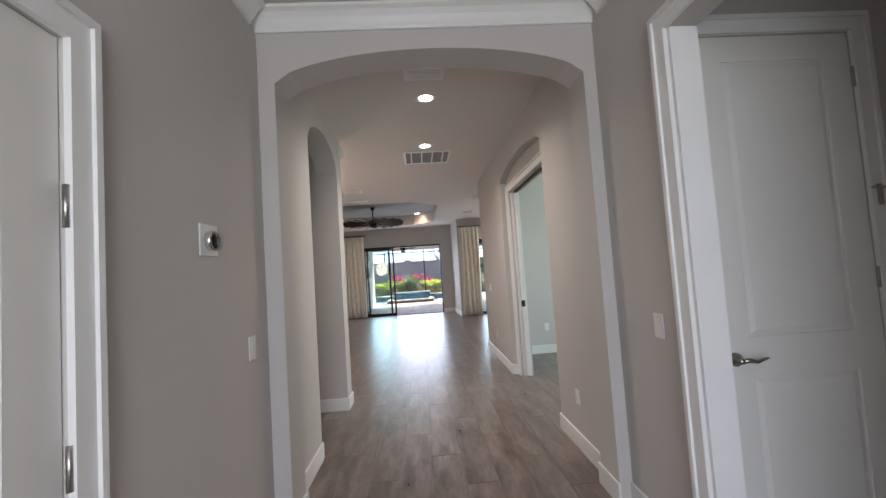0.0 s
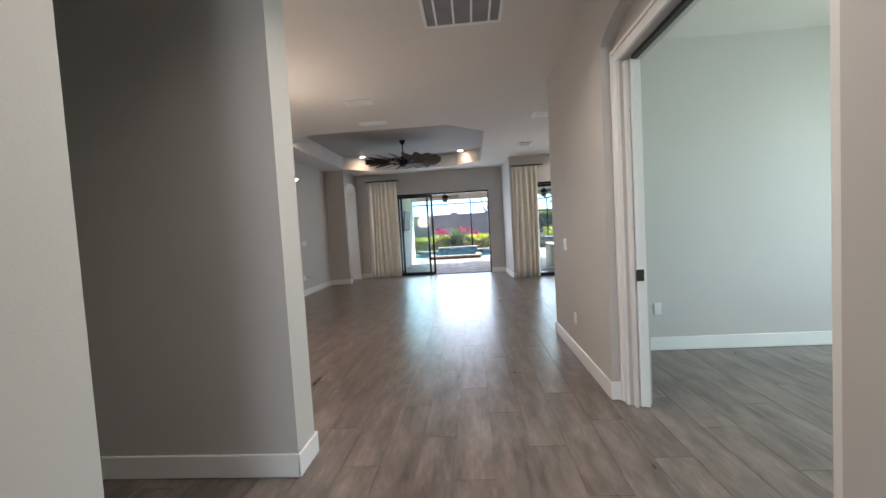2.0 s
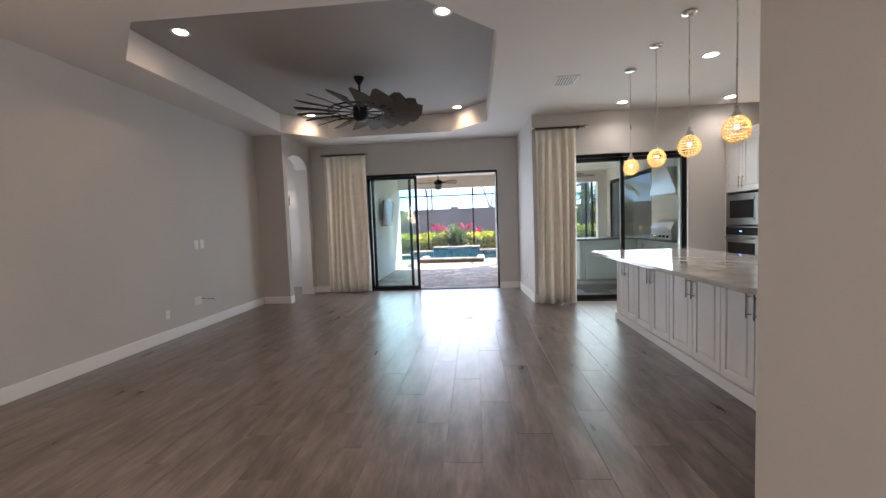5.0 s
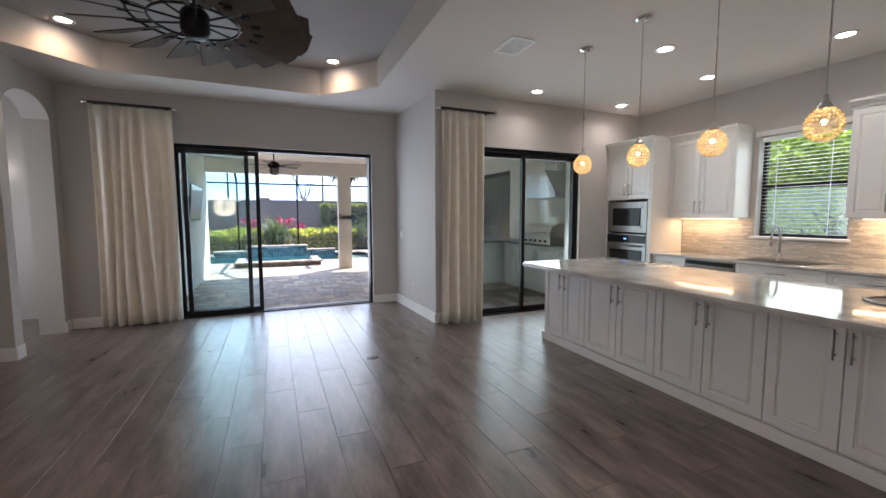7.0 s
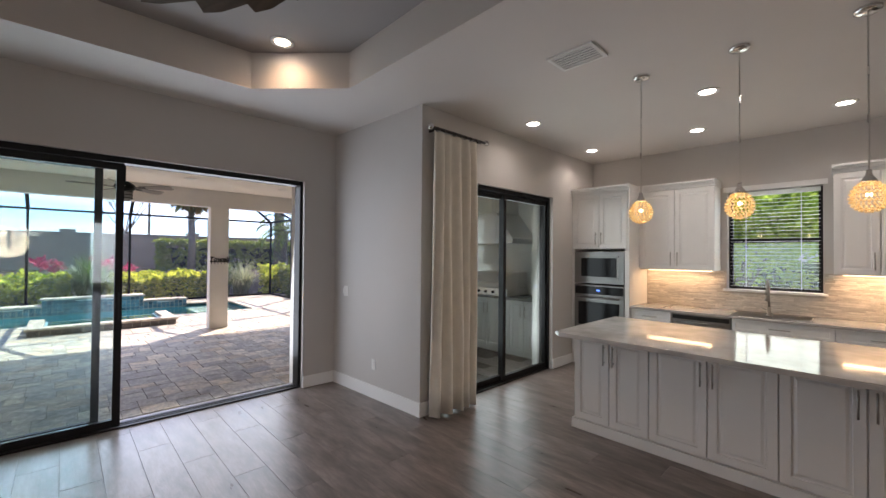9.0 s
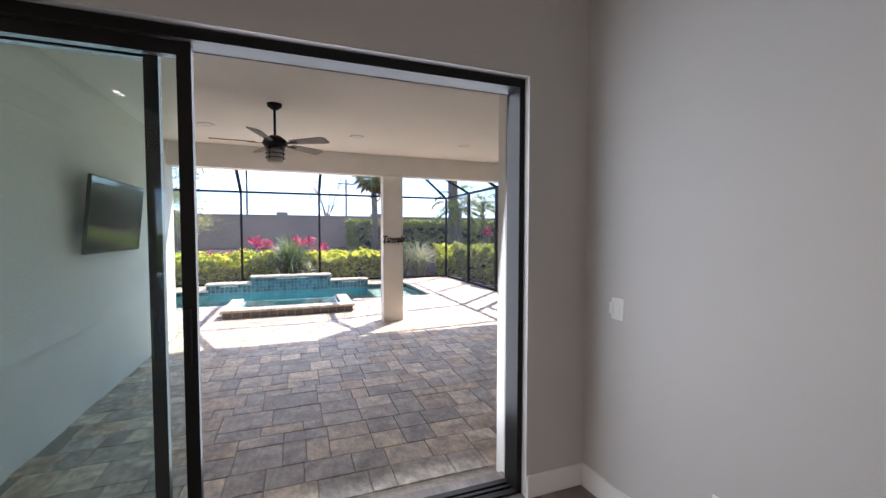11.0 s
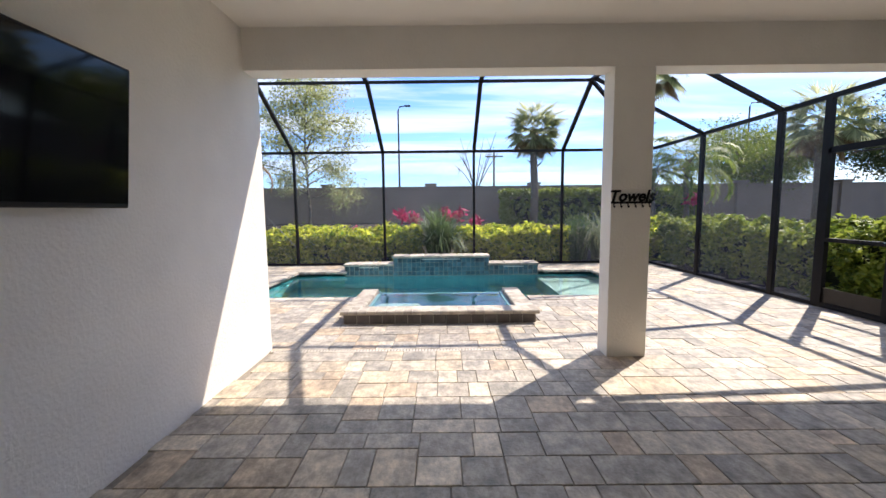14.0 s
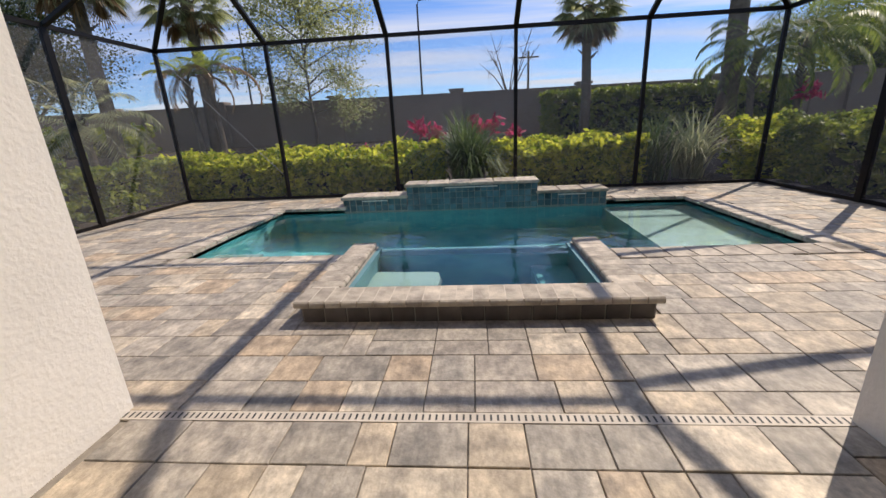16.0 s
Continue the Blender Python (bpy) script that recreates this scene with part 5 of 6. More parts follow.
# ---- foliage ----
def leaf_mesh(name, centres, size, mat, parent, label="", up=0.35, seed=1, long=1.7):
    """Many small folded leaves, each with four corners, at the given centres."""
    r = np.random.RandomState(seed)
    n = len(centres)
    c = np.asarray(centres, float)
    d = r.normal(size=(n, 3)); d /= np.linalg.norm(d, axis=1)[:, None]
    nn = r.normal(size=(n, 3)) + np.array([0, 0, up * 3]); nn /= np.linalg.norm(nn, axis=1)[:, None]
    d -= nn * np.sum(d * nn, axis=1)[:, None]; d /= np.linalg.norm(d, axis=1)[:, None] + 1e-9
    e = np.cross(nn, d)
    s = size * r.uniform(0.6, 1.3, size=(n, 1))
    V = np.stack([c - d * s * long / 2, c + e * s * 0.5 + nn * s * 0.12, c + d * s * long / 2, c - e * s * 0.5 + nn * s * 0.12], 1).reshape(-1, 3)
    idx = np.arange(n)[:, None] * 4
    F = np.concatenate([idx + np.array([[0, 1, 2]]), idx + np.array([[0, 2, 3]])], 1).reshape(-1, 3)
    me = bpy.data.meshes.new(name)
    me.from_pydata(V.tolist(), [], F.tolist())
    me.materials.append(mat)
    ob = new(name, me)
    if parent:
        ob.parent = parent
    if label:
        tagged(ob, label)
    return ob


def hedge(name, label, x0, y0, x1, y1, z0, z1, n, size, mat, rough, seed):
    """Leaves on a lumpy box, denser at its skin, round a plain dark box for the shade inside."""
    h = thing(name, label, "hedge")
    r = np.random.RandomState(seed)
    per = 22
    n = n // per
    p = r.uniform(size=(n, 3))
    side = r.randint(0, 5, n)
    depth = np.abs(r.normal(0, 0.07, n))
    ax = np.array([x1 - x0, y1 - y0, z1 - z0])
    q = p * ax
    q[side == 0, 0] = depth[side == 0]
    q[side == 1, 0] = ax[0] - depth[side == 1]
    q[side == 2, 1] = depth[side == 2]
    q[(side == 3), 1] = ax[1] - depth[side == 3]
    q[side == 4, 2] = ax[2] - depth[side == 4]
    if ax[0] > ax[1]:
        flip = (side < 2) & (p[:, 1] > 0.4)
        q[flip, 0] = p[flip, 0] * ax[0]; q[flip, 2] = ax[2] - depth[flip]
    else:
        flip = ((side == 2) | (side == 3)) & (p[:, 0] > 0.4)
        q[flip, 1] = p[flip, 1] * ax[1]; q[flip, 2] = ax[2] - depth[flip]
    w = np.array([noise.noise(Vector((a * 1.7, b * 1.7, c * 1.7 + seed))) for a, b, c in q])
    w2 = np.array([noise.noise(Vector((a * 6, b * 6, c * 6 + seed))) for a, b, c in q])
    mid = ax / 2
    q = mid + (q - mid) * (1 + (rough * (w * 1.2 + w2 * 0.6))[:, None] * np.array([0.02, 0.35, 1.0]))
    q = np.repeat(q, per, axis=0) + r.normal(0, 1, (n * per, 3)) * np.array([0.06, 0.05, 0.05]) * (size / 0.066)
    q[:, 2] = np.maximum(q[:, 2], 0.0)
    q += np.array([x0, y0, z0])
    leaf_mesh("foliage", q, size * 1.15, mat, h, seed=seed)
    ex, ey = (0.6, 0.22) if x1 - x0 > 1.5 * (y1 - y0) else ((0.22, 0.6) if y1 - y0 > 1.5 * (x1 - x0) else (0.3, 0.3))
    # dark box stops views through and stands in for shade between the leaves
    part("core", boxes((x0 + ex, y0 + ey, z0, x1 - ex, y1 - ey, z0 + (z1 - z0) * 0.78)), M_HEDGESHADE, h)
    return h


# near-black colour for the shade inside the hedges
M_HEDGESHADE = material("dark_hedge_shade", (0.012, 0.018, 0.006), 0.95, var=0.4, scale=20)
hedge("hedge", "bright yellow-green variegated hedge behind the pool", -6.9, 25.75, -1.05, 26.55, -0.04, 0.72, 30000, 0.072, M_HEDGE, 0.5, 11)
hedge("hedge", "bright yellow-green variegated hedge behind the pool", 0.05, 25.75, 2.75, 26.55, -0.04, 0.70, 16000, 0.072, M_HEDGE, 0.5, 12)
hedge("hedge", "bright yellow-green rounded shrub at the cage corner", 4.75, 25.8, 5.75, 26.7, -0.04, 0.85, 8000, 0.06, M_HEDGE, 0.6, 13)
hedge("hedge", "dense green hedge along the side of the cage", 5.15, 20.4, 6.15, 25.5, -0.04, 0.98, 42000, 0.05, M_SIDEHEDGE, 0.5, 14)
hedge("hedge", "low green hedge along the far side of the cage", -7.45, 20.5, -6.55, 25.7, -0.04, 0.72, 16000, 0.065, M_SIDEHEDGE, 0.5, 15)
hedge("hedge", "clipped boxy ficus hedge before the garden wall", 2.3, 33.0, 10.8, 34.3, 0.6, 2.12, 36000, 0.07, M_CLIPPED, 0.06, 16)
hedge("hedge", "green shrub row along the garden wall", -30, 32.5, -13.5, 34.0, 0.5, 1.5, 8000, 0.16, M_SIDEHEDGE, 0.3, 17)
hedge("hedge", "green shrub row outside the roll-down screen", 7.4, 15.0, 8.4, 20.6, -0.05, 1.05, 18000, 0.07, M_SIDEHEDGE, 0.5, 19)


def strap(name, label, at, n, length, mat, spread, seed, width=0.035):
    """A clump of long arching leaves."""
    s = thing(name, label, "plant", at=at)
    r = random.Random(seed)
    V, F = [], []
    for k in range(n):
        a = r.uniform(0, 2 * math.pi)
        l = length * r.uniform(0.6, 1.1)
        lean = r.uniform(0.1, spread)
        w = width * r.uniform(0.7, 1.2)
        bx, by = r.gauss(0, 0.10), r.gauss(0, 0.10)
        pts = []
        for j in range(6):
            u = j / 5
            ang = lean * (0.35 + 1.1 * u * u)
            rad = l * u * math.sin(ang)
            pts.append(Vector((bx + rad * math.cos(a), by + rad * math.sin(a), l * u * math.cos(ang * 0.9))))
        side = Vector((-math.sin(a), math.cos(a), 0))
        b = len(V)
        for j, p in enumerate(pts):
            ww = w * (1 - (j / 5) ** 2 * 0.95)
            V += [tuple(p - side * ww / 2), tuple(p + side * ww / 2)]
        F += [(b + 2 * j, b + 2 * j + 1, b + 2 * j + 3, b + 2 * j + 2) for j in range(5)]
    me = bpy.data.meshes.new("leaves"); me.from_pydata(V, [], F); me.materials.append(mat)
    ob = new("leaves", me); ob.parent = s
    return s


hedge("hedge", "sunlit green hedge outside the kitchen window", 9.9, 7.0, 10.7, 17.0, -0.05, 1.9, 16000, 0.09, M_WINTREE, 0.3, 20)

strap("strap_leaf_plant", "large clump of arching green strap leaves", (-0.46, 25.95, -0.04), 900, 1.5, M_STRAP, 1.1, 21, 0.042)
strap("strap_leaf_plant", "dark clump of arching strap leaves by the cage", (3.9, 26.2, -0.04), 380, 1.35, M_PALM, 1.0, 22, 0.045)
strap("strap_leaf_plant", "dark clump of arching strap leaves by the cage", (3.15, 26.1, -0.04), 330, 1.4, M_STRAP, 0.8, 23)
for i, (x, y, z, s) in enumerate(((-1.62, 27.6, 0.0, 0.55), (-1.25, 27.9, 0.1, 0.45), (-0.25, 27.7, 0.05, 0.5), (0.15, 27.9, 0.1, 0.5), (0.65, 28.0, 0.12, 0.4), (-3.3, 29, 0.3, 0.18), (-4.6, 29, 0.3, 0.16), (-2.6, 29, 0.3, 0.17), (8.4, 29.5, 0.3, 0.6))):
    c = thing("cordyline", "magenta-leaved cordyline in the mulch bed", "plant", "cordylines", (x, y, z - 0.05))
    r = np.random.RandomState(40 + i)
    part("stem", tube([(0, 0, 0), (0.02, 0.01, s * 2.1)], [0.02, 0.012], 6), M_BARK, c)
    q = r.normal(size=(46, 3)) * np.array([0.2, 0.2, 0.2]) * s + np.array([0, 0, s * 2.25])
    leaf_mesh("leaves", q, 0.11, M_RED, c, seed=50 + i, long=2.6, up=0.2)


def tree(name, label, at, trunk_h, height, crown_r, n, size, mat, seed, trunk_r=0.09, spread=0.17, leader=0.0):
    """A tapered trunk that forks into limbs, with leaf clumps round the limbs' ends."""
    t = thing(name, label, "tree", at=at)
    r = random.Random(seed)
    rr = np.random.RandomState(seed)
    stem = [(0, 0, -0.1), (0.05, 0.03, trunk_h * 0.5), (0.02, -0.05, trunk_h)]
    thick = [trunk_r, trunk_r * 0.8, trunk_r * 0.6]
    if leader:
        stem += [(-0.06, 0.02, trunk_h + leader * 0.5), (0.05, 0.0, trunk_h + leader)]
        thick += [trunk_r * 0.4, trunk_r * 0.15]
    part("trunk", tube(stem, thick, 9), M_BARK, t, smooth=True)
    tips = []
    bm = bmesh.new()
    limbs = 22 if leader else 9
    for k in range(limbs):
        a = (2.4 * k if leader else 2 * math.pi * k / 9) + r.uniform(-0.3, 0.3)
        rad = crown_r * r.uniform(0.45, 0.95)
        z1 = trunk_h + (height - trunk_h) * r.uniform(0.3, 0.95)
        p0 = Vector((0.02, -0.05, trunk_h * r.uniform(0.75, 1.0)))
        if leader:
            u = k / (limbs - 1)
            p0.z = trunk_h * 0.85 + leader * 0.95 * u
            rad *= 1.0 - 0.55 * max(0.0, u - 0.3) / 0.7
            z1 = p0.z + rad * (0.05 + 0.75 * u) + r.uniform(-0.2, 0.3)
        p2 = Vector((rad * math.cos(a), rad * math.sin(a), z1))
        p1 = p0.lerp(p2, 0.5) + Vector((0, 0, 0.25))
        tube([p0, p1, p2], [trunk_r * 0.45, trunk_r * 0.3, 0.01], 6, bm=bm)
        tips += [p1, p2, p1.lerp(p2, 0.5)]
        for _ in range(4):
            q = p1.lerp(p2, r.uniform(0.1, 1)) + Vector((r.gauss(0, 0.35), r.gauss(0, 0.35), r.gauss(0.1, 0.3))) * crown_r * 0.45
            tube([p1.lerp(p2, 0.4), q], [0.018, 0.005], 5, bm=bm)
            tips.append(q)
    part("limbs", bm, M_BARK, t)
    if n:
        tips = np.array([tuple(p) for p in tips])
        pick = tips[rr.randint(0, len(tips), n)]
        q = pick + rr.normal(size=(n, 3)) * crown_r * spread * np.array([1, 1, 0.8])
        leaf_mesh("crown", q, size, mat, t, seed=seed)
    return t


tree("tree", "slender tree with a sparse pale green crown", (-6.3, 33.2, 0.6), 1.5, 7.0, 3.0, 24000, 0.055, M_TREE, 61, 0.075, 0.10, 4.4)
tree("bare_tree", "small bare tree beyond the garden wall", (2.1, 46, -0.05), 3.0, 7.6, 3.2, 0, 0, M_TREE, 62, 0.10)
tree("tree", "broad dark green tree beyond the side lawn", (-15.8, 31, -0.05), 1.6, 6.6, 3.0, 44000, 0.06, M_DARKTREE, 63, 0.15)
tree("tree", "broad dark green tree beyond the side lawn", (-16.5, 26, -0.05), 1.6, 6.8, 3.0, 44000, 0.06, M_DARKTREE, 64, 0.15)
tree("tree", "leafy tree behind the garden wall", (19.5, 42, -0.05), 2.6, 6.6, 3.4, 20000, 0.08, M_CLIPPED, 65, 0.16)
tree("tree", "leafy tree behind the garden wall", (16.2, 36.5, -0.05), 2.6, 5.6, 2.6, 20000, 0.08, M_CLIPPED, 66, 0.16)
tree("tree", "leafy tree behind the garden wall", (24, 36, -0.05), 2.4, 6.2, 3.8, 20000, 0.09, M_DARKTREE, 67, 0.16)
nh = thing("neighbour_house", "pale stucco house beyond the kitchen window", "house")
part("wall", boxes((13.0, 3.0, -0.06, 13.3, 15.5, 2.75)), M_STUCCO, nh)
part("roof", slab("x", [(12.3, 2.752), (18, 5.2), (18, 2.752)], 2.6, 15.9), M_FARWALL, nh, "brown pitched roof")
part("fascia", boxes((12.24, 2.6, 2.60, 12.30, 15.9, 2.80)), M_TRIM, nh)
tree("tree", "sunlit green tree outside the kitchen window", (8.6, 11.4, -0.05), 0.7, 3.4, 1.7, 16000, 0.08, M_WINTREE, 68, 0.1)
tree("tree", "sunlit green tree outside the kitchen window", (9.6, 13.9, -0.05), 0.5, 3.2, 1.8, 15000, 0.08, M_WINTREE, 70, 0.1)


def palm(name, label, at, trunk_h, trunk_r, fronds, length, mat, seed, droop=1.0, fan=False, skirt=0, low=-0.5):
    t = thing(name, label, "palm tree", at=at)
    r = random.Random(seed)
    prof = [(0, 0, -0.1), (0.04, 0.02, trunk_h * 0.35), (-0.02, 0.05, trunk_h * 0.7), (0, 0, trunk_h)]
    part("trunk", tube(prof, [trunk_r * 1.15, trunk_r, trunk_r * 0.9, trunk_r * 1.05], 10), M_BARK, t, smooth=True)
    for k in range(14):
        a = 2.4 * k
        z = trunk_h * (0.62 + 0.38 * k / 14)
        part("leaf_stub", tube([(trunk_r * 0.8 * math.cos(a), trunk_r * 0.8 * math.sin(a), z), (trunk_r * 2.1 * math.cos(a), trunk_r * 2.1 * math.sin(a), z + 0.2)], [0.05 if fan else 0.03, 0.014], 5), M_BARK, t)
    V, F, V2, F2 = [], [], [], []

    def blade(Vx, Fx, p, q, w):
        d = (q - p)
        s = d.cross(Vector((0, 0, 1)))
        s = s.normalized() * w / 2 if s.length > 1e-6 else Vector((w / 2, 0, 0))
        m = p.lerp(q, 0.45)
        b = len(Vx)
        Vx += [tuple(p), tuple(m + s), tuple(q), tuple(m - s)]
        Fx += [(b, b + 1, b + 2), (b, b + 2, b + 3)]

    for k in range(fronds + skirt):
        dead = k >= fronds
        a = 2.39996 * k + r.uniform(-0.2, 0.2)
        el = (r.uniform(-0.5, -1.1) if fan else r.uniform(0.5, 0.95)) if dead else 1.25 - (1.25 - low) * (k / fronds) + r.uniform(-0.15, 0.15)
        l = length * r.uniform(0.8, 1.1) * (1.9 if dead and not fan else 1.0)
        hor = Vector((math.cos(a), math.sin(a), 0))
        pts = []
        for j in range(9):
            u = j / 8
            ang = el - (2.5 * u if dead and not fan else droop * 1.3 * u * u)
            step = l / 8
            pts.append((pts[-1] if pts else Vector((0, 0, trunk_h))) + (hor * math.cos(ang) + Vector((0, 0, math.sin(ang)))) * step)
        Vx, Fx = (V2, F2) if dead else (V, F)
        for p, q in zip(pts, pts[1:]):
            blade(Vx, Fx, p, q + (q - p) * 0.2, 0.03)
        side = hor.cross(Vector((0, 0, 1)))
        if fan:
            c = pts[4]
            fwd = (pts[5] - pts[3]).normalized()
            for i in range(27):
                b = (i - 13) / 13 * 2.2
                dirn = fwd * math.cos(b) + side * math.sin(b) + Vector((0, 0, -0.25 * abs(b) - 0.12))
                blade(Vx, Fx, c, c + dirn.normalized() * l * 0.52 * r.uniform(0.85, 1.05), 0.06)
        else:
            for j in range(1, 9):
                for f in (0.0, 0.25, 0.5, 0.75):
                    p = pts[j - 1].lerp(pts[j], f)
                    ll = l * 0.30 * (1 - 0.6 * abs(j / 8 - 0.45))
                    for s in (-1, 1):
                        d = (side * s + (pts[j] - pts[j - 1]).normalized() * 0.55 + Vector((0, 0, -0.35 - 0.3 * r.random()))).normalized()
                        blade(Vx, Fx, p, p + d * ll * (0.6 if dead else 1), 0.04)
    for nm, Vx, Fx, m in (("fronds", V, F, mat), ("dead_fronds", V2, F2, M_DRY)):
        if Vx:
            me = bpy.data.meshes.new(nm); me.from_pydata(Vx, [], Fx); me.materials.append(m)
            new(nm, me).parent = t
    return t


palm("cabbage_palm", "cabbage palm with a shaggy trunk and fan fronds", (3.55, 32.8, 0.6), 4.1, 0.16, 54, 1.35, M_PALM, 71, 0.9, True, 10, -0.75)
palm("cabbage_palm", "tall cabbage palm with a thick grey trunk", (7.2, 31.0, 0.5), 6.2, 0.26, 46, 1.8, M_PALM, 72, 0.9, True, 8, -0.7)
palm("cabbage_palm", "tall cabbage palm with fan fronds", (-10.2, 33.0, 0.5), 5.3, 0.2, 46, 1.7, M_PALM, 73, 0.9, True, 8, -0.7)
palm("cabbage_palm", "tall cabbage palm with fan fronds", (-12.0, 30.5, 0.3), 6.0, 0.2, 46, 1.8, M_PALM, 74, 0.9, True, 8, -0.7)
palm("cabbage_palm", "cabbage palm beyond the side hedge", (13.2, 30.0, 0.2), 4.2, 0.2, 46, 1.6, M_PALM, 75, 0.9, True, 8, -0.7)
palm("cabbage_palm", "cabbage palm beyond the side hedge", (17.5, 29.0, 0.0), 4.6, 0.2, 46, 1.6, M_PALM, 76, 0.9, True, 8, -0.7)
palm("feather_palm", "young feather palm with drooping dry fronds", (-7.8, 28.6, 0.2), 2.5, 0.075, 13, 0.85, M_YOUNG, 77, 0.75, False, 5, 0.45)
palm("feather_palm", "young feather palm with drooping dry fronds", (-7.35, 28.9, 0.2), 2.6, 0.075, 13, 0.85, M_YOUNG, 78, 0.75, False, 5, 0.45)
palm("feather_palm", "arching green feather palm near the wall", (-11.0, 28.5, 0.1), 1.6, 0.1, 16, 2.0, M_PALM, 79, 1.2)
palm("feather_palm", "arching green feather palm near the cage corner", (7.0, 29.6, 0.2), 2.5, 0.09, 22, 1.7, M_FEATHER, 80, 1.3)
palm("feather_palm", "arching green feather palm near the cage corner", (8.3, 29.8, 0.2), 2.8, 0.09, 22, 1.8, M_FEATHER, 81, 1.3)
palm("feather_palm", "arching feather palm outside the roll-down screen", (8.6, 17.2, -0.05), 1.2, 0.1, 24, 2.2, M_FEATHER, 83, 1.2)
palm("feather_palm", "arching green feather palm beyond the lawn", (-14.0, 24.5, -0.05), 2.2, 0.12, 18, 2.4, M_PALM, 82, 1.2)

for x, y, h in ((-5.2, 60, 12.6), (-24, 62, 12.6), (33, 60, 12.6)):
    c = thing("street_lamp", "tall dark street lamp beyond the wall", "street lamp", "street lamps", (x, y, -0.06))
    part("pole", tube([(0, 0, 0), (0, 0, h * 0.97), (0.15, 0, h), (1.0, 0, h + 0.1)], [0.12, 0.08, 0.07, 0.05], 8), M_PEWTER, c)
    part("head", soft_box(0.7, -0.12, h, 1.35, 0.12, h + 0.16, 0.03), M_PEWTER, c)
c = thing("utility_pole", "wooden utility pole with a cross arm far off", "utility pole", at=(6.0, 66, -0.06))
part("pole", tube([(0, 0, 0), (0, 0, 8.6)], [0.16, 0.11], 8), M_BARK, c)
part("cross_arm", boxes((-1.1, -0.06, 7.9, 1.1, 0.06, 8.05)), M_BARK, c)

# ---- pool ----
pool = new("pool"); tagged(pool, "rectangular pool with teal plaster and stone coping", "pool", kind="structure")
WZ = -0.12
part("basin", boxes((PX0 - 0.1, PY0 - 0.1, -1.6, PX1 + 0.1, PY1 + 0.1, -1.5), (PX0 - 0.1, PY0 - 0.1, -1.5, PX0, PY1 + 0.1, LZ - 0.04), (PX1, PY0 - 0.1, -1.5, PX1 + 0.1, PY1 + 0.1, LZ - 0.04), (PX0, PY0 - 0.1, -1.5, PX1, PY0, LZ - 0.04), (PX0, PY1, -1.5, PX1, PY1 + 0.1, LZ - 0.04)), M_POOL, pool)
part("sun_shelf", boxes((1.70, PY0 + 0.001, -1.499, PX1 - 0.001, PY1 - 0.001, -0.42)), M_SHELF, pool, "pale shallow sun shelf")
part("step", boxes((PX0 + 0.001, PY0 + 0.001, -1.499, PX0 + 0.6, PY0 + 0.9, -0.55)), M_SHELF, pool)
bm = bmesh.new()
bm.faces.new([bm.verts.new(c) for c in ((PX0, PY0, WZ), (PX1, PY0, WZ), (PX1, PY1, WZ), (PX0, PY1, WZ))])
water = built("water_pool", bm, M_WATER, "clear teal pool water with small ripples", "water")
water.visible_shadow = False
stone = bpy.data.meshes.new("coping_stone")
b = soft_box(-0.112, -0.15, -0.05, 0.112, 0.15, 0.0, 0.007, 2); b.to_mesh(stone); b.free(); stone.materials.append(M_COPING)


def coping(x, y, turn, z, parent):
    ob = new("coping_stone", stone)
    ob.parent = parent
    ob.matrix_basis = pose(x, y, z, 0, 0, turn)


CZ = LZ + 0.006
k = 0
x = PX0 + 0.1
while x < PX1 - 0.05:
    if not (-1.60 < x < 0.84):
        coping(x, PY0 - 0.03, 0, CZ, pool)
    if not (-2.6 < x < 1.8):
        coping(x, PY1 + 0.06, 0, CZ, pool)
    x += 0.23
y = PY0
while y < PY1 + 0.2:
    coping(PX0 - 0.06, y, 90, CZ, pool); coping(PX1 + 0.06, y, 90, CZ, pool)
    y += 0.23

# raised waterfall wall with blue tiles
wf = thing("waterfall_wall", "raised stepped pool wall faced with blue tiles", "pool wall")
SEG = ((-1.47, 0.66, 0.26), (-2.56, -1.475, 0.085), (0.665, 1.75, 0.085))
tile = bpy.data.meshes.new("tile")
b = soft_box(-0.047, 0, -0.047, 0.047, 0.008, 0.047, 0.002); b.to_mesh(tile); b.free(); tile.materials.append(M_BLUETILE)
for x0, x1, zt in SEG:
    part("core", boxes((x0, PY1 - 0.002, -0.25, x1, PY1 + 0.40, zt)), M_TGROUT, wf)
    n = int((x1 - x0) / 0.1)
    for i in range(n):
        z = zt - 0.05
        while z > -0.16:
            ob = new("tile", tile); ob.parent = wf
            ob.location = (x0 + (x1 - x0) * (i + 0.5) / n, PY1 - 0.008, z)
            z -= 0.1
    m = max(3, int((x1 - x0) / 0.35))
    for i in range(m):
        a, c = x0 - 0.03 + (x1 - x0 + 0.06) * i / m, x0 - 0.03 + (x1 - x0 + 0.06) * (i + 1) / m - 0.006
        part("cap_stone", soft_box(a, PY1 - 0.05, zt + 0.001, c, PY1 + 0.44, zt + 0.05, 0.012, 2), M_COPING, wf)
    part("spillway", boxes((x0 + 0.3 * (x1 - x0), PY1 - 0.03, zt - 0.035, x1 - 0.3 * (x1 - x0), PY1 - 0.009, zt - 0.02)), M_PLATE, wf, "pale slot spillway")

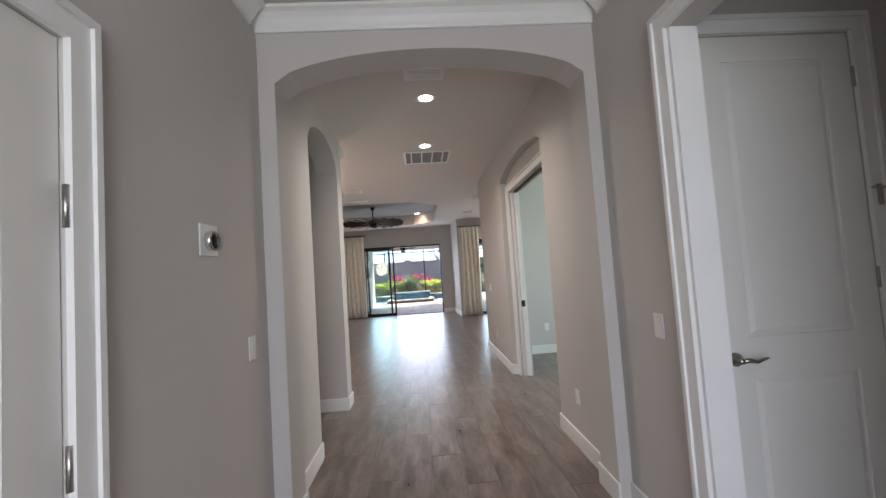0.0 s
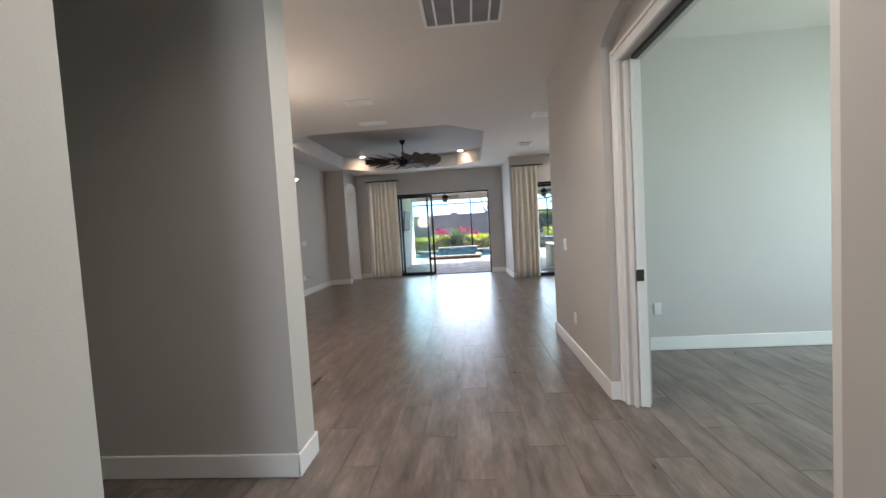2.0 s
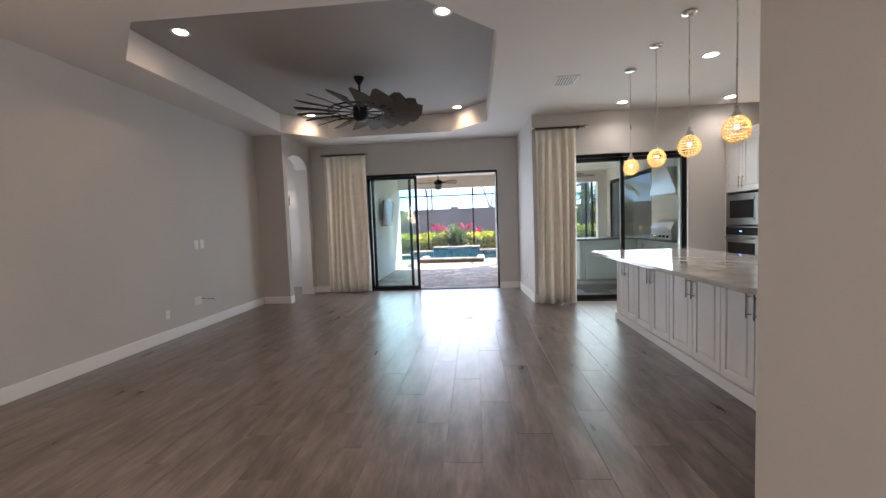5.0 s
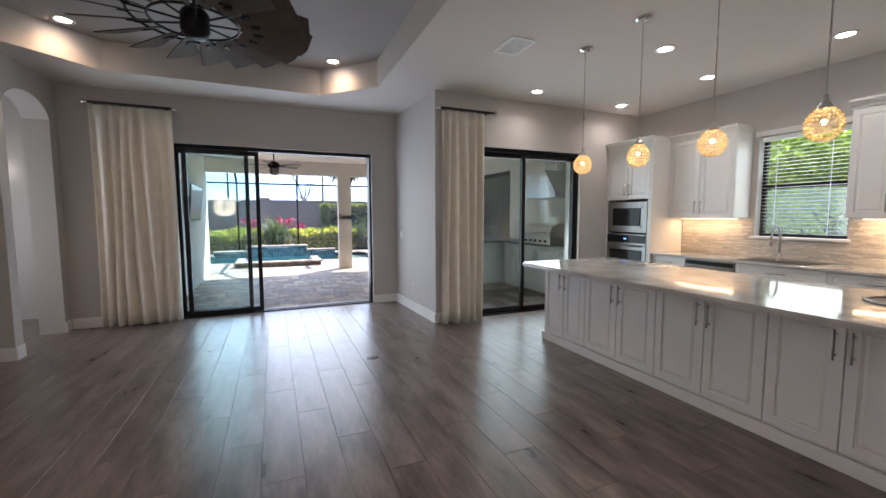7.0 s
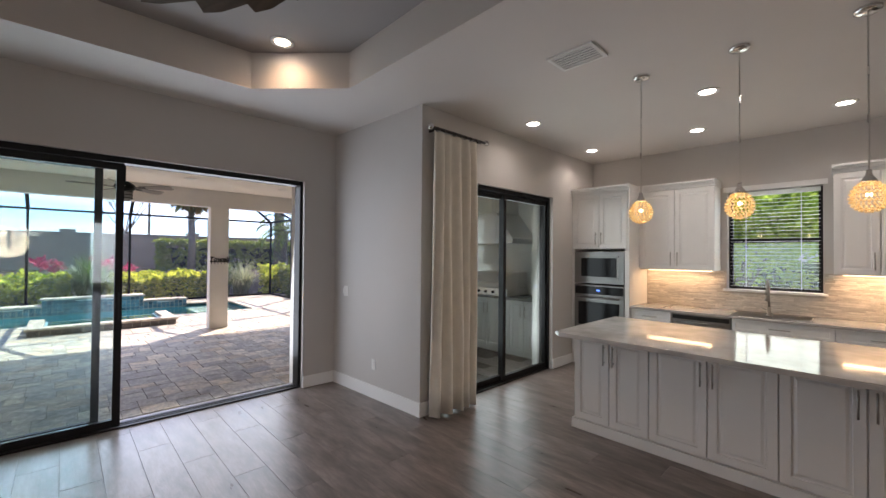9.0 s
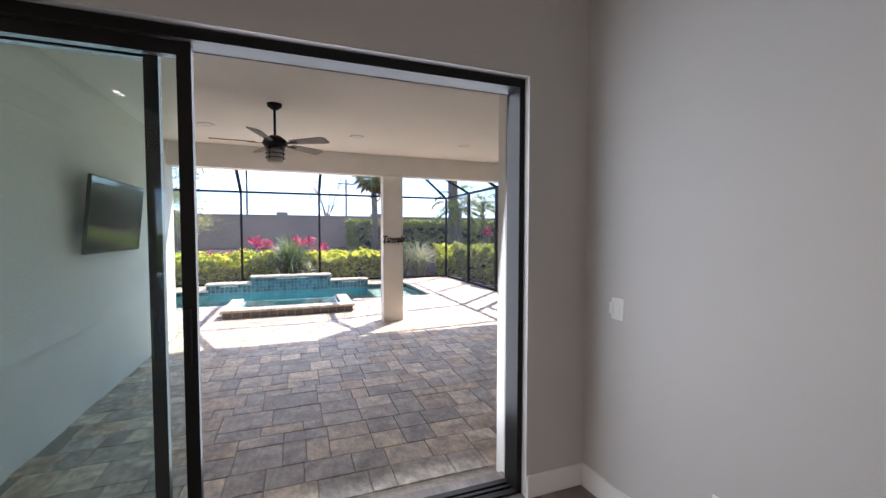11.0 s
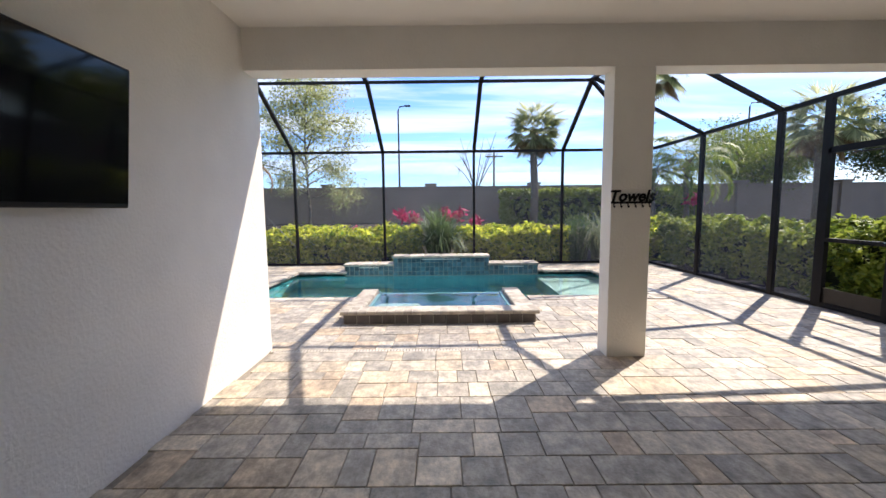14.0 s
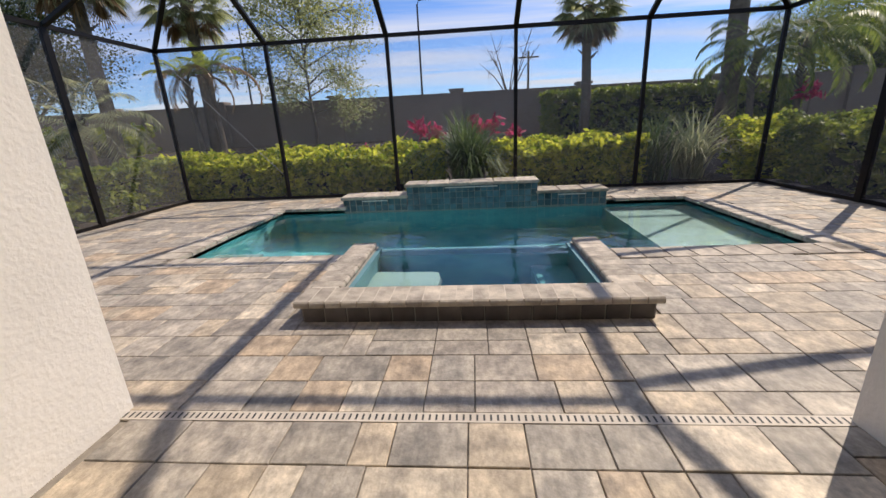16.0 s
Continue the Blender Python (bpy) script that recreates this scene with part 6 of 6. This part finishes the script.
# spa
M_SPAPLASTER = material("slate_blue_plaster", (0.11, 0.25, 0.29), 0.6, var=0.15, scale=3)
spa = thing("spa", "raised spa with slate tiles and tumbled stone coping", "spa")
SX0, SX1, SY0, SY1 = -1.54, 0.75, 20.21, 21.58
part("shell", boxes((SX0, SY0, -0.2, SX1, SY0 + 0.24, 0.075), (SX0, SY0 + 0.24, -0.2, SX0 + 0.21, SY1 + 0.02, 0.075), (SX1 - 0.21, SY0 + 0.24, -0.2, SX1, SY1 + 0.02, 0.075)), M_TGROUT, spa)
part("basin", boxes((SX0 + 0.21, SY0 + 0.241, -1.0, SX1 - 0.21, SY1, -0.92), (SX0 + 0.2105, SY0 + 0.241, -0.92, SX0 + 0.25, SY1, 0.07), (SX1 - 0.25, SY0 + 0.241, -0.92, SX1 - 0.2105, SY1, 0.07), (SX0 + 0.25, SY0 + 0.241, -0.92, SX1 - 0.25, SY0 + 0.28, 0.07), (SX0 + 0.25, SY1 - 0.10, -0.92, SX1 - 0.25, SY1, 0.045)), M_SPAPLASTER, spa)
part("bench", soft_box(SX0 + 0.251, SY0 + 0.281, -0.92, SX0 + 0.85, SY1 - 0.35, -0.25, 0.02, 2), M_SHELF, spa)
part("bench", soft_box(SX1 - 0.6, SY0 + 0.281, -0.92, SX1 - 0.251, SY1 - 0.12, -0.40, 0.02, 2), M_POOL, spa)
bm = bmesh.new()
bm.faces.new([bm.verts.new(c) for c in ((SX0 + 0.21, SY0 + 0.24, 0.055), (SX1 - 0.21, SY0 + 0.24, 0.055), (SX1 - 0.21, SY1, 0.055), (SX0 + 0.21, SY1, 0.055))])
ws = built("water_spa", bm, M_WATER, "clear still spa water", "water")
ws.visible_shadow = False
n = 15
stile = bpy.data.meshes.new("tile")
tw = (SX1 - SX0) / n
b = soft_box(-tw / 2 + 0.004, -0.008, -0.06, tw / 2 - 0.004, 0, 0.06, 0.003); b.to_mesh(stile); b.free(); stile.materials.append(M_SPATILE)
for i in range(n):
    ob = new("tile", stile); ob.parent = spa
    ob.location = (SX0 + tw * (i + 0.5), SY0, 0.028)
for i in range(9):
    for x, turn in ((SX0, -90), (SX1, 90)):
        ob = new("tile", stile); ob.parent = spa
        ob.matrix_basis = pose(x, SY0 + tw * (i + 0.5), 0.028, 0, 0, turn)
brick = bpy.data.meshes.new("coping_brick")
nose = [(-0.111 - 0.026 * math.sin(a), 0.026 - 0.026 * math.cos(a)) for a in (0.3, 0.9, 1.57, 2.2, 2.8)]
b = slab("y", nose + [(-y, z) for y, z in reversed(nose)], -0.0515, 0.0515); b.to_mesh(brick); b.free(); brick.materials.append(M_COPING)
part("mortar", boxes((SX0 - 0.03, SY0 - 0.02, 0.08, SX1 + 0.03, SY0 + 0.22, 0.1265), (SX0 - 0.015, SY0 + 0.22, 0.08, SX0 + 0.185, SY1 - 0.03, 0.1265), (SX1 - 0.185, SY0 + 0.22, 0.08, SX1 + 0.015, SY1 - 0.03, 0.1265)), M_MORTAR, spa, "pale mortar joints")
for i in range(22):
    ob = new("coping_brick", brick); ob.parent = spa
    ob.matrix_basis = pose(SX0 - 0.045 + (SX1 - SX0 + 0.09) * (i + 0.5) / 22, SY0 + 0.10, 0.077) @ Matrix.Diagonal((0.985, 1.0, 1, 1))
for i in range(10):
    for x in (SX0 + 0.085, SX1 - 0.085):
        ob = new("coping_brick", brick); ob.parent = spa
        ob.matrix_basis = pose(x, SY0 + 0.295 + 0.111 * i, 0.077, 0, 0, 90) @ Matrix.Diagonal((1.015, 0.88, 1, 1))

# deck drain
M_DRAIN = material("weathered_cream_plastic", (0.52, 0.46, 0.39), 0.6, var=0.12, scale=8)
dr = thing("deck_drain", "narrow white slotted drain channel in the deck", "drain")
part("channel", boxes((LX - 0.02, BY1 - 0.03, LZ - 0.012, 4.36, BY1 + 0.03, LZ - 0.001)), M_DRAIN, dr)
slot_mesh = bpy.data.meshes.new("slot")
b = boxes((-0.0045, -0.018, -0.0008, 0.0045, 0.018, 0.0002)); b.to_mesh(slot_mesh); b.free(); slot_mesh.materials.append(M_DARK)
for i in range(210):
    ob = new("slot", slot_mesh); ob.parent = dr
    ob.location = (LX + 0.005 + 0.03 * i, BY1, LZ)

# ---- pool cage ----
cage = thing("pool_cage", "dark bronze aluminium screen enclosure over the pool", "screen enclosure")
EZ, RZ = 2.73, 3.80
FY, CX0, CX1 = 25.38, -6.05, 4.70


def bar(name, p, q, w=0.05, h=0.05):
    p, q = Vector(p), Vector(q)
    d = (q - p)
    l = d.length
    bm = boxes((-w / 2, -h / 2, 0, w / 2, h / 2, l))
    ob = part(name, bm, M_BLACK, cage)
    ob.matrix_basis = Matrix.Translation(p) @ d.to_track_quat("Z", "X").to_matrix().to_4x4()
    return ob


PXS = (-3.97, -1.80, 0.41, 2.57)
for x in (CX0, *PXS, CX1):
    bar("post", (x, FY, LZ), (x, FY, EZ), 0.06, 0.06)
RYS = (23.42, 21.62, 20.87, 19.95)
LYS = (23.4, 21.4)
for y in RYS:
    bar("post", (CX1, y, LZ), (CX1, y, EZ), 0.06, 0.09)
for y in LYS:
    bar("post", (CX0, y, LZ), (CX0, y, EZ), 0.06, 0.09)
bar("eave_beam", (CX0, FY, EZ), (CX1, FY, EZ), 0.06, 0.06)
bar("eave_beam", (CX1, FY, EZ), (CX1, BY1, EZ), 0.06, 0.06)
bar("eave_beam", (CX0, FY, EZ), (CX0, BY1, EZ), 0.06, 0.06)
bar("sill_rail", (CX0, FY, LZ + 0.03), (CX1, FY, LZ + 0.03), 0.05, 0.04)
bar("sill_rail", (CX0, FY, LZ + 0.03), (CX0, BY1, LZ + 0.03), 0.05, 0.04)
bar("sill_rail", (CX1, FY, LZ + 0.03), (CX1, 20.87, LZ + 0.03), 0.05, 0.04)
UY, UX0, UX1 = 23.55, -3.97, 2.57  # the flat top, which slopes down to the eave past y = 21.5
for x in PXS:
    bar("rafter", (x, FY, EZ), (x, UY, RZ), 0.05, 0.08)
    bar("rafter", (x, UY, RZ), (x, 21.5, RZ), 0.05, 0.08)
    bar("rafter", (x, 21.5, RZ), (x, 19.82, 3.0), 0.05, 0.08)
for x, u in ((CX0, UX0), (CX1, UX1)):
    bar("hip", (x, FY, EZ), (u, UY, RZ), 0.05, 0.07)
    for y in (RYS[0], RYS[1], RYS[3]):
        bar("rafter", (x, y, EZ), (u, min(y, UY), RZ - 0.476 * max(0.0, 21.5 - y)), 0.05, 0.07)
bar("purlin", (UX0, UY, RZ), (UX1, UY, RZ), 0.05, 0.05)
bar("purlin", (UX0, 21.5, RZ), (UX1, 21.5, RZ), 0.05, 0.05)
part("brace_cable", tube([(CX0 + 0.04, FY - 0.04, 2.68), (PXS[0] - 0.03, FY - 0.04, 0.45)], 0.005, 6), M_NICKEL, cage, "thin steel brace cable")
bm = boxes((CX0, FY - 0.001, LZ, CX1, FY + 0.001, EZ), (CX1 - 0.001, 20.87, LZ, CX1 + 0.001, FY, EZ), (CX0 - 0.001, BY1, LZ, CX0 + 0.001, FY, EZ))
part("screen", bm, M_MESHSCREEN, cage, "fine grey insect screen").visible_shadow = False
# its door
sd = thing("screen_door", "dark bronze screen door with a kick plate", "door")
y0, y1, x = 19.98, 20.84, CX1
part("frame", boxes((x - 0.03, y0, LZ + 0.01, x + 0.03, y0 + 0.06, 2.06), (x - 0.03, y1 - 0.06, LZ + 0.01, x + 0.03, y1, 2.06), (x - 0.03, y0, 2.0, x + 0.03, y1, 2.08), (x - 0.03, y0 + 0.06, 0.85, x + 0.03, y1 - 0.06, 0.90), (x - 0.03, y0 + 0.06, LZ + 0.01, x + 0.03, y1 - 0.06, LZ + 0.07)), M_BLACK, sd)
part("kick_plate", boxes((x - 0.004, y0 + 0.06, LZ + 0.07, x + 0.004, y1 - 0.06, 0.24)), M_PEWTER, sd)
part("handle", tube([(x - 0.05, y0 + 0.03, 0.88), (x - 0.05, y0 + 0.03, 1.04)], 0.01, 8), M_BLACK, sd)
part("closer", tube([(x - 0.04, y0 + 0.1, 1.96), (x - 0.04, y0 + 0.5, 1.97)], 0.012, 8), M_PEWTER, sd)

# ---- lanai things ----
tv = thing("television", "flat black wall-mounted television", "television")
part("body", soft_box(LX + 0.092, 16.38, 1.345, LX + 0.12, 17.61, 2.03, 0.006), M_BLACK, tv)
part("screen", boxes((LX + 0.1205, 16.388, 1.368, LX + 0.122, 17.602, 2.017)), M_TV, tv, "glossy black screen")
part("bracket", boxes((LX + 0.024, 16.7, 1.6, LX + 0.092, 17.2, 1.8)), M_PEWTER, tv)
tv.matrix_basis = pose(LX + 0.08, 0, 1.69, 0, 5.5, 0) @ pose(-LX - 0.08, 0, -1.69)


def lanai_fan(x, y, turn):
    f = thing("ceiling_fan", "black five-blade ceiling fan with a caged lantern light", "ceiling fan", "lanai ceiling fans", (x, y, LC), turn)
    part("canopy", lathe([(0, 0), (0.075, 0), (0.07, -0.03), (0.03, -0.06), (0, -0.06)], 20), M_BLACK, f, smooth=True)
    part("rod", tube([(0, 0, -0.05), (0, 0, -0.34)], 0.013, 10), M_BLACK, f)
    part("motor", lathe([(0, -0.32), (0.05, -0.33), (0.11, -0.37), (0.125, -0.41), (0.10, -0.45), (0, -0.46)], 24), M_BLACK, f, smooth=True)
    part("lantern_glass", lathe([(0, -0.455), (0.085, -0.46), (0.085, -0.57), (0.07, -0.60), (0, -0.605)], 24), M_FROST, f, "frosted white lantern glass", True)
    for z in (-0.47, -0.515, -0.56):
        bm = tube([(0.092 * math.cos(2 * math.pi * k / 24), 0.092 * math.sin(2 * math.pi * k / 24), z) for k in range(25)], 0.005, 6, cap=False)
        part("cage_ring", bm, M_BLACK, f)
    for k in range(4):
        a = math.pi / 2 * k
        part("cage_bar", tube([(0.094 * math.cos(a), 0.094 * math.sin(a), -0.455), (0.094 * math.cos(a), 0.094 * math.sin(a), -0.585)], 0.004, 6), M_BLACK, f)
    out = [(0.19, -0.045), (0.56, -0.07), (0.60, -0.048), (0.60, 0.055), (0.56, 0.07), (0.19, 0.045)]
    for k in range(5):
        bm = prism(out, -0.004, 0.004)
        b = part("blade", bm, M_FANBLADE, f, "grey wooden fan blade")
        b.matrix_basis = pose(0, 0, -0.405, 0, 0, 72 * k) @ pose(0, 0, 0, -13, 0, 0)
        part("blade_iron", boxes((0.09, -0.02, -0.01, 0.26, 0.02, -0.005)), M_BLACK, f).matrix_basis = pose(0, 0, -0.405, 0, 0, 72 * k) @ pose(0, 0, 0, -13, 0, 0)


lanai_fan(-0.48, 16.77, -34)
lanai_fan(3.0, 16.79, -4)
for x, y in ((0.53, 17.9), (2.18, 17.94), (-1.31, 17.9), (3.95, 17.9)):
    can_light(x, y, LC, 0, WARM, M_PLATE, "unlit recessed light in the lanai ceiling", "lanai ceiling lights")

tw_sign = thing("towel_rack", "black metal script sign with towel hooks", "sign", at=(1.315, BY0 - 0.006, 1.38))
txt = bpy.data.curves.new("word", "FONT")
txt.body, txt.size, txt.extrude, txt.align_x, txt.shear = "Towels", 0.135, 0.004, "CENTER", 0.25
txt.offset = 0.004
tx = new("word", txt)
tx.data.materials.append(M_BLACK)
tx.parent = tw_sign
tx.matrix_basis = pose(0, 0, 0.0, 90)
part("bar", soft_box(-0.18, -0.006, -0.022, 0.18, 0.004, -0.004, 0.002), M_BLACK, tw_sign)
for k in range(6):
    x = -0.155 + 0.062 * k
    part("hook", tube([(x, -0.004, -0.02), (x, -0.008, -0.05), (x, -0.025, -0.055), (x, -0.03, -0.04)], 0.005, 6), M_BLACK, tw_sign)

rs = thing("roll_down_screen", "dark see-through roll-down screen in a black frame", "screen")
part("frame", boxes((RX + 0.02, 18.76, LZ, RX + 0.09, 18.818, 2.498), (RX + 0.02, 15.902, LZ, RX + 0.09, 15.96, 2.498), (RX + 0.02, 15.96, 2.40, RX + 0.09, 18.76, 2.498)), M_BLACK, rs)
part("cloth", boxes((RX + 0.05, 15.96, LZ + 0.05, RX + 0.052, 18.76, 2.40)), M_SHADE, rs, "dark perforated cloth")
part("bottom_bar", soft_box(RX + 0.03, 15.96, LZ, RX + 0.075, 18.76, LZ + 0.06, 0.004), M_BLACK, rs)

# outdoor kitchen
for a, b in ((12.97, 13.5), (14.42, 15.09)):
    cabinet("outdoor_cabinet", "white outdoor kitchen cabinet on the paved lanai", "outdoor kitchen cabinets", 4.0, 4.645, a, b, LZ, 0.86, 2, kick=0.1)
cabinet("grill_cabinet", "white cabinet under the built-in grill", "outdoor kitchen cabinets", 4.0, 4.645, 13.502, 14.418, LZ, 0.86, 2, kick=0.1)
c = thing("outdoor_counter", "white rendered bar leg and end counter", "counter")
part("base", soft_box(2.92, 15.25, LZ, 4.645, 15.80, 0.86, 0.006), M_CAB, c)
part("leg", soft_box(2.80, 15.24, LZ, 2.90, 15.84, 0.86, 0.004), M_CAB, c)
w = thing("outdoor_worktop", "grey stone outdoor worktop", "worktop")
part("top", boxes((3.95, 12.97, 0.862, 4.648, 15.10, 0.90), (2.70, 15.10, 0.862, 4.648, 15.95, 0.90)), M_COUNTER, w)
M_BRIGHT = material("bright_brushed_steel", (0.58, 0.57, 0.55), 0.3, 1.0, var=0.03, scale=3, stretch=(1, 1, 3))
g = thing("grill", "stainless built-in gas grill with a domed lid", "grill", at=(4.28, 13.96, 0.902))
part("body", soft_box(-0.30, -0.42, 0.0, 0.30, 0.42, 0.12, 0.006), M_BRIGHT, g)
bm = slab("x", [(-0.29, 0.122), (-0.30, 0.20), (-0.24, 0.32), (-0.10, 0.38), (0.28, 0.38), (0.29, 0.122)], -0.40, 0.40)
part("lid", bm, M_BRIGHT, g)
part("lid_handle", tube([(-0.34, -0.34, 0.22), (-0.34, 0.34, 0.22)], 0.014, 10), M_BRIGHT, g, smooth=True)
for k in range(5):
    part("knob", lathe([(0, 0), (0.024, 0), (0.022, 0.03), (0, 0.03)], 16), M_BLACK, g, smooth=True).matrix_basis = pose(-0.30, -0.3 + 0.15 * k, 0.06, 0, -90, 0)
hd = thing("range_hood", "stainless outdoor range hood on the wall", "hood")
bm = slab("y", [(13.45, 1.75), (14.47, 1.75), (14.47, 1.83), (14.15, 2.25), (13.77, 2.25), (13.45, 1.83)], 4.0, 4.648)
part("canopy", bm, M_BRIGHT, hd)
part("chimney", boxes((4.3, 13.8, 2.252, 4.648, 14.12, LC - 0.002)), M_BRIGHT, hd)

# ---- planks and pavers (last) ----
def plank_mesh(w, l, h=0.006):
    bm = soft_box(-w / 2, -l / 2, -h, w / 2, l / 2, 0, 0.0006)
    me = bpy.data.meshes.new("plank")
    bm.to_mesh(me); bm.free()
    return me


def tile_soup(rows, top, h, r):
    """Many tiles in one mesh: rows of (x0, y0, x1, y1, dz)."""
    V, F = [], []
    for x0, y0, x1, y1, dz in rows:
        b = len(V)
        z1 = top + dz
        V += [(x0, y0, z1 - h), (x1, y0, z1 - h), (x1, y1, z1 - h), (x0, y1, z1 - h), (x0, y0, z1 - r), (x1, y0, z1 - r), (x1, y1, z1 - r), (x0, y1, z1 - r), (x0 + r, y0 + r, z1), (x1 - r, y0 + r, z1), (x1 - r, y1 - r, z1), (x0 + r, y1 - r, z1)]
        F += [(b + 8, b + 9, b + 10, b + 11)]
        for k in range(4):
            j = (k + 1) % 4
            F += [(b + k, b + j, b + 4 + j, b + 4 + k), (b + 4 + k, b + 4 + j, b + 8 + j, b + 8 + k)]
    return V, F


def soup_object(name, V, F, mat, parent, label=""):
    me = bpy.data.meshes.new(name)
    me.from_pydata(V, [], F)
    me.materials.append(mat)
    ob = new(name, me)
    if parent:
        ob.parent = parent
    return tagged(ob, label, kind="stuff")


rng = random.Random(4)
floor = built("floor", boxes((-0.5, -2.4, -0.0055, 1.2, 14.3, -0.005)), M_GROUT, "grey-brown wood-look plank tile floor", "floor")
PW, PL, GAP = 0.22, 1.20, 0.002
near, far = [], []
col = 0
x = -4.6
while x < 5.0:
    y = -2.4 - PL * ((col * 0.37) % 1.0)
    while y < 14.44:
        y0, y1 = max(y, -2.4), min(y + PL, 14.44)
        if y1 - y0 > 0.02:
            keep = not (y0 > 12.9 and x > 1.4)
            if keep:
                full = y1 - y0 > PL - 0.001
                (near if full and -1.6 < x < 1.95 and -0.4 < y < 14 and len(near) < 295 else far).append((x, y0, x + PW - GAP, y1 - GAP, 0.0))
        y += PL
    x += PW
    col += 1
pm = plank_mesh(PW - GAP, PL - GAP)
pm.materials.append(M_PLANK)
for x0, y0, x1, y1, dz in near:
    ob = new("plank", pm)
    ob.parent = floor
    ob.location = ((x0 + x1) / 2, (y0 + y1) / 2, 0)
soup_object("planks", *tile_soup(far, 0, 0.006, 0.0006), M_PLANKS, floor)

pave = built("pavement", boxes((-1.9, 14.55, LZ - 0.011, 4.6, 19.2, LZ - 0.010)), M_SAND, "mottled tan and grey concrete paver deck", "pavement")


def on_deck(x0, y0, x1, y1):
    cx, cy = (x0 + x1) / 2, (y0 + y1) / 2
    if cy < BY1 and not (LX < cx < RX):
        return False
    if y0 < 14.53 and x0 < 1.66 or y0 < 12.96 or y1 > 25.6:
        return False
    if PX0 - 0.16 < cx < PX1 + 0.16 and PY0 - 0.13 < cy < PY1 + 0.2:
        return False
    if -1.57 < cx < 0.81 and 20.16 < cy < 21.6:
        return False
    return True


near, far = [], []
BAND = 0.47


def lay_band(y, depth):
    """Two courses of mixed pavers, whose middle joint steps up and down along the band."""
    x = -6.15 - rng.random() * 0.2
    while x < 4.9:
        length = rng.choice((0.47, 0.63, 0.78, 0.94))
        cut = depth * rng.choice((0.5, 0.5, 0.5, 0.333, 0.667))
        for y0, y1 in ((y, y + cut), (y + cut, y + depth)):
            u = x
            while u < x + length - 0.01:
                w = rng.choice((0.157, 0.235, 0.235, 0.313, 0.313, 0.39))
                if x + length - u - w < 0.14:
                    w = x + length - u
                row = (u, y0, u + w - 0.005, y1 - 0.005, rng.uniform(-0.002, 0.002))
                u += w
                if w > 0.5:
                    halves = ((row[0], row[0] + w / 2 - 0.005), (row[0] + w / 2, row[2]))
                else:
                    halves = ((row[0], row[2]),)
                for a, b in halves:
                    if on_deck(a, row[1], b, row[3]):
                        (near if 15.4 < y0 < 20.1 and -1.85 < a < 1.7 and len(near) < 298 else far).append((a, row[1], b, row[3], row[4]))
        x += length


k = 0
while BY1 - 0.03 - BAND * (k + 1) > 12.4:
    lay_band(BY1 - 0.03 - BAND * (k + 1), BAND)
    k += 1
k = 0
while BY1 + 0.03 + BAND * k < 25.45:
    lay_band(BY1 + 0.03 + BAND * k, BAND)
    k += 1
shapes = {}
for x0, y0, x1, y1, dz in near:
    key = (round(x1 - x0, 3), round(y1 - y0, 3))
    if key not in shapes:
        shapes[key] = bpy.data.meshes.new("paver")
        b = soft_box(-key[0] / 2, -key[1] / 2, -0.012, key[0] / 2, key[1] / 2, 0, 0.003)
        b.to_mesh(shapes[key]); b.free()
        shapes[key].materials.append(M_PAVER)
    ob = new("paver", shapes[key])
    ob.parent = pave
    ob.location = ((x0 + x1) / 2, (y0 + y1) / 2, LZ + dz)
soup_object("pavers", *tile_soup(far, LZ, 0.012, 0.003), M_PAVERS, pave)
